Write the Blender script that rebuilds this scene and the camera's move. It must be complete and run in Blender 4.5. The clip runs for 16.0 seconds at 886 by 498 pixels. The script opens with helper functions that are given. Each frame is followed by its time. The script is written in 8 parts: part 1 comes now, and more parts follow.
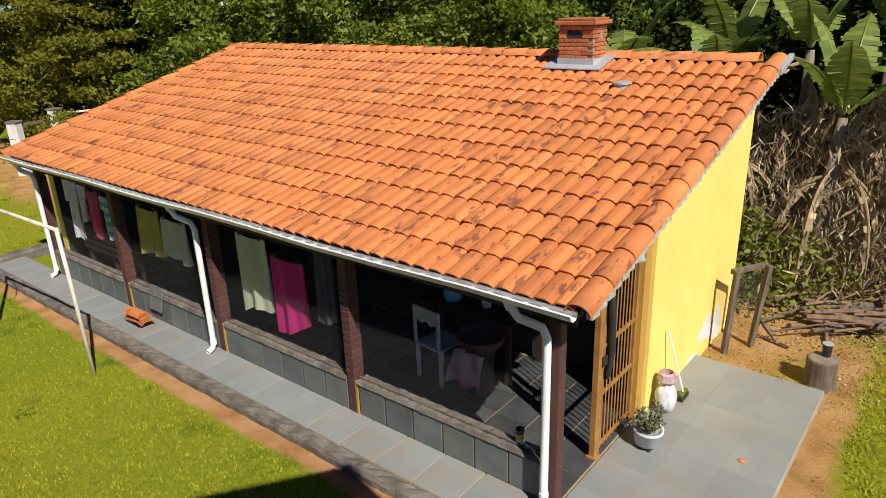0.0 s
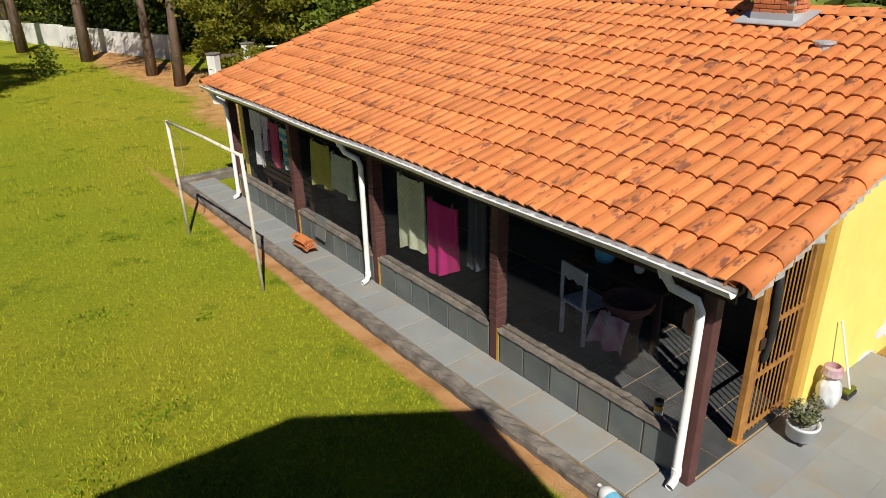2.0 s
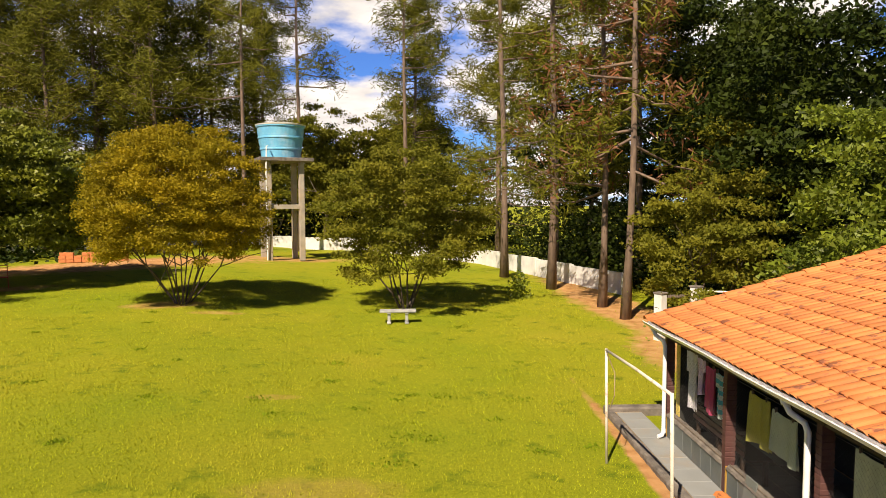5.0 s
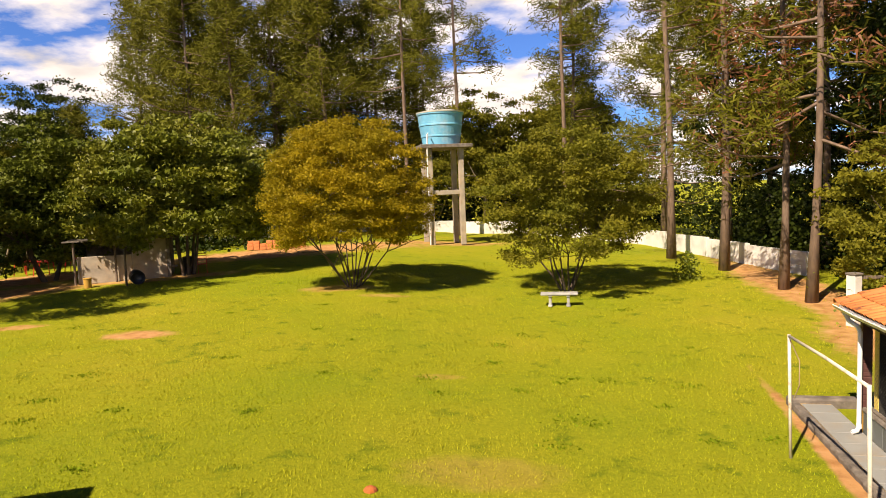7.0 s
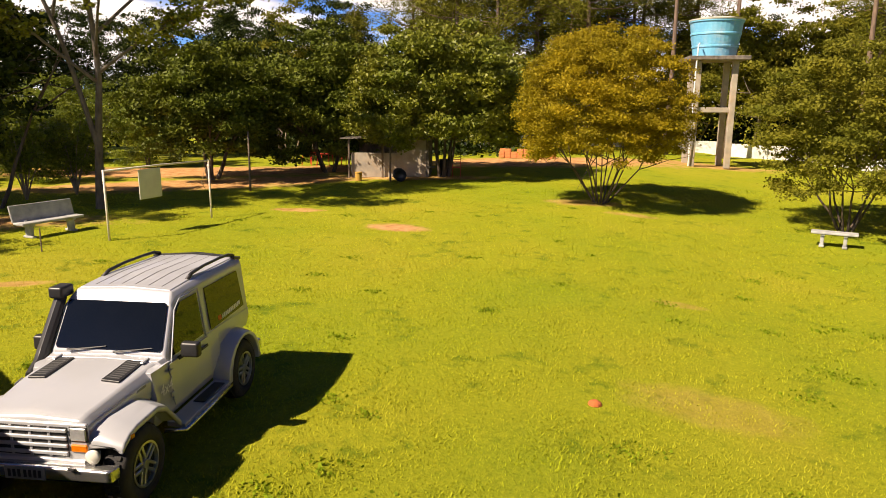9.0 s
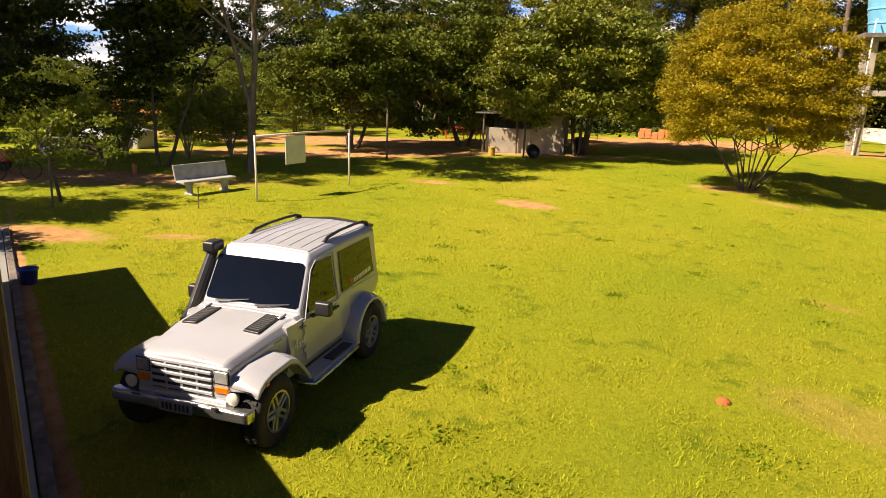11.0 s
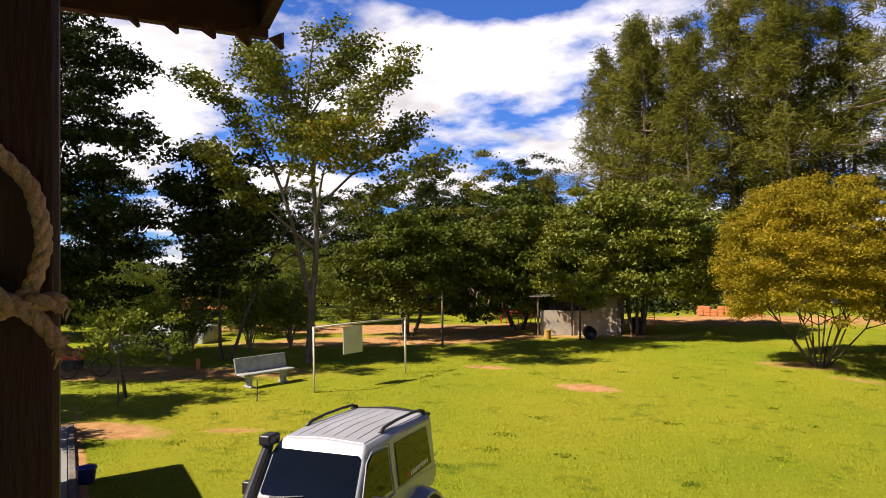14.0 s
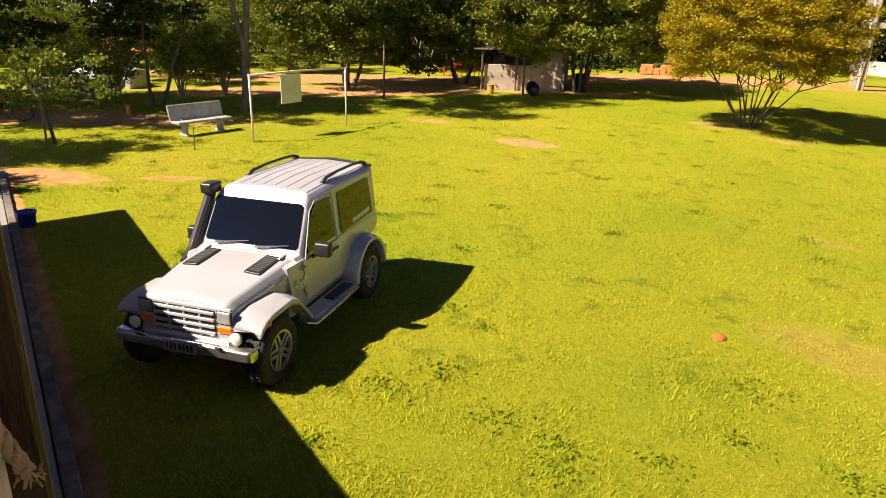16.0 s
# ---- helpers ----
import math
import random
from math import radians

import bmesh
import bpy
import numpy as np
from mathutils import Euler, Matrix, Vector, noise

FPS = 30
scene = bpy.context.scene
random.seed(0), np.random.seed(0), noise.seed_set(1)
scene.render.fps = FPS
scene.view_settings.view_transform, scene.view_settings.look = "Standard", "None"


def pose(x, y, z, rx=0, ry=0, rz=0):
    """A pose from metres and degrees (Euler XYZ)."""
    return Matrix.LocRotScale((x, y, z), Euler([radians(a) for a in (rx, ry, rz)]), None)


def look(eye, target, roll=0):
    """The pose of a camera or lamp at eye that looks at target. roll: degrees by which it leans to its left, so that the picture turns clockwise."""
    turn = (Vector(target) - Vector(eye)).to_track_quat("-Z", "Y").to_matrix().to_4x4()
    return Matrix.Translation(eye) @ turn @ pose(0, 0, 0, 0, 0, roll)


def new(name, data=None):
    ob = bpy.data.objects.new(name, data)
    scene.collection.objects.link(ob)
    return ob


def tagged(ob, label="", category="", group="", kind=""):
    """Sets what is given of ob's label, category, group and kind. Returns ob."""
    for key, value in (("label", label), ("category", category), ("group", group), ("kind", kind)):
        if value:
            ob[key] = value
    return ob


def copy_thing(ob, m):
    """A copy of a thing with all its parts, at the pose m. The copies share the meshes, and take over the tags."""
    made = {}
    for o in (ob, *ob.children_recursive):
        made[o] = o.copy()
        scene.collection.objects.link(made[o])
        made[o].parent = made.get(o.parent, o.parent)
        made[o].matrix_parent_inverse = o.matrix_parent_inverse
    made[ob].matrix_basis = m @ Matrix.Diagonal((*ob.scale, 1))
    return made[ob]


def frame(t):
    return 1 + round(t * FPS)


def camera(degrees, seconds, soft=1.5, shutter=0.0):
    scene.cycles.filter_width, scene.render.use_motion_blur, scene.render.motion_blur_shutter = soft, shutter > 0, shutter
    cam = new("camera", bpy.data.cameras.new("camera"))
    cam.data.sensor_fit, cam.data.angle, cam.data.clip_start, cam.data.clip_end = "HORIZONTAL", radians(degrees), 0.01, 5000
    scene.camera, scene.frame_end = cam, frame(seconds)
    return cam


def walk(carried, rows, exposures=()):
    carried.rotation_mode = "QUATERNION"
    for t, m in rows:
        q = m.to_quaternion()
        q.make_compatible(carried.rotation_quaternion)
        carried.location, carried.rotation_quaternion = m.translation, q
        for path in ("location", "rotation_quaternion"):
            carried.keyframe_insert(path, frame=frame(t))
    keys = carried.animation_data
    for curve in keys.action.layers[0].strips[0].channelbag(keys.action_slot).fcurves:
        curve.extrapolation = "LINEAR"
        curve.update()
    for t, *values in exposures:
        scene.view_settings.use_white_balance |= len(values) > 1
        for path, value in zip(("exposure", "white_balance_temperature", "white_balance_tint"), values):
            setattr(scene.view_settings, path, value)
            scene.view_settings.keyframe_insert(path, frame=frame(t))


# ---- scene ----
cam = camera(66.1, 16.0, soft=0.7)
EYE = (0.0, 0.0, 4.25)
PATH = [
    (0.0, 69.72, 1.85, -63.69), (0.5, 69.57, 2.29, -63.31), (1.0, 68.96, 2.07, -63.68), (1.5, 64.97, 0.95, -63.67),
    (2.0, 65.99, 1.12, -49.62), (2.5, 72.21, 1.1, -36.1), (3.0, 77.27, 1.48, -25.92), (3.5, 80.58, 1.87, -19.6),
    (4.0, 80.66, 1.42, -15.89), (4.5, 84.1, 0.29, -13.97), (4.7, 85.7, 0.35, -13.84), (6.8, 86.85, 1.4, -2.27),
    (7.0, 84.99, 2.29, -0.2), (7.5, 83.03, 2.1, 2.07), (8.0, 81.86, 0.67, 3.2), (8.5, 81.28, -1.18, 13.17),
    (9.0, 78.01, -0.42, 20.77), (9.5, 76.27, -2.86, 29.74), (9.7, 75.63, -1.96, 31.41), (12.0, 76.28, -1.29, 32.5),
    (12.5, 78.61, -0.33, 32.9), (13.0, 85.2, 0.74, 34.1), (13.5, 90.04, 0.78, 35.57), (14.0, 91.28, 0.78, 36.43),
    (14.5, 81.25, -0.14, 35.23), (15.0, 73.12, -1.5, 34.13), (15.5, 70.34, -1.49, 32.92), (16.0, 70.75, -1.26, 31.84)]
EXPOSURES = [(0.0, 0.25, 6250, 10), (1.5, 0.2, 6250, 10), (3.0, 0.53, 6700, 11), (4.5, 0.62, 7400, 14), (7.0, 0.76, 8000, 18),
             (9.5, 0.93, 7800, 18), (12.5, 1.05, 7500, 19), (14.0, 0.74, 6800, 18), (15.0, 1.1, 7600, 19), (16.0, 1.2, 7600, 19)]
walk(cam, [(t, pose(*EYE, rx, ry, rz)) for t, rx, ry, rz in PATH], EXPOSURES)

# ---- light ----
SUN_AZ, SUN_EL = 217.0, 46.0      # degrees from +y towards +x, and above the horizon
world = bpy.data.worlds.new("sky")
scene.world = world
world.use_nodes = True


def build_sky():
    nt = world.node_tree
    nt.nodes.clear()
    N, L = nt.nodes.new, nt.links.new
    sky = N("ShaderNodeTexSky")
    sky.sky_type, sky.sun_disc = "NISHITA", False
    sky.ozone_density, sky.dust_density = 5.0, 0.2
    sky.sun_elevation, sky.sun_rotation = radians(SUN_EL), radians(SUN_AZ)
    tc, sep, dome = N("ShaderNodeTexCoord"), N("ShaderNodeSeparateXYZ"), N("ShaderNodeMath")
    L(tc.outputs["Generated"], sep.inputs[0])
    # clouds lie on a flat layer: the direction is divided by its height
    dome.operation, dome.inputs[1].default_value = "ADD", 0.22
    L(sep.outputs["Z"], dome.inputs[0])
    div = N("ShaderNodeVectorMath")
    div.operation = "DIVIDE"
    comb = N("ShaderNodeCombineXYZ")
    for k in range(3):
        L(dome.outputs[0], comb.inputs[k])
    L(tc.outputs["Generated"], div.inputs[0])
    L(comb.outputs[0], div.inputs[1])
    noise_a = N("ShaderNodeTexNoise")
    noise_a.inputs["Scale"].default_value, noise_a.inputs["Detail"].default_value = 1.7, 9
    noise_a.inputs["Roughness"].default_value = 0.55
    L(div.outputs[0], noise_a.inputs["Vector"])
    ramp = N("ShaderNodeValToRGB")
    ramp.color_ramp.elements[0].position, ramp.color_ramp.elements[1].position = 0.425, 0.53
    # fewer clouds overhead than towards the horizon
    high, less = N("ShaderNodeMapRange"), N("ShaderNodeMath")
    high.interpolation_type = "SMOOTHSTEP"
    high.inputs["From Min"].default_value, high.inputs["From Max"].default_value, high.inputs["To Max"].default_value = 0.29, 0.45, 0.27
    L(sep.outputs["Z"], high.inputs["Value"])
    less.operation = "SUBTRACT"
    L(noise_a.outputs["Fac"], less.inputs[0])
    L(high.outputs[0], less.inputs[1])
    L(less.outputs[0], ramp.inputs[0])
    shade = N("ShaderNodeTexNoise")
    shade.inputs["Scale"].default_value, shade.inputs["Detail"].default_value = 4.0, 5
    L(div.outputs[0], shade.inputs["Vector"])
    tone = N("ShaderNodeValToRGB")
    tone.color_ramp.elements[0].position, tone.color_ramp.elements[1].position = 0.3, 0.65
    tone.color_ramp.elements[0].color = (24.0, 24.4, 25.2, 1)
    tone.color_ramp.elements[1].color = (42.0, 42.2, 42.6, 1)
    L(shade.outputs["Fac"], tone.inputs[0])
    mix = N("ShaderNodeMix")
    mix.data_type = "RGBA"
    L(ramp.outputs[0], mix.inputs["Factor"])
    clear = N("ShaderNodeVectorMath")
    clear.operation, clear.inputs[1].default_value = "MULTIPLY", (0.40, 0.76, 1.42)
    L(sky.outputs[0], clear.inputs[0])
    # the clear sky pales towards the horizon
    pale, lit = N("ShaderNodeMapRange"), N("ShaderNodeVectorMath")
    pale.interpolation_type = "SMOOTHSTEP"
    pale.inputs["From Min"].default_value, pale.inputs["From Max"].default_value = 0.34, 0.62
    pale.inputs["To Min"].default_value, pale.inputs["To Max"].default_value = 3.6, 0.85
    L(sep.outputs["Z"], pale.inputs["Value"])
    lit.operation = "SCALE"
    L(clear.outputs[0], lit.inputs[0])
    L(pale.outputs[0], lit.inputs["Scale"])
    L(lit.outputs[0], mix.inputs["A"])
    L(tone.outputs[0], mix.inputs["B"])
    bg, out = N("ShaderNodeBackground"), N("ShaderNodeOutputWorld")
    bg.inputs["Strength"].default_value = 0.019
    L(mix.outputs["Result"], bg.inputs[0])
    L(bg.outputs[0], out.inputs[0])


build_sky()
sun = new("sun", bpy.data.lights.new("sun", "SUN"))
sun.data.energy, sun.data.angle, sun.data.color = 5.0, radians(0.53), (1.0, 0.93, 0.80)
sx, sy = math.sin(radians(SUN_AZ)), math.cos(radians(SUN_AZ))
ce = math.cos(radians(SUN_EL))
sun.matrix_world = look((60 * sx * ce, 60 * sy * ce, 60 * math.sin(radians(SUN_EL))), (0, 0, 0))


# ---- materials ----
def mat(name, a, b=None, scale=6.0, rough=0.7, metal=0.0, bump=0.0, bump_scale=60.0, stain=None, stain_scale=1.2,
        stain_amount=0.5, stain_at=(0.50, 0.72), island=0.0, obj=0.0, spec=0.5, coat=0.0, stretch=(1, 1, 1), coords="Object", translucent=0.0):
    """A procedural surface: two tones by noise, stains at a larger scale, fine relief, and variation by piece."""
    m = bpy.data.materials.new(name)
    m.use_nodes = True
    nt = m.node_tree
    N, L = nt.nodes.new, nt.links.new
    p = nt.nodes["Principled BSDF"]
    out = nt.nodes["Material Output"]
    p.inputs["Roughness"].default_value, p.inputs["Metallic"].default_value = rough, metal
    p.inputs["Specular IOR Level"].default_value = spec
    p.inputs["Coat Weight"].default_value = coat
    tc, mp = N("ShaderNodeTexCoord"), N("ShaderNodeMapping")
    mp.inputs["Scale"].default_value = stretch
    L(tc.outputs[coords], mp.inputs[0])
    if coords == "Object" and obj > 0:
        oi0, am = N("ShaderNodeObjectInfo"), N("ShaderNodeVectorMath")
        am.operation = "MULTIPLY_ADD"
        am.inputs[1].default_value = (37, 53, 71)
        cx = N("ShaderNodeCombineXYZ")
        for k in range(3):
            L(oi0.outputs["Random"], cx.inputs[k])
        L(cx.outputs[0], am.inputs[0])
        L(mp.outputs[0], am.inputs[2])
        vec = am.outputs[0]
    else:
        vec = mp.outputs[0]
    b = b or tuple(c * 0.8 for c in a)
    n1 = N("ShaderNodeTexNoise")
    n1.inputs["Scale"].default_value, n1.inputs["Detail"].default_value = scale, 6
    L(vec, n1.inputs["Vector"])
    r1 = N("ShaderNodeValToRGB")
    r1.color_ramp.elements[0].position, r1.color_ramp.elements[1].position = 0.32, 0.68
    r1.color_ramp.elements[0].color, r1.color_ramp.elements[1].color = (*a, 1), (*b, 1)
    L(n1.outputs["Fac"], r1.inputs[0])
    col = r1.outputs[0]
    if stain:
        n2 = N("ShaderNodeTexNoise")
        n2.inputs["Scale"].default_value, n2.inputs["Detail"].default_value = stain_scale, 8
        n2.inputs["Roughness"].default_value = 0.65
        L(vec, n2.inputs["Vector"])
        r2 = N("ShaderNodeValToRGB")
        r2.color_ramp.elements[0].position, r2.color_ramp.elements[1].position = stain_at
        r2.color_ramp.elements[1].color = (stain_amount,) * 3 + (1,)
        L(n2.outputs["Fac"], r2.inputs[0])
        mx = N("ShaderNodeMix")
        mx.data_type = "RGBA"
        mx.inputs["B"].default_value = (*stain, 1)
        L(r2.outputs[0], mx.inputs["Factor"])
        L(col, mx.inputs["A"])
        col = mx.outputs["Result"]
    for kind, amount in (("island", island), ("obj", obj)):
        if amount > 0:
            if kind == "island":
                src = N("ShaderNodeNewGeometry").outputs["Random Per Island"]
            else:
                src = N("ShaderNodeObjectInfo").outputs["Random"]
            mr = N("ShaderNodeMapRange")
            mr.inputs["To Min"].default_value, mr.inputs["To Max"].default_value = 1 - amount, 1 + amount
            L(src, mr.inputs["Value"])
            hs = N("ShaderNodeHueSaturation")
            L(mr.outputs[0], hs.inputs["Value"])
            L(col, hs.inputs["Color"])
            col = hs.outputs[0]
    L(col, p.inputs["Base Color"])
    if bump > 0:
        n3, bp = N("ShaderNodeTexNoise"), N("ShaderNodeBump")
        n3.inputs["Scale"].default_value, n3.inputs["Detail"].default_value = bump_scale, 5
        L(vec, n3.inputs["Vector"])
        bp.inputs["Strength"].default_value, bp.inputs["Distance"].default_value = min(1, bump), 0.01
        L(n3.outputs["Fac"], bp.inputs["Height"])
        L(bp.outputs[0], p.inputs["Normal"])
    if translucent > 0:
        tr, ms = N("ShaderNodeBsdfTranslucent"), N("ShaderNodeMixShader")
        ms.inputs[0].default_value = translucent
        L(col, tr.inputs[0])
        L(p.outputs[0], ms.inputs[1])
        L(tr.outputs[0], ms.inputs[2])
        L(ms.outputs[0], out.inputs[0])
    return m


M = {}
M["leaf_gold"] = mat("leaf_gold", (0.37, 0.272, 0.016), (0.25, 0.205, 0.015), 0.6, 0.55, island=0.2, translucent=0.3, spec=0.1)
M["leaf_olive"] = mat("leaf_olive", (0.22, 0.20, 0.022), (0.13, 0.14, 0.016), 0.6, 0.55, island=0.2, translucent=0.3, spec=0.1)
M["leaf_green"] = mat("leaf_green", (0.105, 0.135, 0.013), (0.175, 0.178, 0.016), 0.5, 0.5, island=0.28, translucent=0.14, spec=0.25)
# leaf tone near black: deep shade of woods and hedges is put into it
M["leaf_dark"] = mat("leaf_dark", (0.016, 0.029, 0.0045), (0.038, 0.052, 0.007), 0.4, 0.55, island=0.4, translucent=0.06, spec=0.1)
M["leaf_shade"] = mat("leaf_shade", (0.07, 0.10, 0.010), (0.12, 0.138, 0.014), 0.4, 0.55, island=0.35, translucent=0.1, spec=0.15)
M["leaf_light"] = mat("leaf_light", (0.20, 0.23, 0.02), (0.12, 0.17, 0.02), 0.5, 0.5, island=0.4, translucent=0.35, spec=0.3)
M["needle"] = mat("needle", (0.10, 0.108, 0.011), (0.14, 0.135, 0.014), 0.3, 0.6, island=0.3, translucent=0.1, spec=0.1)
M["leaf_rust"] = mat("leaf_rust", (0.22, 0.07, 0.02), (0.14, 0.06, 0.02), 0.6, 0.6, island=0.4, translucent=0.2)
M["leaf_dry"] = mat("leaf_dry", (0.50, 0.38, 0.23), (0.20, 0.135, 0.075), 2.0, 0.8, island=0.5, translucent=0.12)
M["leaf_banana"] = mat("leaf_banana", (0.18, 0.26, 0.05), (0.27, 0.31, 0.07), 3.0, 0.4, island=0.25, translucent=0.35)
M["bark"] = mat("bark", (0.12, 0.085, 0.06), (0.06, 0.045, 0.035), 9.0, 0.9, bump=1, bump_scale=22, stretch=(1, 1, 0.25), stain=(0.17, 0.14, 0.11))
M["bark_pine"] = mat("bark_pine", (0.22, 0.15, 0.105), (0.11, 0.075, 0.055), 7.0, 0.9, bump=1, bump_scale=14, stretch=(1, 1, 0.3), stain=(0.05, 0.035, 0.03))
M["bark_pale"] = mat("bark_pale", (0.26, 0.21, 0.15), (0.15, 0.12, 0.085), 8.0, 0.85, bump=0.8, bump_scale=25, stretch=(1, 1, 0.4))
M["bark_grey"] = mat("bark_grey", (0.15, 0.125, 0.095), (0.075, 0.06, 0.048), 7.0, 0.9, bump=1, bump_scale=24, stretch=(1, 1, 0.4), stain=(0.24, 0.20, 0.15))
M["terracotta"] = mat("terracotta", (0.62, 0.215, 0.062), (0.50, 0.155, 0.045), 5.0, 0.75, bump=0.25, bump_scale=90, stain=(0.13, 0.045, 0.028), stain_scale=7.0, stain_amount=0.8, stain_at=(0.565, 0.63), obj=0.18, stretch=(1.3, 0.45, 1.3))
M["terracotta_field"] = mat("terracotta_field", (0.62, 0.215, 0.062), (0.50, 0.155, 0.045), 5.0, 0.75, bump=0.25, bump_scale=90, stain=(0.13, 0.045, 0.028), stain_scale=6.0, stain_amount=0.8, stain_at=(0.575, 0.64), island=0.18, stretch=(1.3, 0.45, 1.3))
M["yellow"] = mat("yellow_paint", (0.90, 0.70, 0.19), (0.87, 0.65, 0.16), 2.5, 0.85, bump=0.2, bump_scale=70, stain=(0.62, 0.45, 0.13), stain_scale=0.9, stain_amount=0.35)
M["ochre"] = mat("ochre_paint", (0.50, 0.29, 0.05), (0.42, 0.23, 0.04), 3.0, 0.8, bump=0.2)
M["white"] = mat("white_paint", (0.78, 0.77, 0.74), (0.66, 0.64, 0.60), 3.0, 0.55, stain=(0.36, 0.31, 0.25), stain_scale=2.2, stain_amount=0.4)
M["goal_paint"] = mat("flaking_goal_paint", (0.72, 0.67, 0.58), (0.60, 0.54, 0.45), 6.0, 0.6, stain=(0.30, 0.14, 0.06), stain_scale=5.0, stain_amount=0.7, stain_at=(0.56, 0.66))
M["pvc"] = mat("white_pvc", (0.86, 0.86, 0.85), (0.80, 0.79, 0.77), 3.0, 0.35, stain=(0.45, 0.40, 0.33), stain_scale=3, stain_amount=0.35)
M["whitewash"] = mat("whitewashed_block", (0.74, 0.73, 0.71), (0.58, 0.57, 0.55), 1.6, 0.9, bump=0.5, bump_scale=30, stain=(0.28, 0.24, 0.20), stain_scale=0.7, stain_amount=0.5)
M["slate"] = mat("slate_tile", (0.155, 0.17, 0.165), (0.105, 0.12, 0.12), 3.0, 0.55, bump=0.3, bump_scale=40, stain=(0.20, 0.17, 0.12), stain_scale=2.0, stain_amount=0.45, obj=0.16)
M["slab"] = mat("slate_paving", (0.275, 0.285, 0.28), (0.225, 0.235, 0.232), 1.4, 0.6, bump=0.25, bump_scale=40, stain=(0.30, 0.22, 0.13), stain_scale=1.6, stain_amount=0.55, obj=0.035)
M["grout"] = mat("grout", (0.42, 0.30, 0.16), (0.30, 0.22, 0.13), 8.0, 0.95, bump=0.4)
M["floor_dark"] = mat("dark_floor_tile", (0.075, 0.078, 0.08), (0.045, 0.047, 0.05), 4.0, 0.45, bump=0.3, obj=0.25)
M["mortar_rough"] = mat("rough_concrete", (0.22, 0.19, 0.16), (0.10, 0.085, 0.075), 5.0, 0.95, bump=1, bump_scale=26, stain=(0.08, 0.07, 0.06), stain_scale=3, stain_amount=0.7)
M["concrete"] = mat("concrete", (0.40, 0.35, 0.28), (0.28, 0.245, 0.2), 2.5, 0.9, bump=0.5, bump_scale=30, stain=(0.5, 0.32, 0.17), stain_scale=0.8, stain_amount=0.5)
M["post_red"] = mat("oxide_red_post", (0.105, 0.04, 0.035), (0.075, 0.028, 0.026), 5.0, 0.7, bump=0.3, stain=(0.16, 0.08, 0.06), stain_scale=3)
M["brick"] = mat("red_brick", (0.50, 0.17, 0.06), (0.38, 0.12, 0.045), 12.0, 0.85, bump=0.6, bump_scale=60, obj=0.25)
M["mortar"] = mat("mortar", (0.36, 0.28, 0.21), (0.27, 0.21, 0.16), 14.0, 0.95, bump=0.4)
M["mortar_pale"] = mat("pale_mortar", (0.52, 0.48, 0.44), (0.36, 0.33, 0.30), 14.0, 0.95, bump=0.5)
M["zinc"] = mat("zinc_flashing", (0.55, 0.57, 0.59), (0.45, 0.47, 0.49), 3.0, 0.5, metal=0.35, bump=0.1)
M["iron_ochre"] = mat("ochre_painted_iron", (0.42, 0.21, 0.05), (0.30, 0.13, 0.035), 6.0, 0.6, stain=(0.11, 0.045, 0.025), stain_scale=5, stain_amount=0.6)
# near-black stand-in for shade inside the veranda and the chimney opening
M["shade_inside"] = mat("shade_dark", (0.035, 0.033, 0.03), (0.025, 0.023, 0.02), 2.0, 0.9)
M["wood_dark"] = mat("dark_wood", (0.05, 0.026, 0.016), (0.03, 0.016, 0.01), 5.0, 0.7, bump=0.4, stretch=(1, 1, 6))
M["wood_old"] = mat("weathered_wood", (0.20, 0.15, 0.11), (0.09, 0.07, 0.055), 6.0, 0.9, bump=0.8, stretch=(4, 4, 0.6))
M["firewood"] = mat("dry_branch_bark", (0.27, 0.17, 0.10), (0.13, 0.08, 0.05), 9.0, 0.9, bump=0.7, stretch=(1, 1, 0.5))
M["steel_wire"] = mat("wire", (0.10, 0.10, 0.095), (0.06, 0.055, 0.05), 6.0, 0.6)
M["tank_blue"] = mat("blue_tank", (0.15, 0.48, 0.68), (0.12, 0.40, 0.60), 1.5, 0.45, stain=(0.48, 0.60, 0.66), stain_scale=1.2, stain_amount=0.6)
M["tank_lid"] = mat("tank_lid", (0.62, 0.62, 0.52), (0.5, 0.5, 0.42), 2.0, 0.6)


# ---- building helpers ----
def ob_from(name, bm, material, parent=None, label="", smooth=False):
    me = bpy.data.meshes.new(name)
    bm.to_mesh(me)
    bm.free()
    me.materials.append(material)
    if smooth:
        me.polygons.foreach_set("use_smooth", [True] * len(me.polygons))
    ob = new(name, me)
    if parent:
        ob.parent = parent
    if label:
        ob["label"] = label
    return ob


def part(name, bm, material, parent, label="", smooth=False):
    """One mesh under a thing or under a part."""
    return ob_from(name, bm, material, parent, label, smooth)


def thing(name, label, category, group="", at=None, kind=""):
    ob = new(name)
    if at is not None:
        ob.matrix_world = at
    return tagged(ob, label, category, group, kind)


def piece(name, data, parent, m):
    """A piece that shares its mesh with the others of its kind."""
    ob = new(name, data)
    ob.parent = parent
    ob.matrix_local = m
    return ob


def mesh_of(name, bm, material, smooth=False):
    me = bpy.data.meshes.new(name)
    bm.to_mesh(me)
    bm.free()
    me.materials.append(material)
    if smooth:
        me.polygons.foreach_set("use_smooth", [True] * len(me.polygons))
    return me


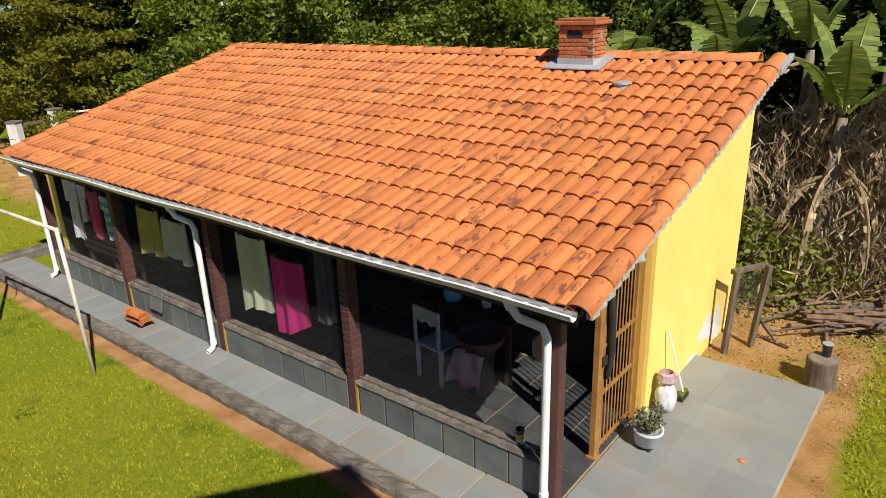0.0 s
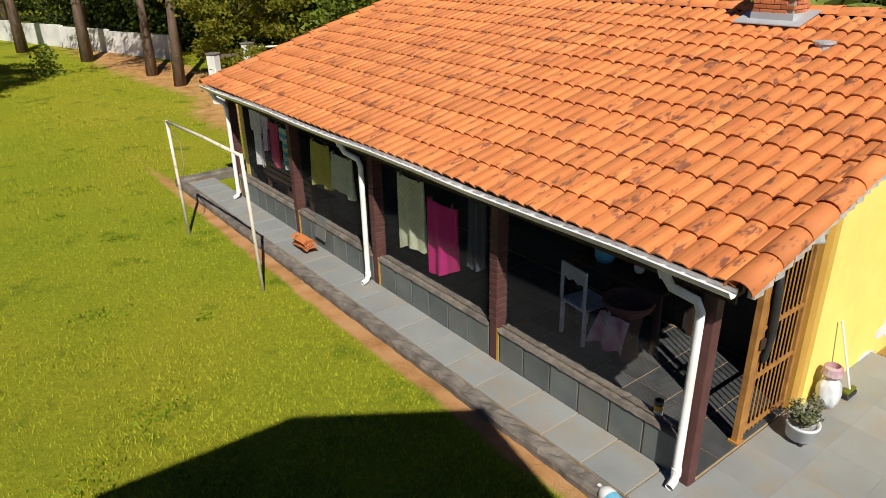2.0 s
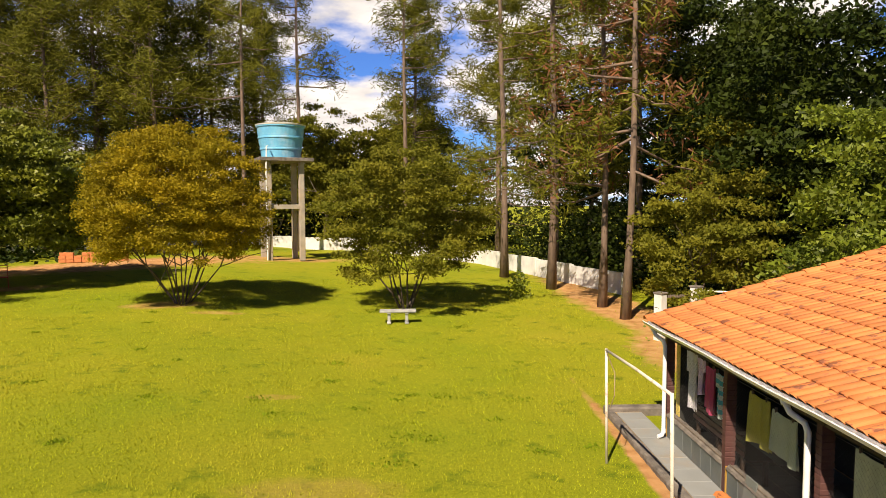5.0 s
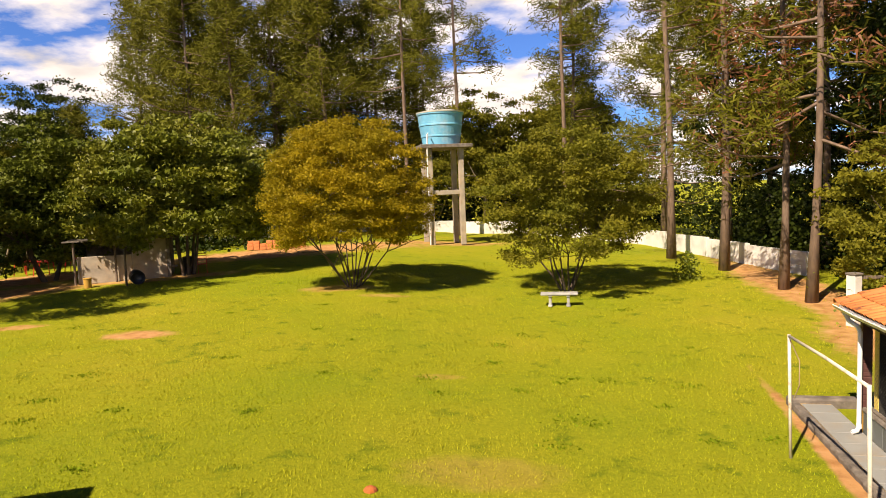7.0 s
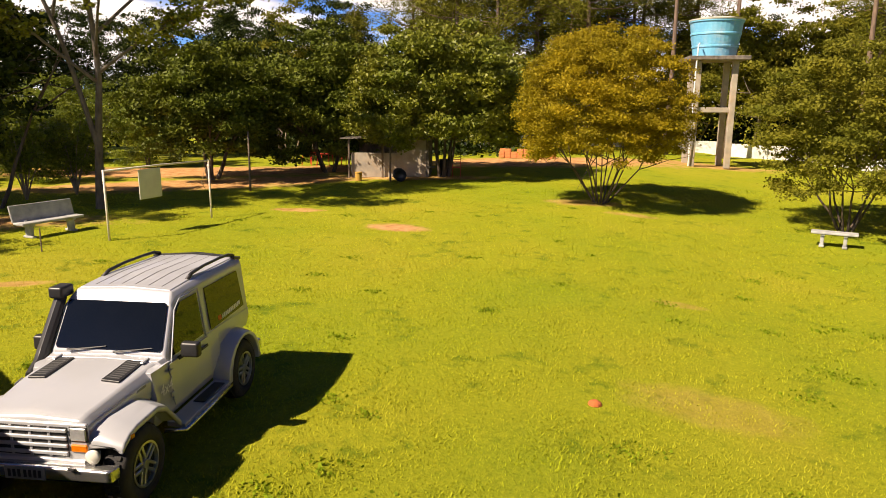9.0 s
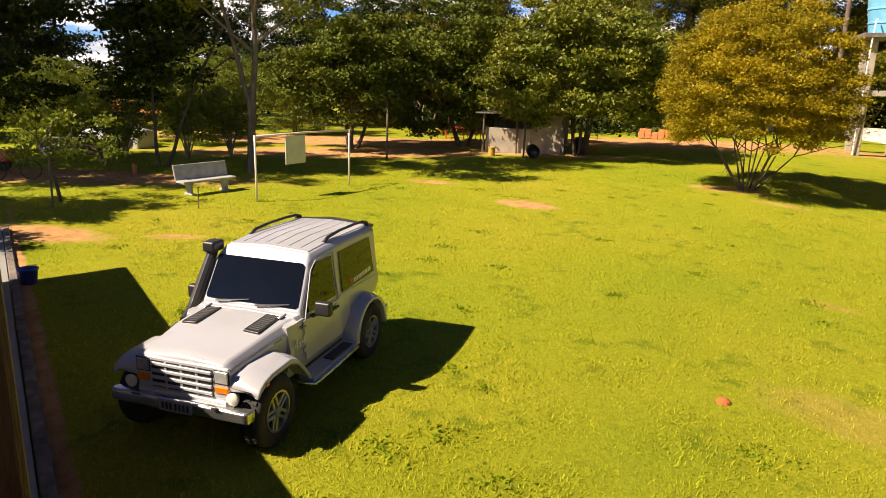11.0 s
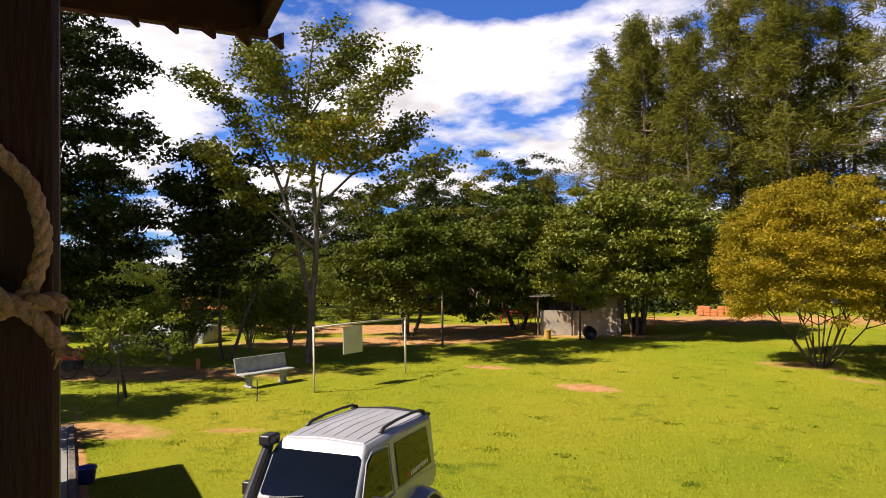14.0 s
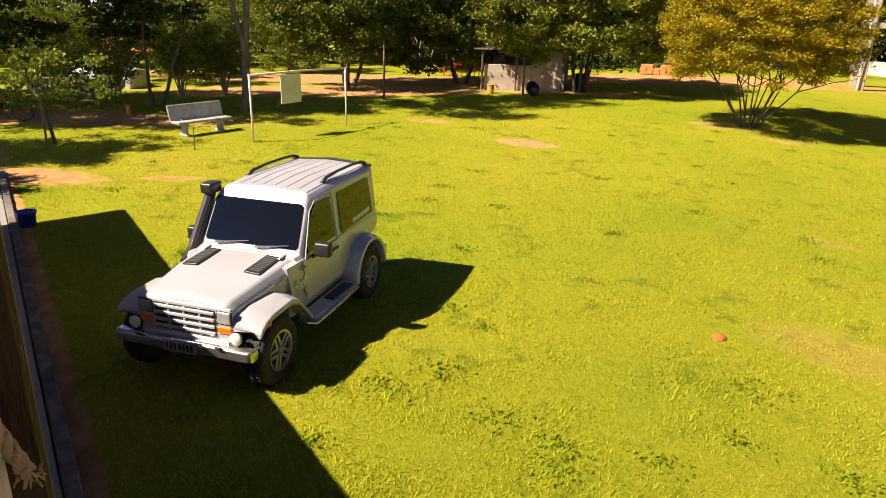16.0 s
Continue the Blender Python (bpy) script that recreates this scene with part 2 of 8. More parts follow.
def box(bm, x0, y0, z0, x1, y1, z1, bevel=0.0, m=None):
    """A box with softened edges."""
    r = bmesh.ops.create_cube(bm, size=1.0)
    vs = r["verts"]
    for v in vs:
        v.co = Vector((x0 + (v.co.x + 0.5) * (x1 - x0), y0 + (v.co.y + 0.5) * (y1 - y0), z0 + (v.co.z + 0.5) * (z1 - z0)))
    if bevel > 0:
        es = list({e for v in vs for e in v.link_edges})
        g = bmesh.ops.bevel(bm, geom=es, offset=bevel, segments=1, affect="EDGES")
        vs = list({v for f in g["faces"] for v in f.verts} | {v for v in vs if v.is_valid})
    if m is not None:
        bmesh.ops.transform(bm, matrix=m, verts=vs)
    return bm


def boxed(*a, bevel=0.0, m=None):
    return box(bmesh.new(), *a, bevel=bevel, m=m)


def tube(bm, pts, radii, sides=8, cap=True):
    """A round tube along points, with a radius at each."""
    pts = [Vector(p) for p in pts]
    if not hasattr(radii, "__len__"):
        radii = [radii] * len(pts)
    rings = []
    side = None
    for i, p in enumerate(pts):
        d = (pts[min(i + 1, len(pts) - 1)] - pts[max(i - 1, 0)]).normalized()
        if side is None:
            side = d.cross(Vector((0, 0, 1)) if abs(d.z) < 0.9 else Vector((1, 0, 0))).normalized()
        side = (side - d * side.dot(d)).normalized()
        up = d.cross(side)
        rings.append([bm.verts.new(p + (side * math.cos(a) + up * math.sin(a)) * radii[i])
                      for a in (2 * math.pi * k / sides for k in range(sides))])
    for r0, r1 in zip(rings, rings[1:]):
        for k in range(sides):
            bm.faces.new((r0[k], r0[(k + 1) % sides], r1[(k + 1) % sides], r1[k]))
    if cap:
        bm.faces.new(rings[0][::-1])
        bm.faces.new(rings[-1])
    return bm


def tubed(pts, radii, sides=8, cap=True):
    return tube(bmesh.new(), pts, radii, sides, cap)


def lathe(bm, profile, sides=20, at=(0, 0, 0)):
    """A turned body from (radius, height) pairs."""
    rings = [[bm.verts.new((at[0] + r * math.cos(2 * math.pi * k / sides), at[1] + r * math.sin(2 * math.pi * k / sides), at[2] + z))
              for k in range(sides)] for r, z in profile]
    for r0, r1 in zip(rings, rings[1:]):
        for k in range(sides):
            bm.faces.new((r0[k], r0[(k + 1) % sides], r1[(k + 1) % sides], r1[k]))
    bm.faces.new(rings[0][::-1])
    bm.faces.new(rings[-1])
    return bm


def quads_mesh(name, verts, faces, material):
    """A large mesh from numpy arrays of vertices (n, 3) and four-cornered or three-cornered faces."""
    me = bpy.data.meshes.new(name)
    n, k = faces.shape
    me.vertices.add(len(verts))
    me.vertices.foreach_set("co", verts.astype(np.float32).ravel())
    me.loops.add(n * k)
    me.loops.foreach_set("vertex_index", faces.astype(np.int32).ravel())
    me.polygons.add(n)
    me.polygons.foreach_set("loop_start", np.arange(0, n * k, k, dtype=np.int32))
    me.update(calc_edges=True)
    me.materials.append(material)
    return me


def leaves(name, centres, size, rng, material, droop=0.3, slim=0.42, flat=0.5, lay=0.0, tri=False):
    """Many pointed leaves, each folded along its middle, at the given places. lay: how far they turn their faces up to the light."""
    n = len(centres)
    d = rng.normal(size=(n, 3))
    d[:, 2] = d[:, 2] * flat - droop
    d /= np.linalg.norm(d, axis=1)[:, None]
    o = rng.normal(size=(n, 3))
    o[:, 2] *= 0.5
    if lay > 0:
        face = rng.normal(size=(n, 3)) * (1 - lay) + np.array((0, 0, lay * 1.2))
        o = np.cross(face, d)
    s = np.cross(d, o)
    s /= np.linalg.norm(s, axis=1)[:, None] + 1e-9
    up = np.cross(s, d)
    ln = (size * rng.uniform(0.6, 1.35, n))[:, None]
    v = np.stack([centres - d * ln * 0.5, centres + s * ln * slim - up * ln * 0.08,
                  centres + d * ln * 0.5, centres - s * ln * slim - up * ln * 0.08], 1).reshape(-1, 3)
    if tri:
        v = np.stack([centres - d * ln * 0.5 + s * ln * slim, centres - d * ln * 0.5 - s * ln * slim, centres + d * ln * 0.6], 1).reshape(-1, 3)
        return quads_mesh(name, v, np.arange(3 * n).reshape(n, 3), material)
    f = np.arange(4 * n).reshape(n, 4)
    return quads_mesh(name, v, f, material)


# ---- the lay of the land ----
def smooth(a, b, x):
    t = np.clip((x - a) / (b - a), 0, 1)
    return t * t * (3 - 2 * t)


def ground_z(x, y):
    """The lawn rises gently away from the small house, towards the car and the far wall."""
    return 0.40 * smooth(3.5, -4.0, x) * smooth(-2, 4, y) + 0.6 * smooth(14, 46, y) * smooth(30, 4, np.abs(x - 0))


def gz(x, y):
    return float(ground_z(np.array(float(x)), np.array(float(y))))


# ---- trees ----
def crown_points(rng, rx, ry, rz, clumps, per, spread, shell=0.62, base=-0.75, lumps=0.22, pads=0.14):
    """Leaf places in clumps, gathered in drooping pads through the outer part of an uneven dome."""
    out, each = [], 5
    wide = pads * (rx * ry * rz) ** (1 / 3)
    k1, k2 = rng.uniform(0, 6.28, 8), rng.uniform(1.5, 5.5, 8)
    while len(out) < clumps:
        d = rng.normal(size=3)
        d /= np.linalg.norm(d)
        if d[2] < base:
            continue
        az, el = math.atan2(d[1], d[0]), math.asin(d[2])
        bump = 1 + lumps * (math.sin(k2[0] * az + k1[0]) * math.cos(k2[1] * el + k1[1]) + 0.6 * math.sin(k2[2] * 2 * az + k1[2] + 2 * el))
        r = (shell + (1 - shell) * rng.random() ** 0.6) * bump
        w = wide * rng.uniform(0.6, 1.25)
        for k in range(each):
            a, rho = rng.random() * 6.283, math.sqrt(rng.random())
            out.append((d[0] * rx * r + math.cos(a) * rho * w, d[1] * ry * r + math.sin(a) * rho * w, d[2] * rz * r - 0.45 * rho * rho * w + rng.normal() * 0.08 * w))
    c = np.repeat(np.array(out), per, 0)
    g = rng.normal(size=c.shape) * spread * 0.8
    g[:, 2] *= 0.45
    return c + g


def limbs(rng, bm, base_r, height, spread, stems, fork=3, twist=0.25, sides=7, lean=0.35):
    """Stems from the root that lean outwards, bend and fork."""
    tips = []

    def grow(p, d, r, ln, level):
        pts, rad = [p], [r]
        for k in range(4):
            d = (d + Vector(rng.normal(size=3)) * twist * 0.35 + Vector((0, 0, 0.05))).normalized()
            p = p + d * ln / 4
            pts.append(p)
            rad.append(r * (1 - 0.11 * (k + 1)))
        tube(bm, pts, rad, max(4, sides - 2 * level), cap=False)
        if level < fork:
            for k in range(2 if level else 3):
                q = (d + Vector(rng.normal(size=3)) * 0.55).normalized()
                grow(p, q, r * 0.55, ln * 0.62, level + 1)
        else:
            tips.append(p)

    for s in range(stems):
        a = 2 * math.pi * (s + rng.random() * 0.6) / stems
        tilt = lean * (0.4 + rng.random()) if stems > 1 else 0.06
        d = Vector((math.cos(a) * tilt, math.sin(a) * tilt, 1)).normalized()
        p = Vector((math.cos(a), math.sin(a), 0)) * base_r * (0.75 if stems > 1 else 0)
        grow(p + Vector((0, 0, -0.1)), d, base_r * (0.8 / stems ** 0.62 if stems > 1 else 1), height, 0)
    return tips


def broadleaf(name, label, x, y, height, width, leaf, bark, seed, stems=1, trunk_h=None, clumps=420, per=38, size=0.16, spread=0.32,
              base=-0.7, shell=0.6, trunk_r=0.16, crown_low=0.25, group="", lumps=0.2, category="tree", fork=2, inner=0, pads=0.14, lay=0.5, lean=0.35):
    rng = np.random.default_rng(seed)
    t = thing(name, label, category, group, Matrix.Translation((x, y, gz(x, y) - 0.03)))
    bm = bmesh.new()
    th = trunk_h or height * 0.3
    limbs(rng, bm, trunk_r, th, width, stems, fork, lean=lean)
    part("trunk", bm, bark, t, smooth=True)
    rz = height * (1 - crown_low) / (1 - base) if base > -1 else height * (1 - crown_low) / 2
    pts = crown_points(rng, width / 2 * 0.95, width / 2 * 0.95, rz, clumps, per, spread, shell, base, lumps, pads)
    pts[:, 2] += height - rz * 1.02
    sizes = np.full(len(pts), size)
    if inner:
        # the shaded middle of the crown, where leaves crowd round the limbs
        d = rng.normal(size=(inner, 3))
        d *= (rng.random(inner) ** 0.4 * 0.52 / np.linalg.norm(d, axis=1))[:, None]
        d[:, 2] = np.maximum(d[:, 2], base * 0.6)
        mid = d * (width / 2 * 0.95, width / 2 * 0.95, rz) + (0, 0, height - rz * 1.02)
        pts, sizes = np.concatenate([pts, mid]), np.concatenate([sizes, np.full(inner, size * 1.3)])
    me = leaves("crown", pts, sizes, rng, leaf, lay=lay, tri=True)
    ob = new("crown", me)
    ob.parent = t
    return t


def pine(name, label, x, y, height, seed, crown_from=0.45, width=6.0, leaf=None, density=1.0, group="tall pines", tr=0.24, rust=0.0):
    """A tall pine: straight trunk, whorled limbs in the upper part, tufts of needles towards their ends."""
    rng = np.random.default_rng(seed)
    t = thing(name, label, "pine tree", group, Matrix.Translation((x, y, gz(x, y) - 0.05)))
    bm = bmesh.new()
    lean = rng.normal(size=2) * 0.012
    pts, rad = [], []
    for k in range(9):
        z = height * k / 8
        pts.append((lean[0] * z + 0.06 * math.sin(k), lean[1] * z + 0.05 * math.cos(k * 1.3), z))
        rad.append(tr * (1 - 0.85 * k / 8) + (0.07 if k == 0 else 0))
    tube(bm, pts, rad, 9)
    cs, dead = [], []
    n = int(30 * density)
    for k in range(n):
        f = crown_from + (1 - crown_from) * (k + rng.random()) / n
        z = height * f
        a = rng.random() * 6.28
        ln = width / 2 * (1.1 - 0.8 * ((f - crown_from) / (1 - crown_from)) ** 1.5) * rng.uniform(0.55, 1.1)
        up = rng.uniform(-0.1, 0.35) if f > 0.4 else rng.uniform(-0.4, 0.15)
        p0 = Vector((lean[0] * z, lean[1] * z, z))
        d = Vector((math.cos(a), math.sin(a), up))
        p1, p2 = p0 + d * ln * 0.5 - Vector((0, 0, 0.05 * ln)), p0 + d * ln + Vector((0, 0, 0.03 * ln))
        tube(bm, [p0, p1, p2], [0.06, 0.04, 0.015], 4, cap=False)
        for j in range(9):
            s = 0.3 + 0.75 * rng.random()
            q = p0.lerp(p2, s) + Vector(rng.normal(size=3)) * 0.16 * ln * 0.6
            (dead if f < 0.5 and rng.random() < rust else cs).append((q.x, q.y, q.z + 0.1))
    part("trunk", bm, M["bark_pine"], t, smooth=True)
    c = np.repeat(np.array(cs), 26, 0)
    g = rng.normal(size=c.shape) * 0.27
    me = leaves("crown", c + g, 0.40, rng, leaf or M["needle"], droop=0.15, slim=0.075, flat=0.8, tri=True)
    ob = new("crown", me)
    ob.parent = t
    if dead:
        c = np.repeat(np.array(dead), 22, 0)
        ob = new("dead_bough", leaves("dead_bough", c + rng.normal(size=c.shape) * 0.25, 0.34, rng, M["leaf_rust"], droop=0.4, slim=0.10, flat=0.8, tri=True))
        ob.parent = t
        tagged(ob, "rust-brown dead boughs", kind="stuff")
    return t


# ---- ground ----
PATCHES = [  # bare clay: x, y, half-length, half-width, turn, strength
    (-8.8, 19.3, 1.0, 0.55, 0, 1.0), (-13.6, 21.1, 0.9, 0.4, 10, 0.8), (-16.4, 8.2, 1.9, 0.75, 20, 0.95), (-13.6, 10.0, 0.7, 0.25, 35, 0.7),
    (-25, 13.0, 7.5, 1.7, 30, 0.95), (-27, 31, 13, 3.2, 25, 1.0), (-9, 41, 8, 3.2, 12, 1.0), (12.9, 24.5, 9.5, 1.3, 84, 0.95), (10.9, 17.6, 3.0, 0.9, 66, 0.9),
    (0.0, 44, 4, 1.6, 0, 0.75), (-4.2, 26.2, 1.4, 0.7, 0, 0.6), (-14, 31.5, 4.5, 1.1, 10, 0.8), (-22, 26.5, 8.5, 2.4, 38, 0.95), (-2.2, 24.5, 0.9, 0.3, 0, 0.5),
    (0.4, 9.5, 1.2, 0.6, 0, 0.25), (-0.2, 14.5, 0.5, 0.2, 0, 0.35),
    (10.2, -0.2, 3.0, 1.5, -12, 0.85), (-9.85, 4.775, 10.5, 0.12, -24.6, 0.95), (6.6, -0.62, 3.0, 0.3, -12, 0.9),
    (5.02, 6.77, 7.0, 0.15, 77.9, 1.0)]


def ground_material():
    m = bpy.data.materials.new("lawn_and_clay")
    m.use_nodes = True
    nt = m.node_tree
    N, L = nt.nodes.new, nt.links.new
    p = nt.nodes["Principled BSDF"]
    p.inputs["Roughness"].default_value = 0.95
    p.inputs["Specular IOR Level"].default_value = 0.1
    tc = N("ShaderNodeTexCoord")

    def noise_node(scale, detail=5, rough=0.6):
        n = N("ShaderNodeTexNoise")
        n.inputs["Scale"].default_value, n.inputs["Detail"].default_value, n.inputs["Roughness"].default_value = scale, detail, rough
        L(tc.outputs["Object"], n.inputs["Vector"])
        return n

    def ramp(src, stops):
        r = N("ShaderNodeValToRGB")
        while len(r.color_ramp.elements) < len(stops):
            r.color_ramp.elements.new(0.5)
        for e, (pos, c) in zip(r.color_ramp.elements, stops):
            e.position, e.color = pos, (*c, 1)
        L(src, r.inputs[0])
        return r.outputs[0]

    def mix(fac, a, b):
        x = N("ShaderNodeMix")
        x.data_type = "RGBA"
        L(fac, x.inputs["Factor"])
        L(a, x.inputs["A"])
        L(b, x.inputs["B"])
        return x.outputs["Result"]

    large = ramp(noise_node(0.16, 4).outputs["Fac"], [(0.34, (0.18, 0.245, 0.012)), (0.52, (0.26, 0.28, 0.014)), (0.68, (0.345, 0.305, 0.026))])
    fine = ramp(noise_node(16, 8, 0.85).outputs["Fac"], [(0.36, (0.07, 0.11, 0.006)), (0.64, (0.42, 0.41, 0.034))])
    half = N("ShaderNodeValue")
    half.outputs[0].default_value = 0.42
    grass = mix(half.outputs[0], large, fine)
    weeds = ramp(noise_node(1.3, 6, 0.65).outputs["Fac"], [(0.56, (0, 0, 0)), (0.68, (0.8, 0.8, 0.8))])
    wcol = N("ShaderNodeRGB")
    wcol.outputs[0].default_value = (0.09, 0.145, 0.008, 1)
    grass = mix(weeds, grass, wcol.outputs[0])
    clay = ramp(noise_node(2.4, 7).outputs["Fac"], [(0.3, (0.34, 0.16, 0.06)), (0.55, (0.52, 0.28, 0.12)), (0.75, (0.56, 0.35, 0.18))])
    # bare places: soft ellipses with ragged borders
    rag = noise_node(1.3, 6, 0.7)
    sep = N("ShaderNodeSeparateXYZ")
    L(tc.outputs["Object"], sep.inputs[0])
    total = None
    for x, y, a, b, turn, amount in PATCHES:
        mp = N("ShaderNodeMapping")
        mp.vector_type = "TEXTURE"
        mp.inputs["Location"].default_value = (x, y, 0)
        mp.inputs["Rotation"].default_value = (0, 0, radians(turn))
        mp.inputs["Scale"].default_value = (a, b, 1e6)
        L(tc.outputs["Object"], mp.inputs[0])
        ln = N("ShaderNodeVectorMath")
        ln.operation = "LENGTH"
        L(mp.outputs[0], ln.inputs[0])
        ad = N("ShaderNodeMath")
        ad.operation = "MULTIPLY_ADD"
        ad.inputs[1].default_value = 1.5
        L(rag.outputs["Fac"], ad.inputs[0])
        L(ln.outputs["Value"], ad.inputs[2])
        mr = N("ShaderNodeMapRange")
        mr.inputs["From Min"].default_value, mr.inputs["From Max"].default_value = 1.95, 1.45
        mr.inputs["To Max"].default_value = amount
        L(ad.outputs[0], mr.inputs["Value"])
        if total is None:
            total = mr.outputs[0]
        else:
            mxm = N("ShaderNodeMath")
            mxm.operation = "MAXIMUM"
            L(total, mxm.inputs[0])
            L(mr.outputs[0], mxm.inputs[1])
            total = mxm.outputs[0]
    col = mix(total, grass, clay)
    L(col, p.inputs["Base Color"])
    bp = N("ShaderNodeBump")
    bp.inputs["Strength"].default_value, bp.inputs["Distance"].default_value = 0.9, 0.03
    L(noise_node(28, 6, 0.8).outputs["Fac"], bp.inputs["Height"])
    L(bp.outputs[0], p.inputs["Normal"])
    return m


def build_ground():
    xs = np.concatenate([-np.geomspace(900, 42, 14), np.linspace(-40, 26, 133), np.geomspace(28, 900, 14)])
    ys = np.concatenate([-np.geomspace(900, 22, 12), np.linspace(-20, 62, 165), np.geomspace(65, 900, 14)])
    gx, gy = np.meshgrid(xs, ys, indexing="ij")
    z = ground_z(gx, gy)
    rng = np.random.default_rng(5)
    near = (np.abs(gx) < 45) & (gy > -20) & (gy < 65) & ~((gx > 3.0) & (gy < 15))
    z = z + np.where(near, rng.normal(size=z.shape) * 0.008, 0)
    house_area = (gx > 3.6) & (gx < 9.5) & (gy > -1.5) & (gy < 14)
    z = np.where(house_area, np.minimum(z, 0.0), z)
    v = np.stack([gx, gy, z], -1).reshape(-1, 3)
    nx, ny = gx.shape
    i = (np.arange(nx - 1)[:, None] * ny + np.arange(ny - 1)[None, :]).ravel()
    f = np.stack([i, i + ny, i + ny + 1, i + 1], 1)
    me = quads_mesh("ground", v, f, ground_material())
    me.polygons.foreach_set("use_smooth", [True] * len(me.polygons))
    tagged(new("ground", me), "mown green lawn with bare clay patches", "lawn", kind="structure")


build_ground()

# ---- the small house: x along its front, y towards the lawn ----
HOUSE = pose(4.65, 1.39, 0, 0, 0, 77.91)
SLOPE, EAVE_Y, EAVE_Z, RIDGE_Y = 0.285, 0.2, 2.10, -4.45
U0, U1 = -0.33, 9.95


def roof_z(y):
    return EAVE_Z + SLOPE * (EAVE_Y - y)


house = thing("house", "yellow single-storey house with orange clay tile roof and veranda", "house", at=HOUSE)


def sloped_wall(x0, x1, y0, y1, z0, drop=0.10):
    """A wall whose top follows the roof; y0 < y1."""
    bm = bmesh.new()
    box(bm, x0, y0, z0, x1, y1, 1.0)
    for v in bm.verts:
        if v.co.z > 0.99:
            v.co.z = roof_z(v.co.y) - drop
    return bm


def build_shell():
    part("gable_wall", sloped_wall(-0.10, 0.06, -4.42, -1.72, -0.1), M["yellow"], house, "sunlit yellow painted gable wall")
    part("wall_return", sloped_wall(-0.06, 0.06, -1.715, -1.57, 0.0), M["ochre"], house, "ochre painted wall end")
    # inner wall coloured near black for the shade under the roof
    part("inner_wall", boxed(0.07, -2.30, 0.0, 9.70, -2.15, roof_z(-2.15) - 0.1), M["shade_inside"], house)
    part("back_wall", boxed(-0.095, -4.58, -0.1, 9.80, -4.425, roof_z(-4.5) - 0.12), M["yellow"], house)
    # thin dark sheet added as shade; the end wall itself is yellow
    part("far_wall_shade", sloped_wall(9.60, 9.616, -2.14, -0.29, 0.0), M["shade_inside"], house, "inner face of the end wall, darkened for veranda shade")
    part("far_wall", sloped_wall(9.62, 9.78, -4.42, -0.28, -0.1), M["yellow"], house)
    # boarding under the tiles
    bm = bmesh.new()
    box(bm, U0 + 0.06, RIDGE_Y, 0, U1 - 0.06, EAVE_Y - 0.05, 0.05)
    for v in bm.verts:
        v.co.z = roof_z(v.co.y) - (0.035 if v.co.z > 0.02 else 0.075)
    part("roof_boarding", bm, M["wood_dark"], house)
    for y in (0.0, -2.0):
        part("roof_beam", boxed(-0.2, y - 0.05, roof_z(y) - 0.22, 9.8, y + 0.05, roof_z(y) - 0.08, bevel=0.008), M["wood_dark"], house)
    for k in range(14):
        x = -0.1 + k * 0.755
        bm = bmesh.new()
        box(bm, x, -4.4, 0, x + 0.05, EAVE_Y - 0.02, 0.07)
        for v in bm.verts:
            v.co.z = roof_z(v.co.y) - (0.078 if v.co.z > 0.03 else 0.15)
        part("rafter", bm, M["wood_dark"], house)


build_shell()


def peeled_patch(y, z, ry, rz, seed):
    """A flake of bare plaster, with a ragged border, a little proud of the gable wall."""
    rng = random.Random(seed)
    bm = bmesh.new()
    rim = []
    for k in range(26):
        a = 6.2832 * k / 26
        r = 1 + 0.22 * math.sin(3 * a + seed) + rng.uniform(-0.16, 0.16)
        rim.append((y + ry * r * math.cos(a), max(0.0, z + rz * r * math.sin(a))))
    A, B = [bm.verts.new((-0.1035, p, q)) for p, q in rim], [bm.verts.new((-0.099, p, q)) for p, q in rim]
    bm.faces.new(A)
    for k in range(26):
        bm.faces.new((A[k], B[k], B[(k + 1) % 26], A[(k + 1) % 26]))
    bmesh.ops.recalc_face_normals(bm, faces=bm.faces)
    part("peeled_plaster", bm, M["whitewash"], house, "bare whitish plaster where the paint has peeled")


for k, (y, z, ry, rz) in enumerate(((-3.55, 0.32, 0.22, 0.16), (-3.95, 0.24, 0.20, 0.22), (-3.1, 0.10, 0.22, 0.05))):
    peeled_patch(y, z, ry, rz, k + 2)


def rough_bar(x0, y0, z0, x1, y1, z1, step, jitter, seed):
    """A cast bar along x with a broken, uneven surface."""
    rng = random.Random(seed)
    bm = bmesh.new()
    n = max(2, round((x1 - x0) / step))
    ym, q = (y0 + y1) / 2, 0.25 * (y1 - y0)
    rings = []
    for k in range(n + 1):
        ring = []
        for y, z in ((y0, z0), (y0, z1 - 0.03), (y0 + 0.02, z1), (ym - q * 0.4, z1), (ym + q, z1), (y1 - 0.02, z1 - 0.01), (y1, z1 - 0.045), (y1, z0)):
            e = jitter if z > z0 else 0
            ring.append(bm.verts.new((x0 + (x1 - x0) * k / n, y + rng.uniform(-e, e) * 0.7, z + rng.uniform(-e, e))))
        rings.append(ring)
    for a, b in zip(rings, rings[1:]):
        for k in range(8):
            bm.faces.new((a[k], a[(k + 1) % 8], b[(k + 1) % 8], b[k]))
    bm.faces.new(rings[0])
    bm.faces.new(rings[-1][::-1])
    bmesh.ops.recalc_face_normals(bm, faces=bm.faces)
    return bm


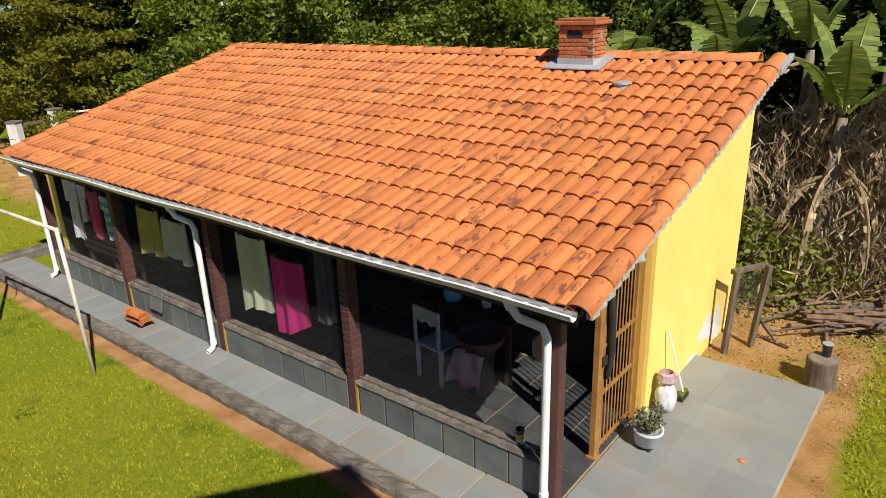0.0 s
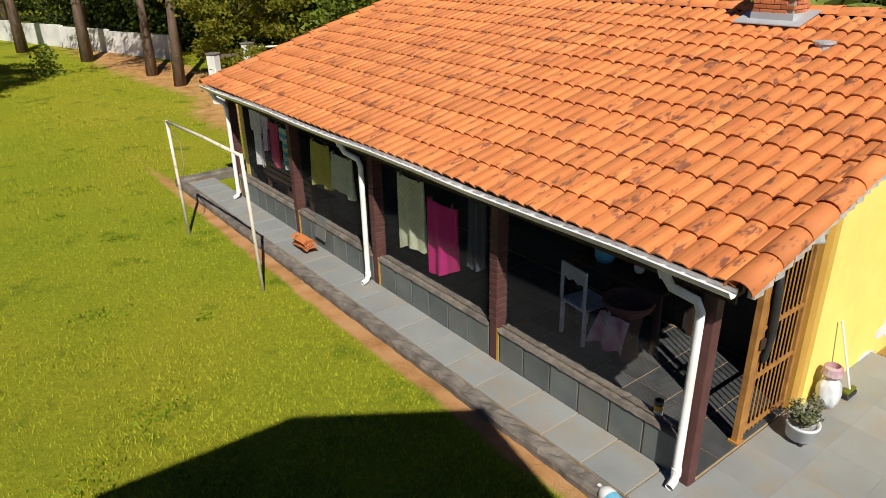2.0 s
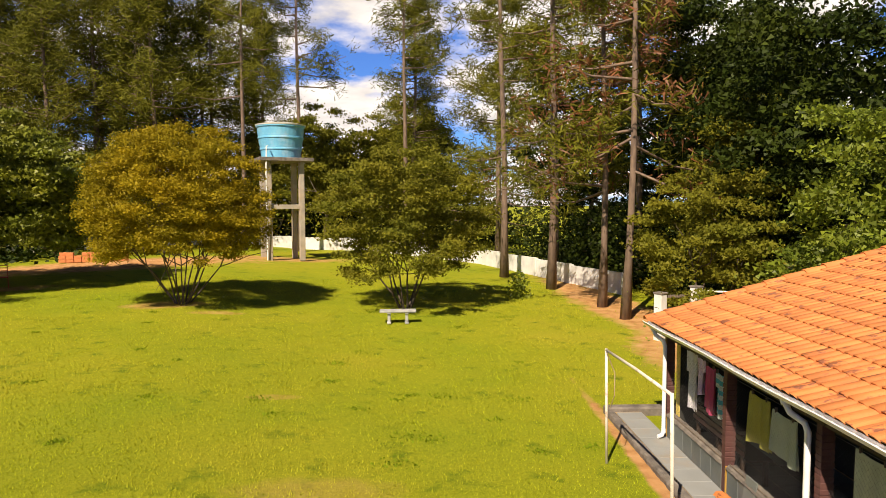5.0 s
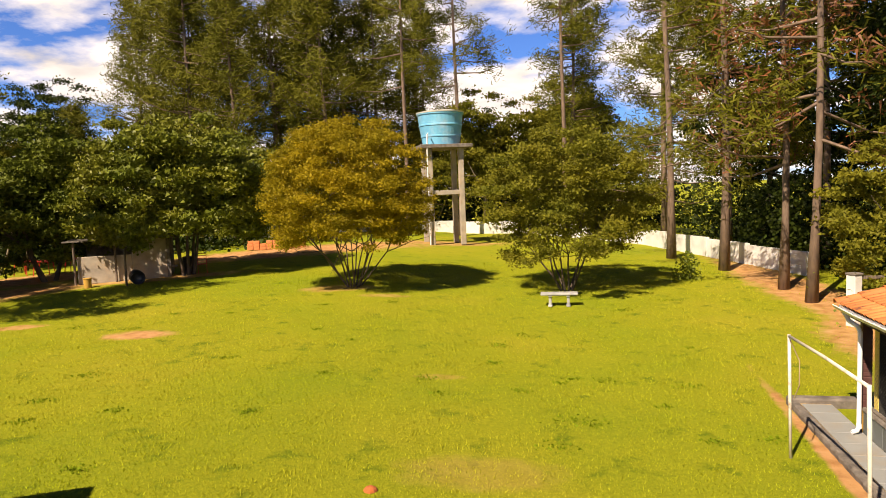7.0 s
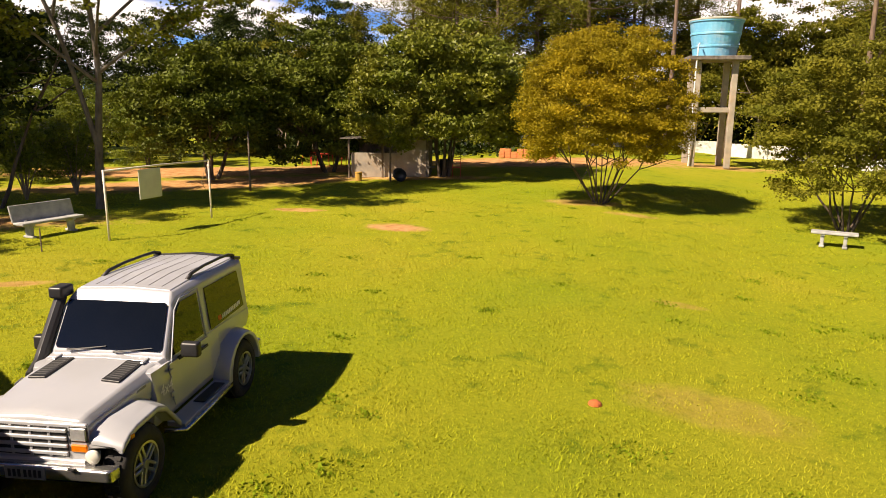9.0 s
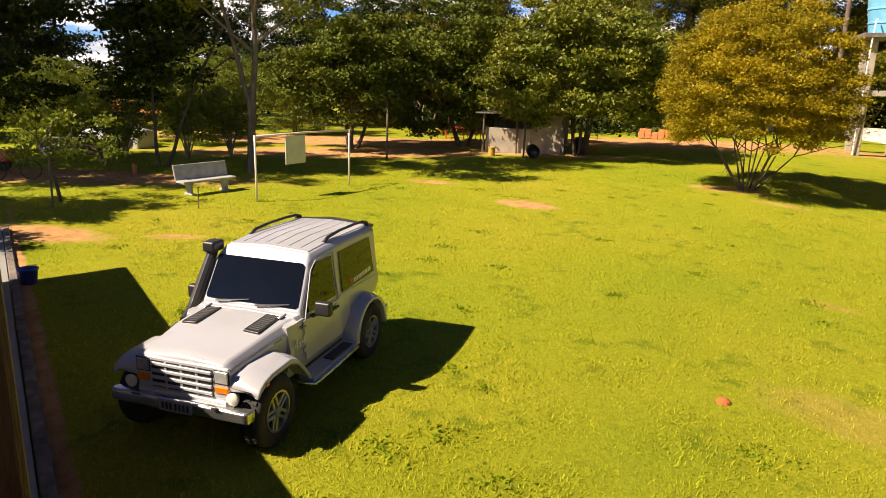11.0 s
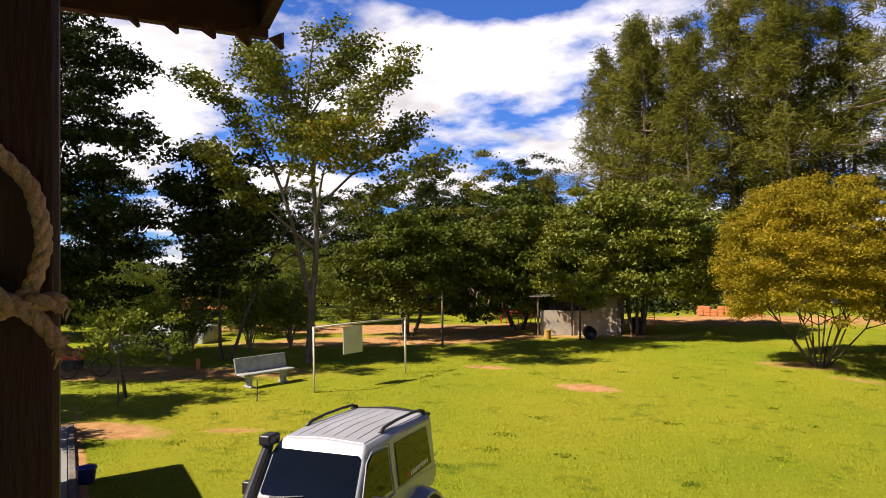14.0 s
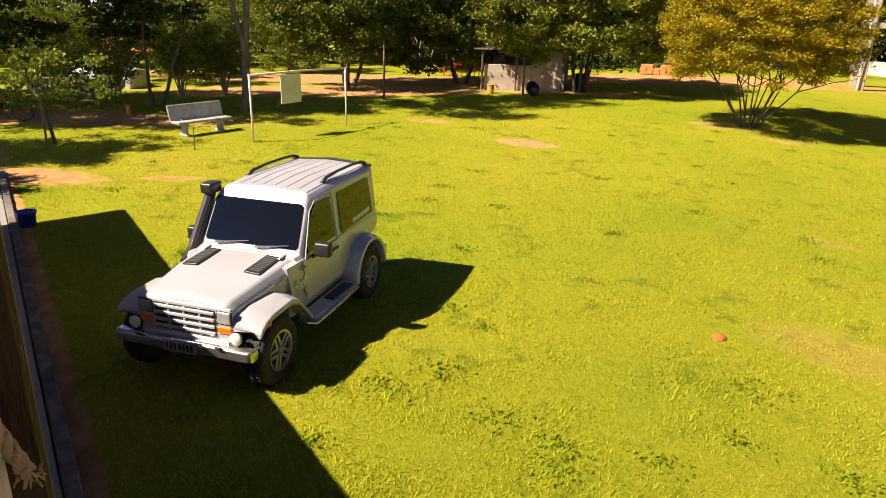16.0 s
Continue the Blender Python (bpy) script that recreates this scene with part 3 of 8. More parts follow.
def build_veranda():
    # floor, front walk and terrace
    part("veranda_base", boxed(-0.05, -2.1, -0.2, 9.7, 0.0, 0.105), M["grout"], house)
    part("front_walk", boxed(-0.28, 0.005, -0.2, 10.9, 0.52, 0.085), M["grout"], house)
    part("terrace", boxed(-1.50, -3.27, -0.35, -0.055, 0.66, 0.09, bevel=0.01), M["concrete"], house)
    part("kerb", rough_bar(-0.30, 0.525, -0.25, 10.9, 0.69, 0.105, 0.09, 0.014, 4), M["mortar_rough"], house, "rough stained concrete kerb")
    part("kerb_end", boxed(10.905, -0.9, -0.25, 11.15, 0.70, 0.17, bevel=0.03), M["mortar_rough"], house)
    rng = random.Random(3)
    # parapet between the posts, faced with slate
    post_x = [0.0, 2.42, 4.78, 7.1, 9.5]
    tile_me = mesh_of("slate_tile", boxed(0, 0, 0, 0.345, 0.014, 0.36, bevel=0.004), M["slate"])
    for a, b in zip(post_x, post_x[1:]):
        x0, x1 = a + 0.075, b - 0.09
        par = part("parapet", boxed(x0, -0.12, 0.09, x1, 0.0, 0.47), M["grout"], house)
        part("sill", rough_bar(x0, -0.145, 0.472, x1, 0.03, 0.52, 0.05, 0.008, 7), M["mortar_rough"], par, "rough cement sill")
        n = round((x1 - x0) / 0.36)
        w = (x1 - x0) / n
        for k in range(n):
            o = piece("tile", tile_me, par, Matrix.Translation((x0 + k * w + 0.004, 0.002, 0.105)) @ Matrix.Diagonal(((w - 0.018) / 0.345, 1, 1, 1)))
    for k, x in enumerate(post_x):
        if k == 0:
            part("post", boxed(x - 0.06, -0.06, 0.09, x + 0.05, 0.05, roof_z(0) - 0.2, bevel=0.008), M["post_red"], house, "oxide red timber post")
            continue
        pst = part("post", boxed(x - 0.055, -0.12, 0.09, x + 0.055, 0.02, roof_z(-0.05) - 0.2, bevel=0.006), M["post_red"], house, "oxide red brick pier")
        bme = bmesh.new()
        for row in range(18):
            z = 0.56 + row * 0.075
            if z > 1.75:
                break
            box(bme, x - 0.060, -0.125, z, x + 0.060, 0.026, z + 0.062, bevel=0.004)
        part("brick_course", bme, M["post_red"], pst)
        part("edge_strip", boxed(x - 0.085, 0.003, 0.09, x - 0.057, 0.02, 0.5), M["ochre"], pst)
    walk_me = mesh_of("paving_slab", boxed(0, 0, 0, 0.468, 0.508, 0.016, bevel=0.004), M["slab"])
    for k in range(23):
        piece("slab", walk_me, house, Matrix.Translation((-0.27 + k * 0.483, 0.008, 0.084)))
    floor_me = mesh_of("floor_tile", boxed(0, 0, 0, 0.39, 0.39, 0.012, bevel=0.003), M["floor_dark"])
    for i in range(24):
        for j in range(5):
            piece("tile", floor_me, house, Matrix.Translation((-0.04 + i * 0.402, -2.05 + j * 0.402, 0.104)))
    ter_me = mesh_of("terrace_slab", boxed(0, 0, 0, 0.4771, 0.4861, 0.014, bevel=0.001), M["slab"])
    for i in range(3):
        for j in range(8):
            piece("slab", ter_me, house, Matrix.Translation((-1.495 + i * 0.478, -3.26 + j * 0.487, 0.0885)))


build_veranda()


def tile_mesh(name, material, w=0.17, ln=0.42):
    """A clay tile, laid along -y, its nose at y = 0: a narrow pan beside a broad flat-topped roll with a bowed nose."""
    prof = [(0, 0), (0.13, 0), (0.21, 0.026), (0.30, 0.040), (0.44, 0.046), (0.70, 0.046), (0.84, 0.040), (0.93, 0.025), (1.0, 0.003), (1.12, 0.0)]
    bm = bmesh.new()
    rows = []
    for y, lift, bow in ((0.0, 0.030, 0.022), (-ln, 0.0, 0.0)):
        rows.append(([bm.verts.new((x * w, y + bow * z / 0.046, z + lift + 0.012)) for x, z in prof], [bm.verts.new((x * w, y + bow * z / 0.046 - 0.004, z + lift - 0.006)) for x, z in prof]))
    (t0, b0), (t1, b1) = rows
    for k in range(len(prof) - 1):
        bm.faces.new((t0[k + 1], t0[k], t1[k], t1[k + 1]))
        bm.faces.new((t0[k], t0[k + 1], b0[k + 1], b0[k]))
    bmesh.ops.recalc_face_normals(bm, faces=bm.faces)
    me = mesh_of(name, bm, material)
    return me


def build_roof():
    roof = part("roof", boxed(U0 + 0.02, RIDGE_Y - 0.02, roof_z(RIDGE_Y) - 0.10, U1 - 0.02, RIDGE_Y + 0.03, roof_z(RIDGE_Y) + 0.01), M["wood_dark"], house, "sloping roof of orange clay tiles with dark weathering")
    me = tile_mesh("roof_tile", M["terracotta"])
    rng = random.Random(11)
    ang = math.atan(SLOPE)
    pitch, course = 0.17, 0.36
    cols, rows = int((U1 - U0 - 0.1) / pitch), 14
    base = np.array([v.co for v in me.vertices])
    faces = [tuple(p.vertices) for p in me.polygons]
    rest_v, rest_f = [], []
    for i in range(cols):
        for j in range(rows):
            s = j * course * math.cos(ang)
            y = EAVE_Y + 0.03 - s
            if y - 0.3 < RIDGE_Y:
                continue
            x = U0 + 0.06 + i * pitch + rng.uniform(-0.006, 0.006)
            m = Matrix.Translation((x, y, roof_z(y) - 0.012)) @ Matrix.Rotation(-ang + rng.uniform(-0.008, 0.008), 4, "X") @ Matrix.Rotation(rng.uniform(-0.012, 0.012), 4, "Z")
            if i < 25:
                piece("tile", me, roof, m)
            else:
                a = np.array(m)
                k = len(rest_v) * len(base)
                rest_v.append(base @ a[:3, :3].T + a[:3, 3])
                rest_f += [tuple(q + k for q in f) for f in faces]
    me2 = quads_mesh("tile_field", np.concatenate(rest_v), np.array(rest_f), M["terracotta_field"])
    ob = new("tile_field", me2)
    ob.parent = roof
    tagged(ob, kind="stuff")
    # verge: half-round caps up the gable edges, ridge caps along the top
    bm = bmesh.new()
    n = 9
    ring = []
    for y, r in ((0.0, 0.112), (-0.45, 0.102)):
        ring.append([bm.verts.new((r * math.cos(math.pi * k / n), y, r * 0.85 * math.sin(math.pi * k / n))) for k in range(n + 1)])
        ring.append([bm.verts.new(((r - 0.014) * math.cos(math.pi * k / n), y, (r - 0.014) * 0.85 * math.sin(math.pi * k / n))) for k in range(n + 1)])
    for k in range(n):
        bm.faces.new((ring[0][k], ring[0][k + 1], ring[2][k + 1], ring[2][k]))
        bm.faces.new((ring[0][k + 1], ring[0][k], ring[1][k], ring[1][k + 1]))
        bm.faces.new((ring[1][k + 1], ring[1][k], ring[3][k], ring[3][k + 1]))
    bmesh.ops.recalc_face_normals(bm, faces=bm.faces)
    cap = mesh_of("verge_cap", bm, M["terracotta"], smooth=True)
    for x in (U0 + 0.03, U1 - 0.02):
        for j in range(13):
            y = EAVE_Y + 0.06 - j * 0.365
            piece("verge_tile", cap, roof, Matrix.Translation((x, y, roof_z(y) + 0.012)) @ Matrix.Rotation(-ang + 0.05 + rng.uniform(-0.02, 0.02), 4, "X"))
    # pale mortar squeezed out below the verge caps, and a zinc end at the top corner
    mb = bmesh.new()
    for j in range(40):
        y = EAVE_Y + 0.02 - j * 0.116
        box(mb, U0 - 0.068 - rng.uniform(0, 0.012), y - 0.118, roof_z(y) - 0.022 - rng.uniform(0.0, 0.014), U0 - 0.02, y, roof_z(y) + 0.02)
    tagged(part("verge_mortar", mb, M["mortar_pale"], roof, "pale uneven mortar below the verge tiles"), kind="stuff")
    zb = bmesh.new()
    box(zb, U0 - 0.11, RIDGE_Y - 0.16, 0, U0 - 0.05, RIDGE_Y + 0.30, 0.07, bevel=0.006)
    for v in zb.verts:
        v.co.z += roof_z(v.co.y) - 0.02
    part("verge_end", zb, M["zinc"], roof, "grey zinc end at the top of the verge")
    for i in range(26):
        x = U0 + 0.2 + i * 0.39
        piece("ridge_tile", cap, roof, Matrix.Translation((x, RIDGE_Y + 0.03, roof_z(RIDGE_Y) + 0.02)) @ Matrix.Rotation(radians(90), 4, "Z") @ Matrix.Rotation(0.04, 4, "X"))


def build_gutter():
    bm = bmesh.new()
    prof = [(0.0, 0.06), (0.0, 0.02), (0.03, 0.0), (0.07, 0.0), (0.095, 0.025), (0.115, 0.062), (0.095, 0.066), (0.085, 0.03), (0.07, 0.01), (0.03, 0.01), (0.01, 0.025), (0.01, 0.06)]
    rings = []
    for k in range(12):
        x = U0 + 0.05 + (U1 - U0 - 0.1) * k / 11
        sag = 0.012 * math.sin(k * 1.7)
        rings.append([bm.verts.new((x, EAVE_Y + 0.015 + y, EAVE_Z - 0.065 + z + sag)) for y, z in prof])
    for a, b in zip(rings, rings[1:]):
        for k in range(len(prof)):
            bm.faces.new((a[k], a[(k + 1) % len(prof)], b[(k + 1) % len(prof)], b[k]))
    bm.faces.new(rings[0])
    bm.faces.new(rings[-1][::-1])
    bmesh.ops.recalc_face_normals(bm, faces=bm.faces)
    g = part("gutter", bm, M["pvc"], house, "white plastic gutter along the eave")
    part("fascia", boxed(U0 + 0.08, EAVE_Y - 0.06, EAVE_Z - 0.16, U1 - 0.08, EAVE_Y - 0.035, EAVE_Z - 0.02), M["wood_dark"], house)
    for x, y in ((0.03, 0.1), (4.86, 0.1), (9.33, 0.1)):
        pts = [(x + 0.25, EAVE_Y + 0.02, EAVE_Z - 0.12), (x + 0.2, EAVE_Y - 0.0, EAVE_Z - 0.2), (x + 0.03, y + 0.02, EAVE_Z - 0.27), (x, y, EAVE_Z - 0.36),
               (x, y, 1.0), (x, y, 0.22), (x - 0.01, y + 0.03, 0.16), (x - 0.02, y + 0.11, 0.135)]
        dp = part("downpipe", tubed(pts, 0.036, 12, cap=False), M["pvc"], house, "white plastic downpipe", smooth=True)
        part("socket", tubed([(x, y, 0.2), (x, y, 0.27)], 0.042, 12), M["pvc"], dp)
        part("elbow", tubed([pts[0], (x + 0.27, EAVE_Y + 0.03, EAVE_Z - 0.06)], 0.05, 12), M["pvc"], dp)


def build_chimney():
    y0, y1, x0, x1 = -4.35, -3.98, 1.78, 2.28
    zb = roof_z(-3.98)
    ch = part("chimney", boxed(x0 + 0.012, y0 + 0.012, zb - 0.1, x1 - 0.012, y1 - 0.012, zb + 0.60), M["mortar"], house, "small orange brick chimney with zinc flashing")
    brick = mesh_of("chimney_brick", boxed(0, 0, 0, 0.16, 0.09, 0.043, bevel=0.004), M["brick"])
    for row in range(9):
        z = zb + 0.10 + row * 0.052
        off = 0.085 if row % 2 else 0.0
        if row in (6, 7):
            xs = [x0, x1 - 0.10]
        else:
            xs = [x0 + off + k * 0.168 for k in range(3)]
        for x in xs:
            w = min(0.16, x1 - x)
            if w < 0.04:
                continue
            for yy in (y1 - 0.085, y0 - 0.005):
                piece("brick", brick, ch, Matrix.Translation((x, yy, z)) @ Matrix.Diagonal((w / 0.16, 1, 1, 1)))
        for k in range(2):
            if row in (6, 7) and k == 0:
                continue
            y = y0 + 0.09 + k * 0.13 - (0.04 if row % 2 else 0)
            for xx in (x0 + 0.085, x1 + 0.004):
                piece("brick", brick, ch, Matrix.Translation((xx, y, z)) @ Matrix.Rotation(radians(90), 4, "Z") @ Matrix.Diagonal((0.78, 1, 1, 1)))
    # dark block stands for the shade within the smoke opening
    part("vent", boxed(x0 + 0.12, y1 - 0.02, zb + 0.415, x1 - 0.12, y1 - 0.004, zb + 0.505), M["shade_inside"], ch, "smoke opening, its shade shown as a dark block")
    part("chimney_cap", boxed(x0 - 0.05, y0 - 0.05, zb + 0.572, x1 + 0.05, y1 + 0.05, zb + 0.625, bevel=0.008), M["brick"], ch)
    part("chimney_top", boxed(x0 - 0.02, y0 - 0.02, zb + 0.626, x1 + 0.02, y1 + 0.02, zb + 0.655, bevel=0.006), M["brick"], ch)
    bm = bmesh.new()
    box(bm, x0 - 0.16, y0 - 0.1, 0, x1 + 0.16, y1 + 0.14, 0.012)
    for v in bm.verts:
        v.co.z += roof_z(v.co.y) + 0.075
    part("flashing", bm, M["zinc"], ch, "grey zinc flashing")
    part("flashing_collar", boxed(x0 - 0.012, y0 - 0.012, zb + 0.02, x1 + 0.012, y1 + 0.012, zb + 0.16), M["zinc"], ch)
    zc = roof_z(-3.5)
    part("roof_vent", lathe(bmesh.new(), [(0.09, -0.02), (0.09, 0.045), (0.115, 0.05), (0.115, 0.07), (0.02, 0.085)], 16, (1.15, -3.5, zc + 0.02)), M["zinc"], house, "round grey roof vent", smooth=False)


build_roof()
build_gutter()
build_chimney()


def build_gate():
    g = thing("iron_gate", "ochre painted iron bar gate, half open beside the yellow wall", "gate", at=HOUSE @ pose(0.0, -0.83, 0.115))
    w, hgt = 0.72, 1.98
    for x in (0.0, -w):
        part("stile", boxed(-0.02, x - 0.02, 0.0, 0.02, x + 0.02, hgt, bevel=0.004), M["iron_ochre"], g)
    for z in (0.06, 0.62, 1.12, hgt - 0.03):
        part("rail", boxed(-0.014, -w + 0.02, z, 0.014, -0.02, z + 0.03), M["iron_ochre"], g)
    for k in range(9):
        y = -w + 0.07 + k * (w - 0.14) / 8
        part("bar", tubed([(0, y, 0.02), (0, y, hgt)], 0.008, 6), M["iron_ochre"], g)
    part("latch", boxed(-0.04, -0.06, 0.95, -0.015, 0.02, 1.05, bevel=0.005), M["wood_dark"], g)
    f = thing("gate_frame", "rusty ochre steel gate post by the veranda opening", "gate post", at=HOUSE @ pose(0.0, -0.76, 0.115))
    part("post", boxed(-0.03, -0.03, 0.0, 0.03, 0.03, 2.05, bevel=0.004), M["iron_ochre"], f)
    part("base_plate", boxed(-0.05, -0.05, 0.0, 0.05, 0.05, 0.02), M["iron_ochre"], f)


build_gate()


# ---- water tower ----
def build_tower():
    x, y = 0.15, 43.9
    t = thing("water_tower", "weathered concrete tower carrying a blue water tank", "water tower", at=pose(x, y, gz(x, y) - 0.05, 0, 0, 12))
    for dx in (-1.0, 1.0):
        for dy in (-1.0, 1.0):
            part("leg", boxed(dx - 0.16, dy - 0.16, 0, dx + 0.16, dy + 0.16, 6.1, bevel=0.02), M["concrete"], t)
    for z in (3.2,):
        for d in (-1.0, 1.0):
            part("tie_beam", boxed(-0.84, d - 0.1, z, 0.84, d + 0.1, z + 0.28, bevel=0.01), M["concrete"], t)
            part("tie_beam", boxed(d - 0.1, -0.84, z + 0.003, d + 0.1, 0.84, z + 0.283, bevel=0.01), M["concrete"], t)
    part("platform", boxed(-1.65, -1.65, 6.1, 1.65, 1.65, 6.32, bevel=0.02), M["mortar_rough"], t)
    k = thing("water_tank", "sky-blue round water tank with faded bands on a tower", "water tank", at=pose(x, y, gz(x, y) - 0.05 + 6.32))
    part("tank_body", lathe(bmesh.new(), [(1.17, 0), (1.24, 0.5), (1.28, 0.52), (1.29, 0.6), (1.26, 0.62), (1.36, 1.2), (1.40, 1.22), (1.40, 1.30), (1.37, 1.32), (1.44, 1.9), (1.5, 1.92), (1.5, 2.0), (1.42, 2.02)], 36), M["tank_blue"], k, smooth=False)
    part("lid", lathe(bmesh.new(), [(1.52, 2.0), (1.54, 2.07), (1.2, 2.14), (0.3, 2.24), (0.1, 2.25)], 36), M["tank_lid"], k)
    part("pipe", tubed([(-0.8, -1.3, 0.7), (-0.85, -1.75, 0.6), (-0.9, -1.8, -1.0), (-0.9, -1.5, -6.2)], 0.04, 8), M["pvc"], t).parent = k


build_tower()


# ---- boundary wall ----
def build_boundary():
    pts = [(14.8, 27.6), (14.1, 31.5), (12.2, 41.0), (6.0, 53.0), (-4.0, 57.5), (-16.0, 57.0), (-30.0, 54.0)]
    bm = bmesh.new()
    for (x0, y0), (x1, y1) in zip(pts, pts[1:]):
        ln = math.hypot(x1 - x0, y1 - y0)
        n = max(1, round(ln / 3))
        for k in range(n):
            a, b = k / n, (k + 1) / n
            p, q = (x0 + (x1 - x0) * a, y0 + (y1 - y0) * a), (x0 + (x1 - x0) * b, y0 + (y1 - y0) * b)
            z = gz(*p)
            m = Matrix.Translation((p[0], p[1], z)) @ Matrix.Rotation(math.atan2(q[1] - p[1], q[0] - p[0]), 4, "Z")
            box(bm, 0, -0.08, -0.3, ln / n - 0.004, 0.08, 0.98, m=m)
            box(bm, -0.12, -0.10, -0.3, 0.12, 0.10, 0.965, m=m)
    tagged(ob_from("wall_boundary", bm, M["whitewash"]), "whitewashed low block boundary wall", "wall", kind="structure")


build_boundary()


# ---- goals ----
def build_goal(label, near, far, hgt, r=0.035, net=False):
    a, b = Vector((*near, gz(*near))), Vector((*far, gz(*far)))
    g = thing("football_goal", label, "goal", "football goals on the lawn", Matrix.Translation(a))
    d = b - a
    bm_l = Vector((0.02, 0.04, 0))
    part("goalpost", tubed([(0, 0, -0.1), (-0.015, 0.01, hgt / 2), (-0.03, 0.02, hgt)], r, 10), M["goal_paint"], g, smooth=True)
    part("goalpost", tubed([d + Vector((0, 0, -0.1)), d + Vector((-0.02, 0.02, hgt * 0.98))], r, 10), M["goal_paint"], g, smooth=True)
    part("crossbar", tubed([(-0.03, 0.02, hgt - r), d * 0.5 + Vector((-0.02, 0.02, hgt - 0.03)), d + Vector((-0.02, 0.02, hgt * 0.98 - r))], r * 0.95, 10), M["goal_paint"], g, smooth=True)
    rope = [d + Vector((-0.02, 0.02, hgt * 0.95)), d * 0.93 + Vector((0.06, 0, hgt * 0.8)), d * 0.9 + Vector((0.03, 0, hgt * 0.62)), d * 0.95 + Vector((0, 0, hgt * 0.5))]
    part("rope", tubed(rope, 0.008, 5), M["leaf_dry"], g)
    return g, d


build_goal("white painted pipe goal with flaking paint by the house", (4.64, 7.27), (5.12, 9.95), 1.93, 0.024)
build_goal("white painted pipe goal in front of the trees", (-15.5, 14.34), (-15.43, 18.6), 2.0, 0.032)


# ---- trees of the yard ----
broadleaf("golden_tree", "round golden-leaved tree with many thin stems", -3.56, 26.5, 6.7, 6.8, M["leaf_gold"], M["bark"], 1, stems=12, trunk_h=1.9, clumps=2400, per=52, size=0.07, spread=0.22, base=-0.62, shell=0.55, trunk_r=0.22, crown_low=0.25, lumps=0.04, inner=3500, pads=0.06, lay=0.22, lean=0.75)
broadleaf("olive_tree", "spreading olive-green tree with several stems", 4.7, 25.9, 6.5, 6.8, M["leaf_olive"], M["bark"], 2, stems=8, trunk_h=1.7, clumps=1100, per=50, size=0.09, spread=0.22, base=-0.75, shell=0.45, trunk_r=0.22, crown_low=0.22, lumps=0.12, inner=3000, pads=0.10, lay=0.25, lean=0.65)
broadleaf("shade_tree", "broad dark-green shade tree with low crown", -12.25, 32.4, 7.8, 9.9, M["leaf_green"], M["bark"], 3, stems=5, trunk_h=2.0, clumps=1100, per=60, size=0.15, spread=0.30, base=-0.7, shell=0.5, trunk_r=0.34, crown_low=0.21, lumps=0.08, inner=5000, pads=0.12)
broadleaf("shade_tree", "dark-green tree over the dirt yard", -23.2, 28.2, 7.2, 8.0, M["leaf_shade"], M["bark"], 4, stems=3, trunk_h=1.9, clumps=800, per=52, size=0.15, spread=0.30, base=-0.8, shell=0.45, trunk_r=0.3, crown_low=0.15, lumps=0.12, inner=4500)
broadleaf("shade_tree", "dark-green tree beside the shed", -19.2, 33.0, 7.8, 8.0, M["leaf_shade"], M["bark"], 5, stems=3, trunk_h=2.0, clumps=800, per=52, size=0.15, spread=0.30, base=-0.8, shell=0.45, trunk_r=0.3, crown_low=0.14, lumps=0.12, inner=4500)


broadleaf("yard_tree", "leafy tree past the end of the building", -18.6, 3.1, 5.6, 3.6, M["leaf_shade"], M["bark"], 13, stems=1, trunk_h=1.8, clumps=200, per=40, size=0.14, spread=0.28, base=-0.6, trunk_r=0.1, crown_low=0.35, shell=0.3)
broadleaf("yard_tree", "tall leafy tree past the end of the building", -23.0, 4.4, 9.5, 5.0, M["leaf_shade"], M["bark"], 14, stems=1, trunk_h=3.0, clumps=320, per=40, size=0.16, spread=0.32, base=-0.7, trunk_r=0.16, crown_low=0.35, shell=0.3)


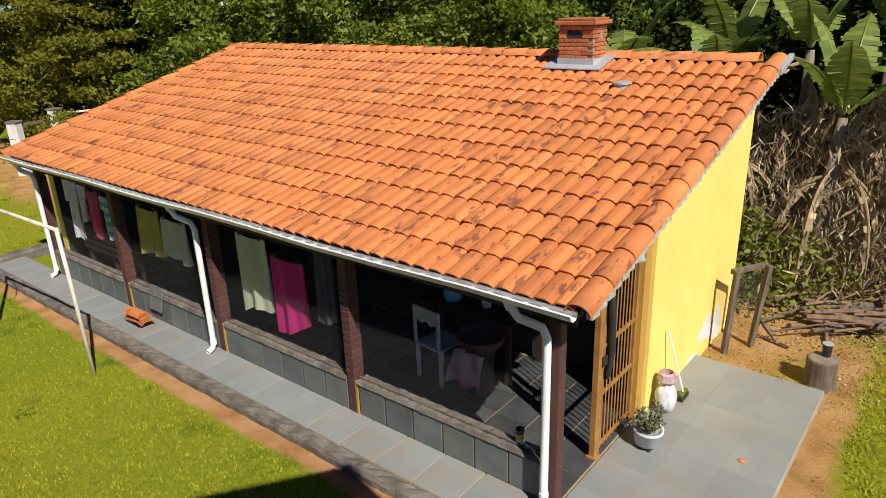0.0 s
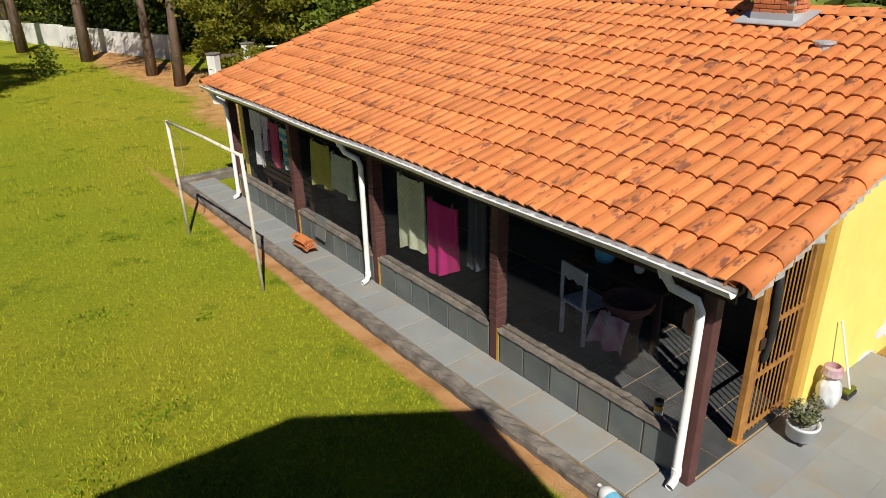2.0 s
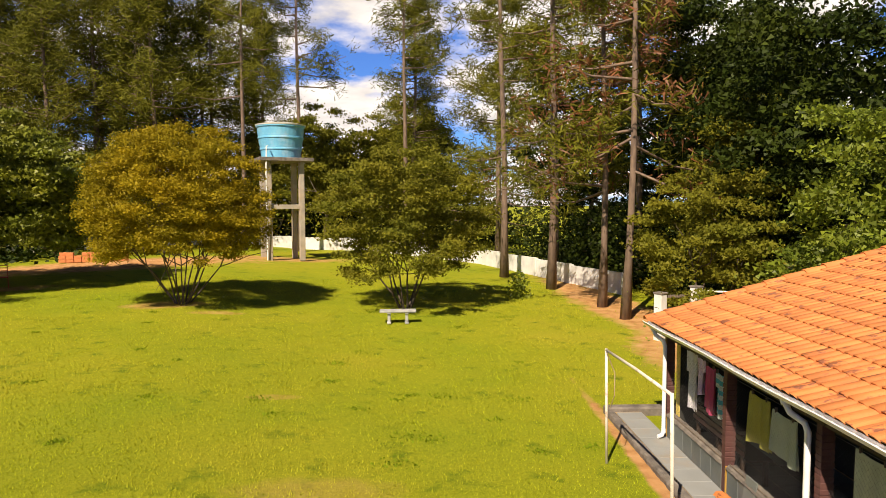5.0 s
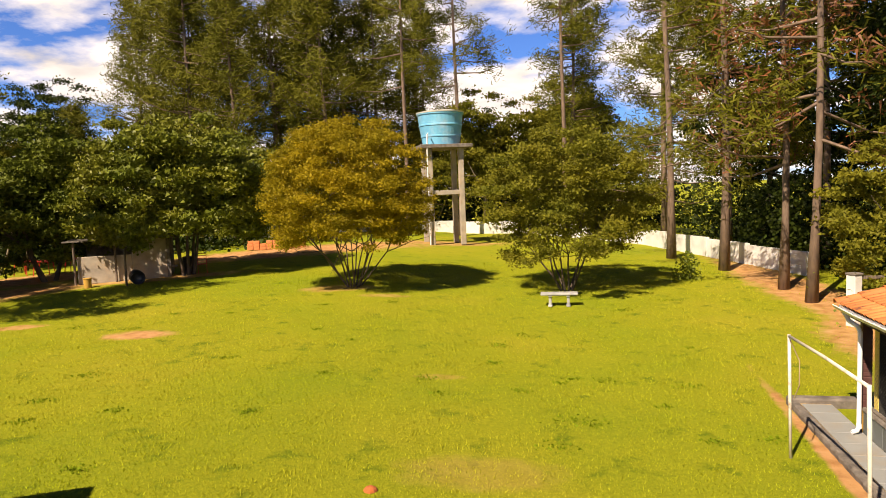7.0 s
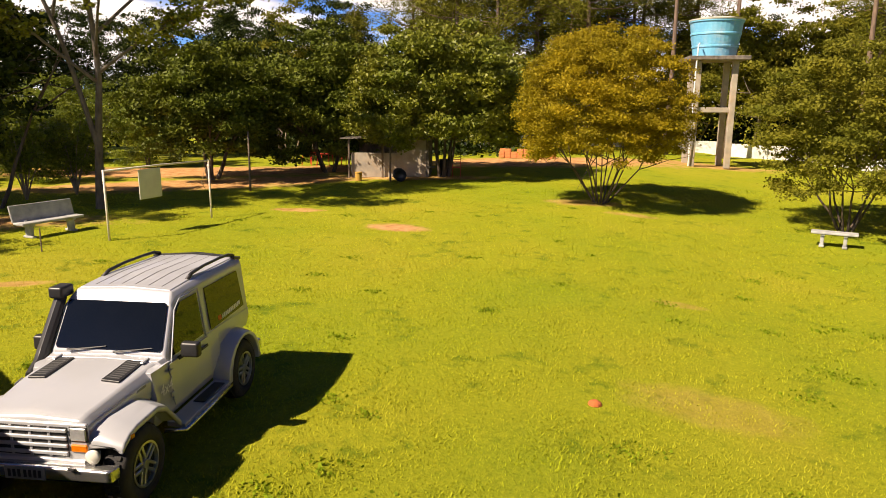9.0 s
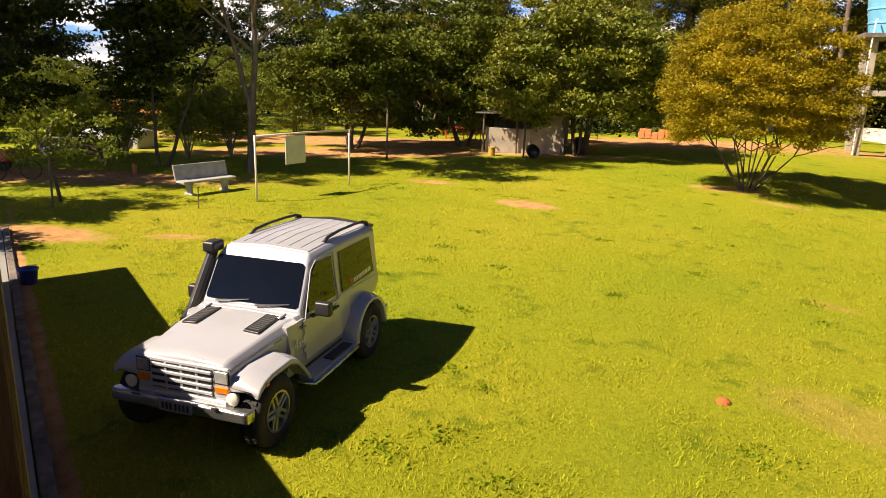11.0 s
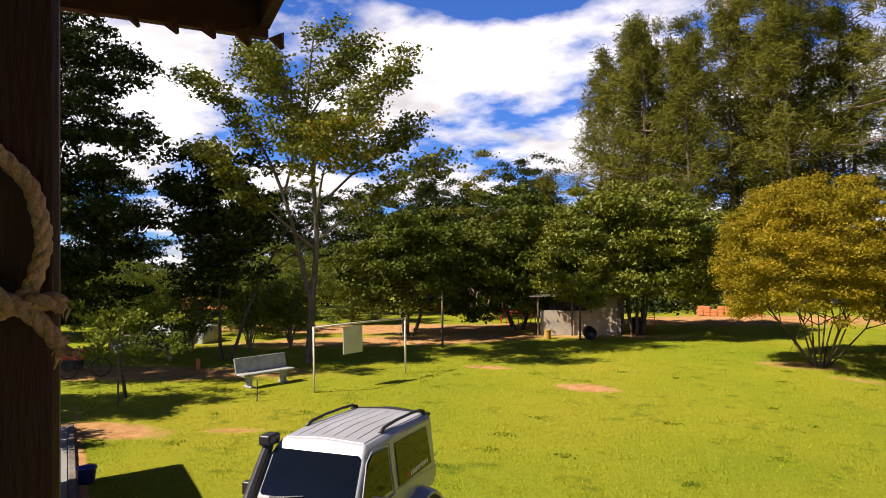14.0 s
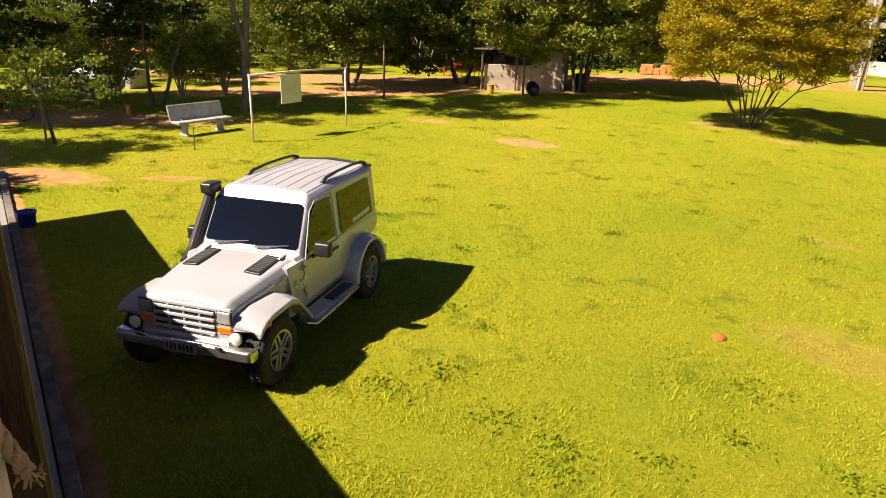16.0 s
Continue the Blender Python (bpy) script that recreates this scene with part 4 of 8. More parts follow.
def open_tree(x, y, turn, seed):
    """A tall vase-shaped tree: a trunk that forks low, long rising limbs, and leaves in flat sprays with sky between them."""
    rng = np.random.default_rng(seed)
    t = thing("tall_tree", "tall open tree with green and yellowing leaf sprays", "tree", at=pose(x, y, gz(x, y) - 0.05, 0, 0, turn))
    bm = bmesh.new()
    tips, old = [], []

    def spline(pts, n):
        pts = [Vector(p) for p in pts]
        out = []
        for k in range(n + 1):
            f = k / n * (len(pts) - 1)
            i = min(int(f), len(pts) - 2)
            p0, p1, p2, p3 = pts[max(i - 1, 0)], pts[i], pts[i + 1], pts[min(i + 2, len(pts) - 1)]
            u = f - i
            out.append(0.5 * (2 * p1 + (p2 - p0) * u + (2 * p0 - 5 * p1 + 4 * p2 - p3) * u * u + (3 * p1 - p0 - 3 * p2 + p3) * u ** 3))
        return out

    # trunk and main limbs: places along each, radius at its foot, where its sprays begin
    main = [([(0, 0, 0), (0.15, 0.1, 2.6), (0.35, 0, 5.0), (0.2, -0.2, 7.7), (0.0, 0, 10.3), (0.35, 0.2, 13.6)], 0.24, 0.58),
            ([(0.1, 0.05, 2.4), (-0.9, 0.3, 6.6), (-2.2, 0.4, 9.4), (-4.0, 0.2, 11.3)], 0.14, 0.45),
            ([(-0.9, 0.3, 6.8), (-0.5, -0.8, 9.2), (-1.5, -1.3, 11.9)], 0.08, 0.35),
            ([(0.35, 0, 6.2), (2.4, 0.6, 8.2), (4.0, 0.9, 9.5)], 0.09, 0.35),
            ([(0.35, 0, 4.9), (2.1, -0.7, 6.2), (4.9, -1.0, 7.7)], 0.10, 0.35),
            ([(0.2, -0.2, 7.8), (1.7, -1.0, 9.9), (3.2, -1.4, 11.3)], 0.08, 0.3),
            ([(0.25, 0, 4.6), (-1.7, -0.8, 6.3), (-3.5, -1.1, 8.3)], 0.09, 0.4),
            ([(0.2, 0, 7.2), (0.4, 2.0, 9.0), (0.2, 3.6, 10.4)], 0.08, 0.35),
            ([(0.3, 0, 5.4), (0.6, -2.2, 7.4), (1.2, -3.8, 8.6)], 0.08, 0.4),
            ([(0.1, 0, 9.4), (-1.0, 0.8, 11.2), (-1.9, 1.2, 12.9)], 0.06, 0.3),
            ([(0.05, 0, 9.8), (1.1, 0.6, 11.6), (1.7, 1.0, 13.0)], 0.06, 0.3)]
    for pts, r0, begin in main:
        line = spline(pts, 14)
        tube(bm, line, [r0 * 0.66 * (1 - 0.9 * (k / 14) ** 0.8) + 0.012 for k in range(15)], 8, cap=False)
        n = 19
        for m in range(n):
            s = begin + (1 - begin) * (m + rng.random()) / n
            i = min(int(s * 14), 13)
            q = line[i].lerp(line[i + 1], s * 14 - i)
            d = line[i + 1] - line[i]
            a = math.atan2(d.y, d.x) + (1 if m % 2 else -1) * rng.uniform(0.35, 1.5)
            ln = rng.uniform(0.7, 1.6) * (1.15 - 0.4 * s)
            e = q + Vector((math.cos(a) * ln, math.sin(a) * ln, ln * rng.uniform(0.05, 0.6)))
            tube(bm, [q, q.lerp(e, 0.5) + Vector((0, 0, 0.06)), e], [0.026, 0.018, 0.006], 4, cap=False)
            for f in (0.55, 0.8, 1.0):
                c = q.lerp(e, f) + Vector(rng.normal(size=3)) * 0.18
                (old if rng.random() < 0.16 and c.z < 9.5 and c.x > 0 else tips).append((c.x, c.y, c.z + 0.05))
    part("trunk", bm, M["bark_grey"], t, smooth=True)
    for nm, pts, m in (("crown", tips, M["leaf_green"]), ("yellow_leaves", old, M["leaf_gold"])):
        c = np.repeat(np.array(pts), 46, 0)
        g = rng.normal(size=c.shape) * (0.27, 0.27, 0.10)
        ob = new(nm, leaves(nm, c + g, 0.17, rng, m, droop=0.15, slim=0.3, lay=0.45))
        ob.parent = t


open_tree(-20.5, 18.7, 47.6, 6)
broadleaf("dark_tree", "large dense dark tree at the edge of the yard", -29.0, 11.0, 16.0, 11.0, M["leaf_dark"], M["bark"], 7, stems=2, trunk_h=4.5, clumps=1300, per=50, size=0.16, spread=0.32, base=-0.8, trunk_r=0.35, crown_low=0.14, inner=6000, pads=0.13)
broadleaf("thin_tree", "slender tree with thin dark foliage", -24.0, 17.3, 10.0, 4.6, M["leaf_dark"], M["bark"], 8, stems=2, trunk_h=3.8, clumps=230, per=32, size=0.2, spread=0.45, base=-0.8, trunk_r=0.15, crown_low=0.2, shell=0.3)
broadleaf("small_tree", "small bushy tree beside the clay path", -19.7, 10.75, 3.3, 3.2, M["leaf_light"], M["bark"], 9, stems=1, trunk_h=1.3, clumps=75, per=22, size=0.10, spread=0.25, base=-0.5, trunk_r=0.06, crown_low=0.34, shell=0.3)
broadleaf("grey_tree", "pale shrubby tree beside the house", 14.0, 20.0, 5.6, 4.8, M["leaf_olive"], M["bark"], 10, stems=3, trunk_h=2.0, clumps=620, per=42, size=0.10, spread=0.22, base=-0.7, trunk_r=0.12, crown_low=0.16, inner=1800, pads=0.13)
broadleaf("pale_tree", "slim pale tree far behind the yard", -25.0, 38.0, 11.0, 3.6, M["leaf_olive"], M["bark_pale"], 11, stems=2, trunk_h=3.0, clumps=120, per=40, size=0.15, spread=0.33, base=-0.8, trunk_r=0.12, crown_low=0.3, shell=0.3)

for k, (x, y, hh, cf) in enumerate([(11.5, 34.1, 24, 0.24), (12.3, 29.6, 23, 0.2), (12.4, 24.6, 21, 0.2), (12.0, 22.0, 22, 0.24), (8.5, 47, 25, 0.5), (1.5, 52, 27, 0.42), (-2.5, 50, 24, 0.45),
                                (-7.5, 55, 25, 0.35), (-10, 52, 23, 0.4), (-13, 56, 26, 0.3), (-17, 58, 24, 0.2), (-21, 60, 24, 0.12), (-26, 61, 22, 0.1), (-31, 58, 12, 0.1), (-6, 60, 26, 0.3), (-2, 63, 22, 0.3), (16, 38, 24, 0.4), (17.5, 31, 22, 0.35)]):
    pine("pine_tree", "tall pine with bare reddish trunk", x, y, hh, 100 + k, cf, 6.5 if k < 8 else 7.5, tr=0.19 if k not in (2, 3) else 0.145, rust=0.3 if k in (1, 2, 3) else 0.0, density=1.15 if k < 4 else 1.0 if k < 7 else 1.8)


dense = pine("pine_tree", "dense dark pine at the far edge of the yard", -16.5, 55, 21, 140, 0.12, 8.5, density=2.6)
for k, (x, y, s) in enumerate([(-18.5, 52, 1.05), (-14.5, 50, 0.92), (-10.5, 57, 1.1), (-5.0, 56, 1.0), (-20, 56, 1.12), (10, 52, 0.95), (15, 46, 1.0), (-8, 50.5, 0.95), (-12.5, 53, 1.08), (-1.5, 58, 0.9), (-23, 57, 1.05)]):
    copy_thing(dense, Matrix.Translation((x, y, gz(x, y) - 0.05)) @ Matrix.Rotation(k * 1.9, 4, "Z") @ Matrix.Diagonal((s, s, s, 1)))

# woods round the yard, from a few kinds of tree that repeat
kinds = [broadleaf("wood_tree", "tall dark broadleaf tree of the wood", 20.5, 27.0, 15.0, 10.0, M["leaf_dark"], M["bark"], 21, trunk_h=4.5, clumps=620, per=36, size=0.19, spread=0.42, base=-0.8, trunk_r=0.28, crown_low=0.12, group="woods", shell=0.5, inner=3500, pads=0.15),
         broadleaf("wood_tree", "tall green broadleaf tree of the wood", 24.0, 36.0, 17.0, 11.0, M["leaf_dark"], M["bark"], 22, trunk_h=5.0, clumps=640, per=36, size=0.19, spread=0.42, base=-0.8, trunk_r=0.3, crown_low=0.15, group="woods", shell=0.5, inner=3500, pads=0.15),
         broadleaf("wood_tree", "bushy light-green tree of the wood", 17.0, 9.0, 7.5, 7.0, M["leaf_light"], M["bark"], 23, stems=3, trunk_h=1.6, clumps=560, per=50, size=0.12, spread=0.30, base=-0.9, trunk_r=0.14, crown_low=0.03, group="woods", shell=0.4, inner=2600, pads=0.14)]
kinds.append(broadleaf("wood_tree", "tall yellowish-green tree behind the boundary wall", 3.2, 55.0, 11.5, 7.0, M["leaf_olive"], M["bark_pale"], 24, stems=2, trunk_h=3.4, clumps=420, per=36, size=0.19, spread=0.42, base=-0.8, trunk_r=0.2, crown_low=0.2, group="woods", shell=0.4, inner=1500))
rw = random.Random(8)
for kind_i, x, y, s in [(0, 18, 19, 0.9), (0, 23, 17, 0.62), (1, 24, 30.5, 0.9), (0, 31, 12, 1.1), (1, 24, 6, 0.9), (0, 27, -2, 0.9), (0, 19, 2.5, 0.62), (2, 14.5, 12.5, 0.95), (2, 15.5, 5.5, 0.9), (0, 17.5, 12.8, 0.52),
                        (3, 7.6, 57, 0.95), (3, 11.0, 58, 1.1), (3, -1.0, 60, 0.9), (3, 18.5, 24.0, 0.75), (0, 21, 45, 1.0), (1, 12, 60, 0.8), (0, 4, 64, 0.75), (1, -12, 66, 0.85), (0, -24, 66, 0.9), (1, -34, 60, 0.9), (0, -38, 50, 0.8), (1, -33, 45, 0.7), (0, -37, 38, 0.7), (0, -27, 40, 0.62), (2, -32, 33, 0.8),
                        (2, -40, 10, 0.9), (0, -48, 42, 0.8), (0, -54, 20, 0.9), (2, -37, 19, 0.6), (2, -35, 20, 0.62), (2, -34, 26, 0.7), (2, -38, 33, 0.8), (0, -46, 34, 0.8), (0, -45, 24, 0.75), (0, -44, 14, 0.85), (1, -36, 5, 0.9), (2, -30, 24, 0.5), (0, 16, -4.5, 0.6), (1, 22, -9, 0.8), (0, 14, -12, 0.7)]:
    copy_thing(kinds[kind_i], Matrix.Translation((x, y, gz(x, y) - 0.05)) @ Matrix.Rotation(rw.random() * 6.28, 4, "Z") @ Matrix.Diagonal((s, s, s, 1)))


# ---- the jeep: x forward, y to its left ----
M["silver"] = mat("silver_car_paint", (0.44, 0.455, 0.49), (0.40, 0.415, 0.45), 1.2, 0.30, metal=0.12, coat=0.5, stain=(0.58, 0.56, 0.53), stain_scale=1.8, stain_amount=0.25)
M["silver_roof"] = mat("silver_roof_paint", (0.45, 0.46, 0.49), (0.41, 0.42, 0.45), 1.2, 0.38, metal=0.2, coat=0.3)
M["black_plastic"] = mat("black_plastic", (0.018, 0.018, 0.019), (0.028, 0.028, 0.029), 8.0, 0.42)
M["rubber"] = mat("tyre_rubber", (0.02, 0.02, 0.021), (0.032, 0.030, 0.028), 12.0, 0.85, bump=0.5)
M["alloy"] = mat("alloy_rim", (0.55, 0.55, 0.56), (0.45, 0.45, 0.46), 3.0, 0.3, metal=0.85)
M["car_glass"] = mat("tinted_car_glass", (0.003, 0.004, 0.005), (0.005, 0.006, 0.007), 2.0, 0.02, spec=0.5)
M["lamp_glass"] = mat("headlamp_glass", (0.55, 0.56, 0.56), (0.38, 0.39, 0.40), 14.0, 0.12, metal=0.4)
M["amber"] = mat("amber_lens", (0.75, 0.21, 0.01), (0.62, 0.15, 0.01), 20.0, 0.2)
M["chrome"] = mat("brushed_metal", (0.60, 0.60, 0.60), (0.48, 0.48, 0.48), 6.0, 0.25, metal=0.9)
M["fog_glass"] = mat("fog_lamp_glass", (0.75, 0.74, 0.66), (0.62, 0.61, 0.55), 10.0, 0.15)
M["plate"] = mat("grey_plate", (0.10, 0.10, 0.10), (0.07, 0.07, 0.07), 8.0, 0.5)
M["plate_pale"] = mat("pale_plate", (0.36, 0.36, 0.36), (0.28, 0.28, 0.28), 8.0, 0.5)
M["decal_red"] = mat("red_decal", (0.55, 0.03, 0.02), (0.45, 0.03, 0.02), 8.0, 0.4)
M["decal_white"] = mat("white_decal", (0.80, 0.80, 0.80), (0.72, 0.72, 0.72), 8.0, 0.4)
M["decal_grey"] = mat("grey_decal", (0.16, 0.17, 0.19), (0.12, 0.13, 0.15), 8.0, 0.4)


def soften(ob, w=0.02, seg=2, angle=28):
    b = ob.modifiers.new("bevel", "BEVEL")
    b.width, b.segments, b.limit_method, b.angle_limit = w, seg, "ANGLE", radians(angle)
    ob.data.polygons.foreach_set("use_smooth", [True] * len(ob.data.polygons))
    w_n = ob.modifiers.new("normals", "WEIGHTED_NORMAL")
    w_n.keep_sharp = True
    return ob


def loft(stations, mirror=True):
    """A closed body through half-sections at stations along x: each is (x, [(y, z), ...]) from bottom centre round to top centre."""
    bm = bmesh.new()
    rings = []
    for x, prof in stations:
        pts = [(y, z) for y, z in prof]
        ring = [(x, y, z) for y, z in pts]
        if mirror:
            ring += [(x, -y, z) for y, z in reversed(pts) if y > 1e-6]
        rings.append([bm.verts.new(p) for p in ring])
    n = len(rings[0])
    for a, b in zip(rings, rings[1:]):
        for k in range(n):
            bm.faces.new((a[k], a[(k + 1) % n], b[(k + 1) % n], b[k]))
    bm.faces.new(rings[0][::-1])
    bm.faces.new(rings[-1])
    bmesh.ops.recalc_face_normals(bm, faces=bm.faces)
    return bm


def slab_poly(pts, offset):
    """A flat panel: corners, and the way in which it is thick."""
    bm = bmesh.new()
    o = Vector(offset)
    a = [bm.verts.new(Vector(p)) for p in pts]
    b = [bm.verts.new(Vector(p) + o) for p in pts]
    n = len(pts)
    bm.faces.new(a)
    bm.faces.new(b[::-1])
    for k in range(n):
        bm.faces.new((a[k], b[k], b[(k + 1) % n], a[(k + 1) % n]))
    bmesh.ops.recalc_face_normals(bm, faces=bm.faces)
    return bm


def lettering(name, text, size, material, parent, m, label=""):
    c = bpy.data.curves.new(name, "FONT")
    c.body, c.size, c.extrude, c.align_x, c.align_y = text, size, 0.001, "CENTER", "CENTER"
    c.shear = 0.25
    o = bpy.data.objects.new(name, c)
    scene.collection.objects.link(o)
    bpy.context.view_layer.update()
    me = bpy.data.meshes.new_from_object(o)
    bpy.data.objects.remove(o)
    me.materials.clear()
    me.materials.append(material)
    ob = new(name, me)
    ob.parent = parent
    ob.matrix_local = m
    if label:
        ob["label"] = label
    return ob


def build_jeep():
    gx, gy = -6.03, 5.70
    j = thing("jeep", "silver two-door off-road jeep parked on the lawn", "car", at=pose(gx, gy, gz(gx, gy) - 0.01, 0, 0, -75.8))
    S = M["silver"]
    # chassis and tub
    part("chassis", boxed(-1.75, -0.52, 0.34, 1.72, 0.52, 0.82, bevel=0.02), M["black_plastic"], j)
    tub = [(-1.80, [(0, 0.80), (0.66, 0.80), (0.70, 0.95), (0.70, 1.06), (0, 1.06)]), (-0.80, [(0, 0.80), (0.68, 0.80), (0.73, 0.95), (0.71, 1.10), (0, 1.10)]),
           (-0.795, [(0, 0.46), (0.66, 0.46), (0.735, 0.80), (0.71, 1.10), (0, 1.10)]), (0.62, [(0, 0.46), (0.66, 0.46), (0.735, 0.80), (0.70, 1.10), (0, 1.10)]),
           (0.70, [(0, 0.46), (0.64, 0.46), (0.71, 0.80), (0.66, 1.08), (0, 1.10)])]
    soften(part("body", loft(tub), S, j), 0.025)
    # bonnet, tapering to the grille
    hood = [(0.46, [(0, 0.80), (0.68, 0.80), (0.69, 1.02), (0.60, 1.125), (0, 1.155)]), (1.0, [(0, 0.78), (0.62, 0.78), (0.64, 0.99), (0.56, 1.085), (0, 1.12)]),
            (1.60, [(0, 0.72), (0.54, 0.72), (0.57, 0.93), (0.50, 1.02), (0, 1.05)]), (1.73, [(0, 0.70), (0.52, 0.70), (0.55, 0.90), (0.47, 0.975), (0, 1.0)])]
    hd = soften(part("bonnet", loft(hood), S, j), 0.03, 3)
    soften(part("cowl", loft([(0.36, [(0, 1.09), (0.69, 1.09), (0.66, 1.15), (0, 1.165)]), (0.50, [(0, 1.09), (0.69, 1.09), (0.63, 1.135), (0, 1.155)])]), S, j), 0.01)
    # bonnet vents
    for s in (1, -1):
        y = 0.40 * s
        m = pose(0.76, y, 1.128, 0, 3.2, 0) @ pose(0, 0, 0, -4.5 * s, 0, 0)
        v = part("bonnet_vent", boxed(-0.24, -0.095, -0.02, 0.24, 0.095, 0.004, bevel=0.003, m=m), M["black_plastic"], hd, "black bonnet vent")
        bmv = bmesh.new()
        for k in range(9):
            box(bmv, -0.20 + k * 0.046, -0.07, 0.0, -0.18 + k * 0.046, 0.07, 0.008, m=m)
        part("vent_grille", bmv, M["plate"], hd)
        part("bonnet_hinge", boxed(-0.07, -0.018, 0, 0.07, 0.018, 0.018, bevel=0.005, m=pose(0.52, 0.5 * s, 1.14, 0, 4, 0)), S, hd)
    # front: grille frame, bars, headlamps
    gr = soften(part("grille_frame", boxed(1.70, -0.56, 0.60, 1.765, 0.56, 0.965), S, j), 0.02)
    part("grille_backing", boxed(1.755, -0.37, 0.635, 1.772, 0.37, 0.93), M["black_plastic"], gr)
    for k in range(4):
        z = 0.655 + k * 0.075
        soften(part("grille_bar", boxed(1.768, -0.37, z, 1.80, 0.37, z + 0.036), S, gr), 0.008)
    for y in (-0.19, 0.0, 0.19):
        part("grille_post", boxed(1.766, y - 0.012, 0.635, 1.786, y + 0.012, 0.93), S, gr)
    for s in (1, -1):
        hl = soften(part("headlamp", boxed(1.755, min(0.40 * s, 0.555 * s), 0.80, 1.785, max(0.40 * s, 0.555 * s), 0.93), M["lamp_glass"], j, "rectangular clear headlamp"), 0.012)
        part("headlamp_rim", boxed(1.752, min(0.385 * s, 0.57 * s), 0.785, 1.768, max(0.385 * s, 0.57 * s), 0.945, bevel=0.006), M["black_plastic"], hl)
        part("turn_signal", boxed(1.756, min(0.40 * s, 0.56 * s), 0.69, 1.786, max(0.40 * s, 0.56 * s), 0.765, bevel=0.01), M["amber"], j, "amber turn signal")
    # wings over the front wheels
    for s in (1, -1):
        def sec(w, zt, zo, zi):
            return [(0.50 * s, zi), (0.50 * s, zt), (0.66 * s, zt), (0.80 * s, zt - 0.035), (0.895 * s, zo), (0.90 * s, zo - 0.06), (0.86 * s, zo - 0.07), (0.80 * s, zo - 0.01)]
        st = [(0.56, 0.56, 0.50, 0.44), (0.70, 0.72, 0.66, 0.56), (0.84, 0.87, 0.80, 0.70), (1.0, 0.925, 0.87, 0.80), (1.4, 0.915, 0.86, 0.80), (1.58, 0.885, 0.83, 0.775), (1.69, 0.84, 0.785, 0.74), (1.75, 0.79, 0.74, 0.705)]
        bm = bmesh.new()
        rings = [[bm.verts.new((x, y, z)) for y, z in sec(0, zt, zo, zi)] for x, zt, zo, zi in st]
        n = 8
        for a, b in zip(rings, rings[1:]):
            for k in range(n):
                bm.faces.new((a[k], a[(k + 1) % n], b[(k + 1) % n], b[k]))
        bm.faces.new(rings[0][::-1])
        bm.faces.new(rings[-1])
        bmesh.ops.recalc_face_normals(bm, faces=bm.faces)
        w = soften(part("front_wing", bm, S, j), 0.02, 2, 20)
        part("side_marker", boxed(1.50, min(0.875 * s, 0.905 * s), 0.765, 1.58, max(0.875 * s, 0.905 * s), 0.81, bevel=0.006), M["amber"], w, "amber side marker")
        # rear wheel flare
        bm = bmesh.new()
        rings = []
        for k in range(11):
            a = math.pi * (k / 10) * 1.02 - 0.03
            cx, cz, r = -1.205, 0.40, 0.50
            px, pz = cx + 1.06 * r * math.cos(a), cz + r * math.sin(a) * 1.05
            ix, iz = cx + 0.86 * r * math.cos(a), cz + 0.86 * r * math.sin(a) * 1.05
            rings.append([bm.verts.new(p) for p in ((px, 0.66 * s, pz + 0.02), (px, 0.80 * s, pz), (px - 0.01 * math.cos(a), 0.885 * s, pz - 0.035 * math.sin(a)), (ix, 0.89 * s, iz), (ix, 0.66 * s, iz))])
        for a, b in zip(rings, rings[1:]):
            for k in range(5):
                bm.faces.new((a[k], a[(k + 1) % 5], b[(k + 1) % 5], b[k]))
        bm.faces.new(rings[0][::-1])
        bm.faces.new(rings[-1])
        bmesh.ops.recalc_face_normals(bm, faces=bm.faces)
        soften(part("rear_flare", bm, S, j), 0.012, 2, 20)
        # running board
        rb = part("running_board", loft([(-0.66, [(0.70 * s, 0.40), (0.90 * s, 0.40), (0.90 * s, 0.44), (0.70 * s, 0.46)]), (0.52, [(0.70 * s, 0.40), (0.90 * s, 0.40), (0.90 * s, 0.44), (0.70 * s, 0.46)])], mirror=False), S, j)
        part("step_pad", boxed(-0.55, min(0.74 * s, 0.88 * s), 0.452, 0.0, max(0.74 * s, 0.88 * s), 0.468, bevel=0.004), M["black_plastic"], rb, "black ribbed step pad")
        part("side_tube", tubed([(-0.72, 0.74 * s, 0.42), (-0.62, 0.92 * s, 0.40), (0.0, 0.93 * s, 0.39), (0.55, 0.92 * s, 0.39), (0.66, 0.74 * s, 0.42)], 0.028, 10), M["chrome"], rb, smooth=True)
    # cabin
    cab = [(-1.80, [(0, 1.05), (0.695, 1.05), (0.63, 1.74), (0.57, 1.80), (0, 1.825)]), (-0.62, [(0, 1.05), (0.705, 1.05), (0.635, 1.76), (0.575, 1.825), (0, 1.855)]),
           (-0.02, [(0, 1.05), (0.71, 1.05), (0.625, 1.73), (0.565, 1.80), (0, 1.83)]), (0.10, [(0, 1.05), (0.71, 1.05), (0.625, 1.66), (0.60, 1.70), (0, 1.715)]), (0.40, [(0, 1.05), (0.70, 1.05), (0.665, 1.15), (0.62, 1.16), (0, 1.165)])]
    soften(part("cabin", loft(cab), S, j), 0.022, 3)
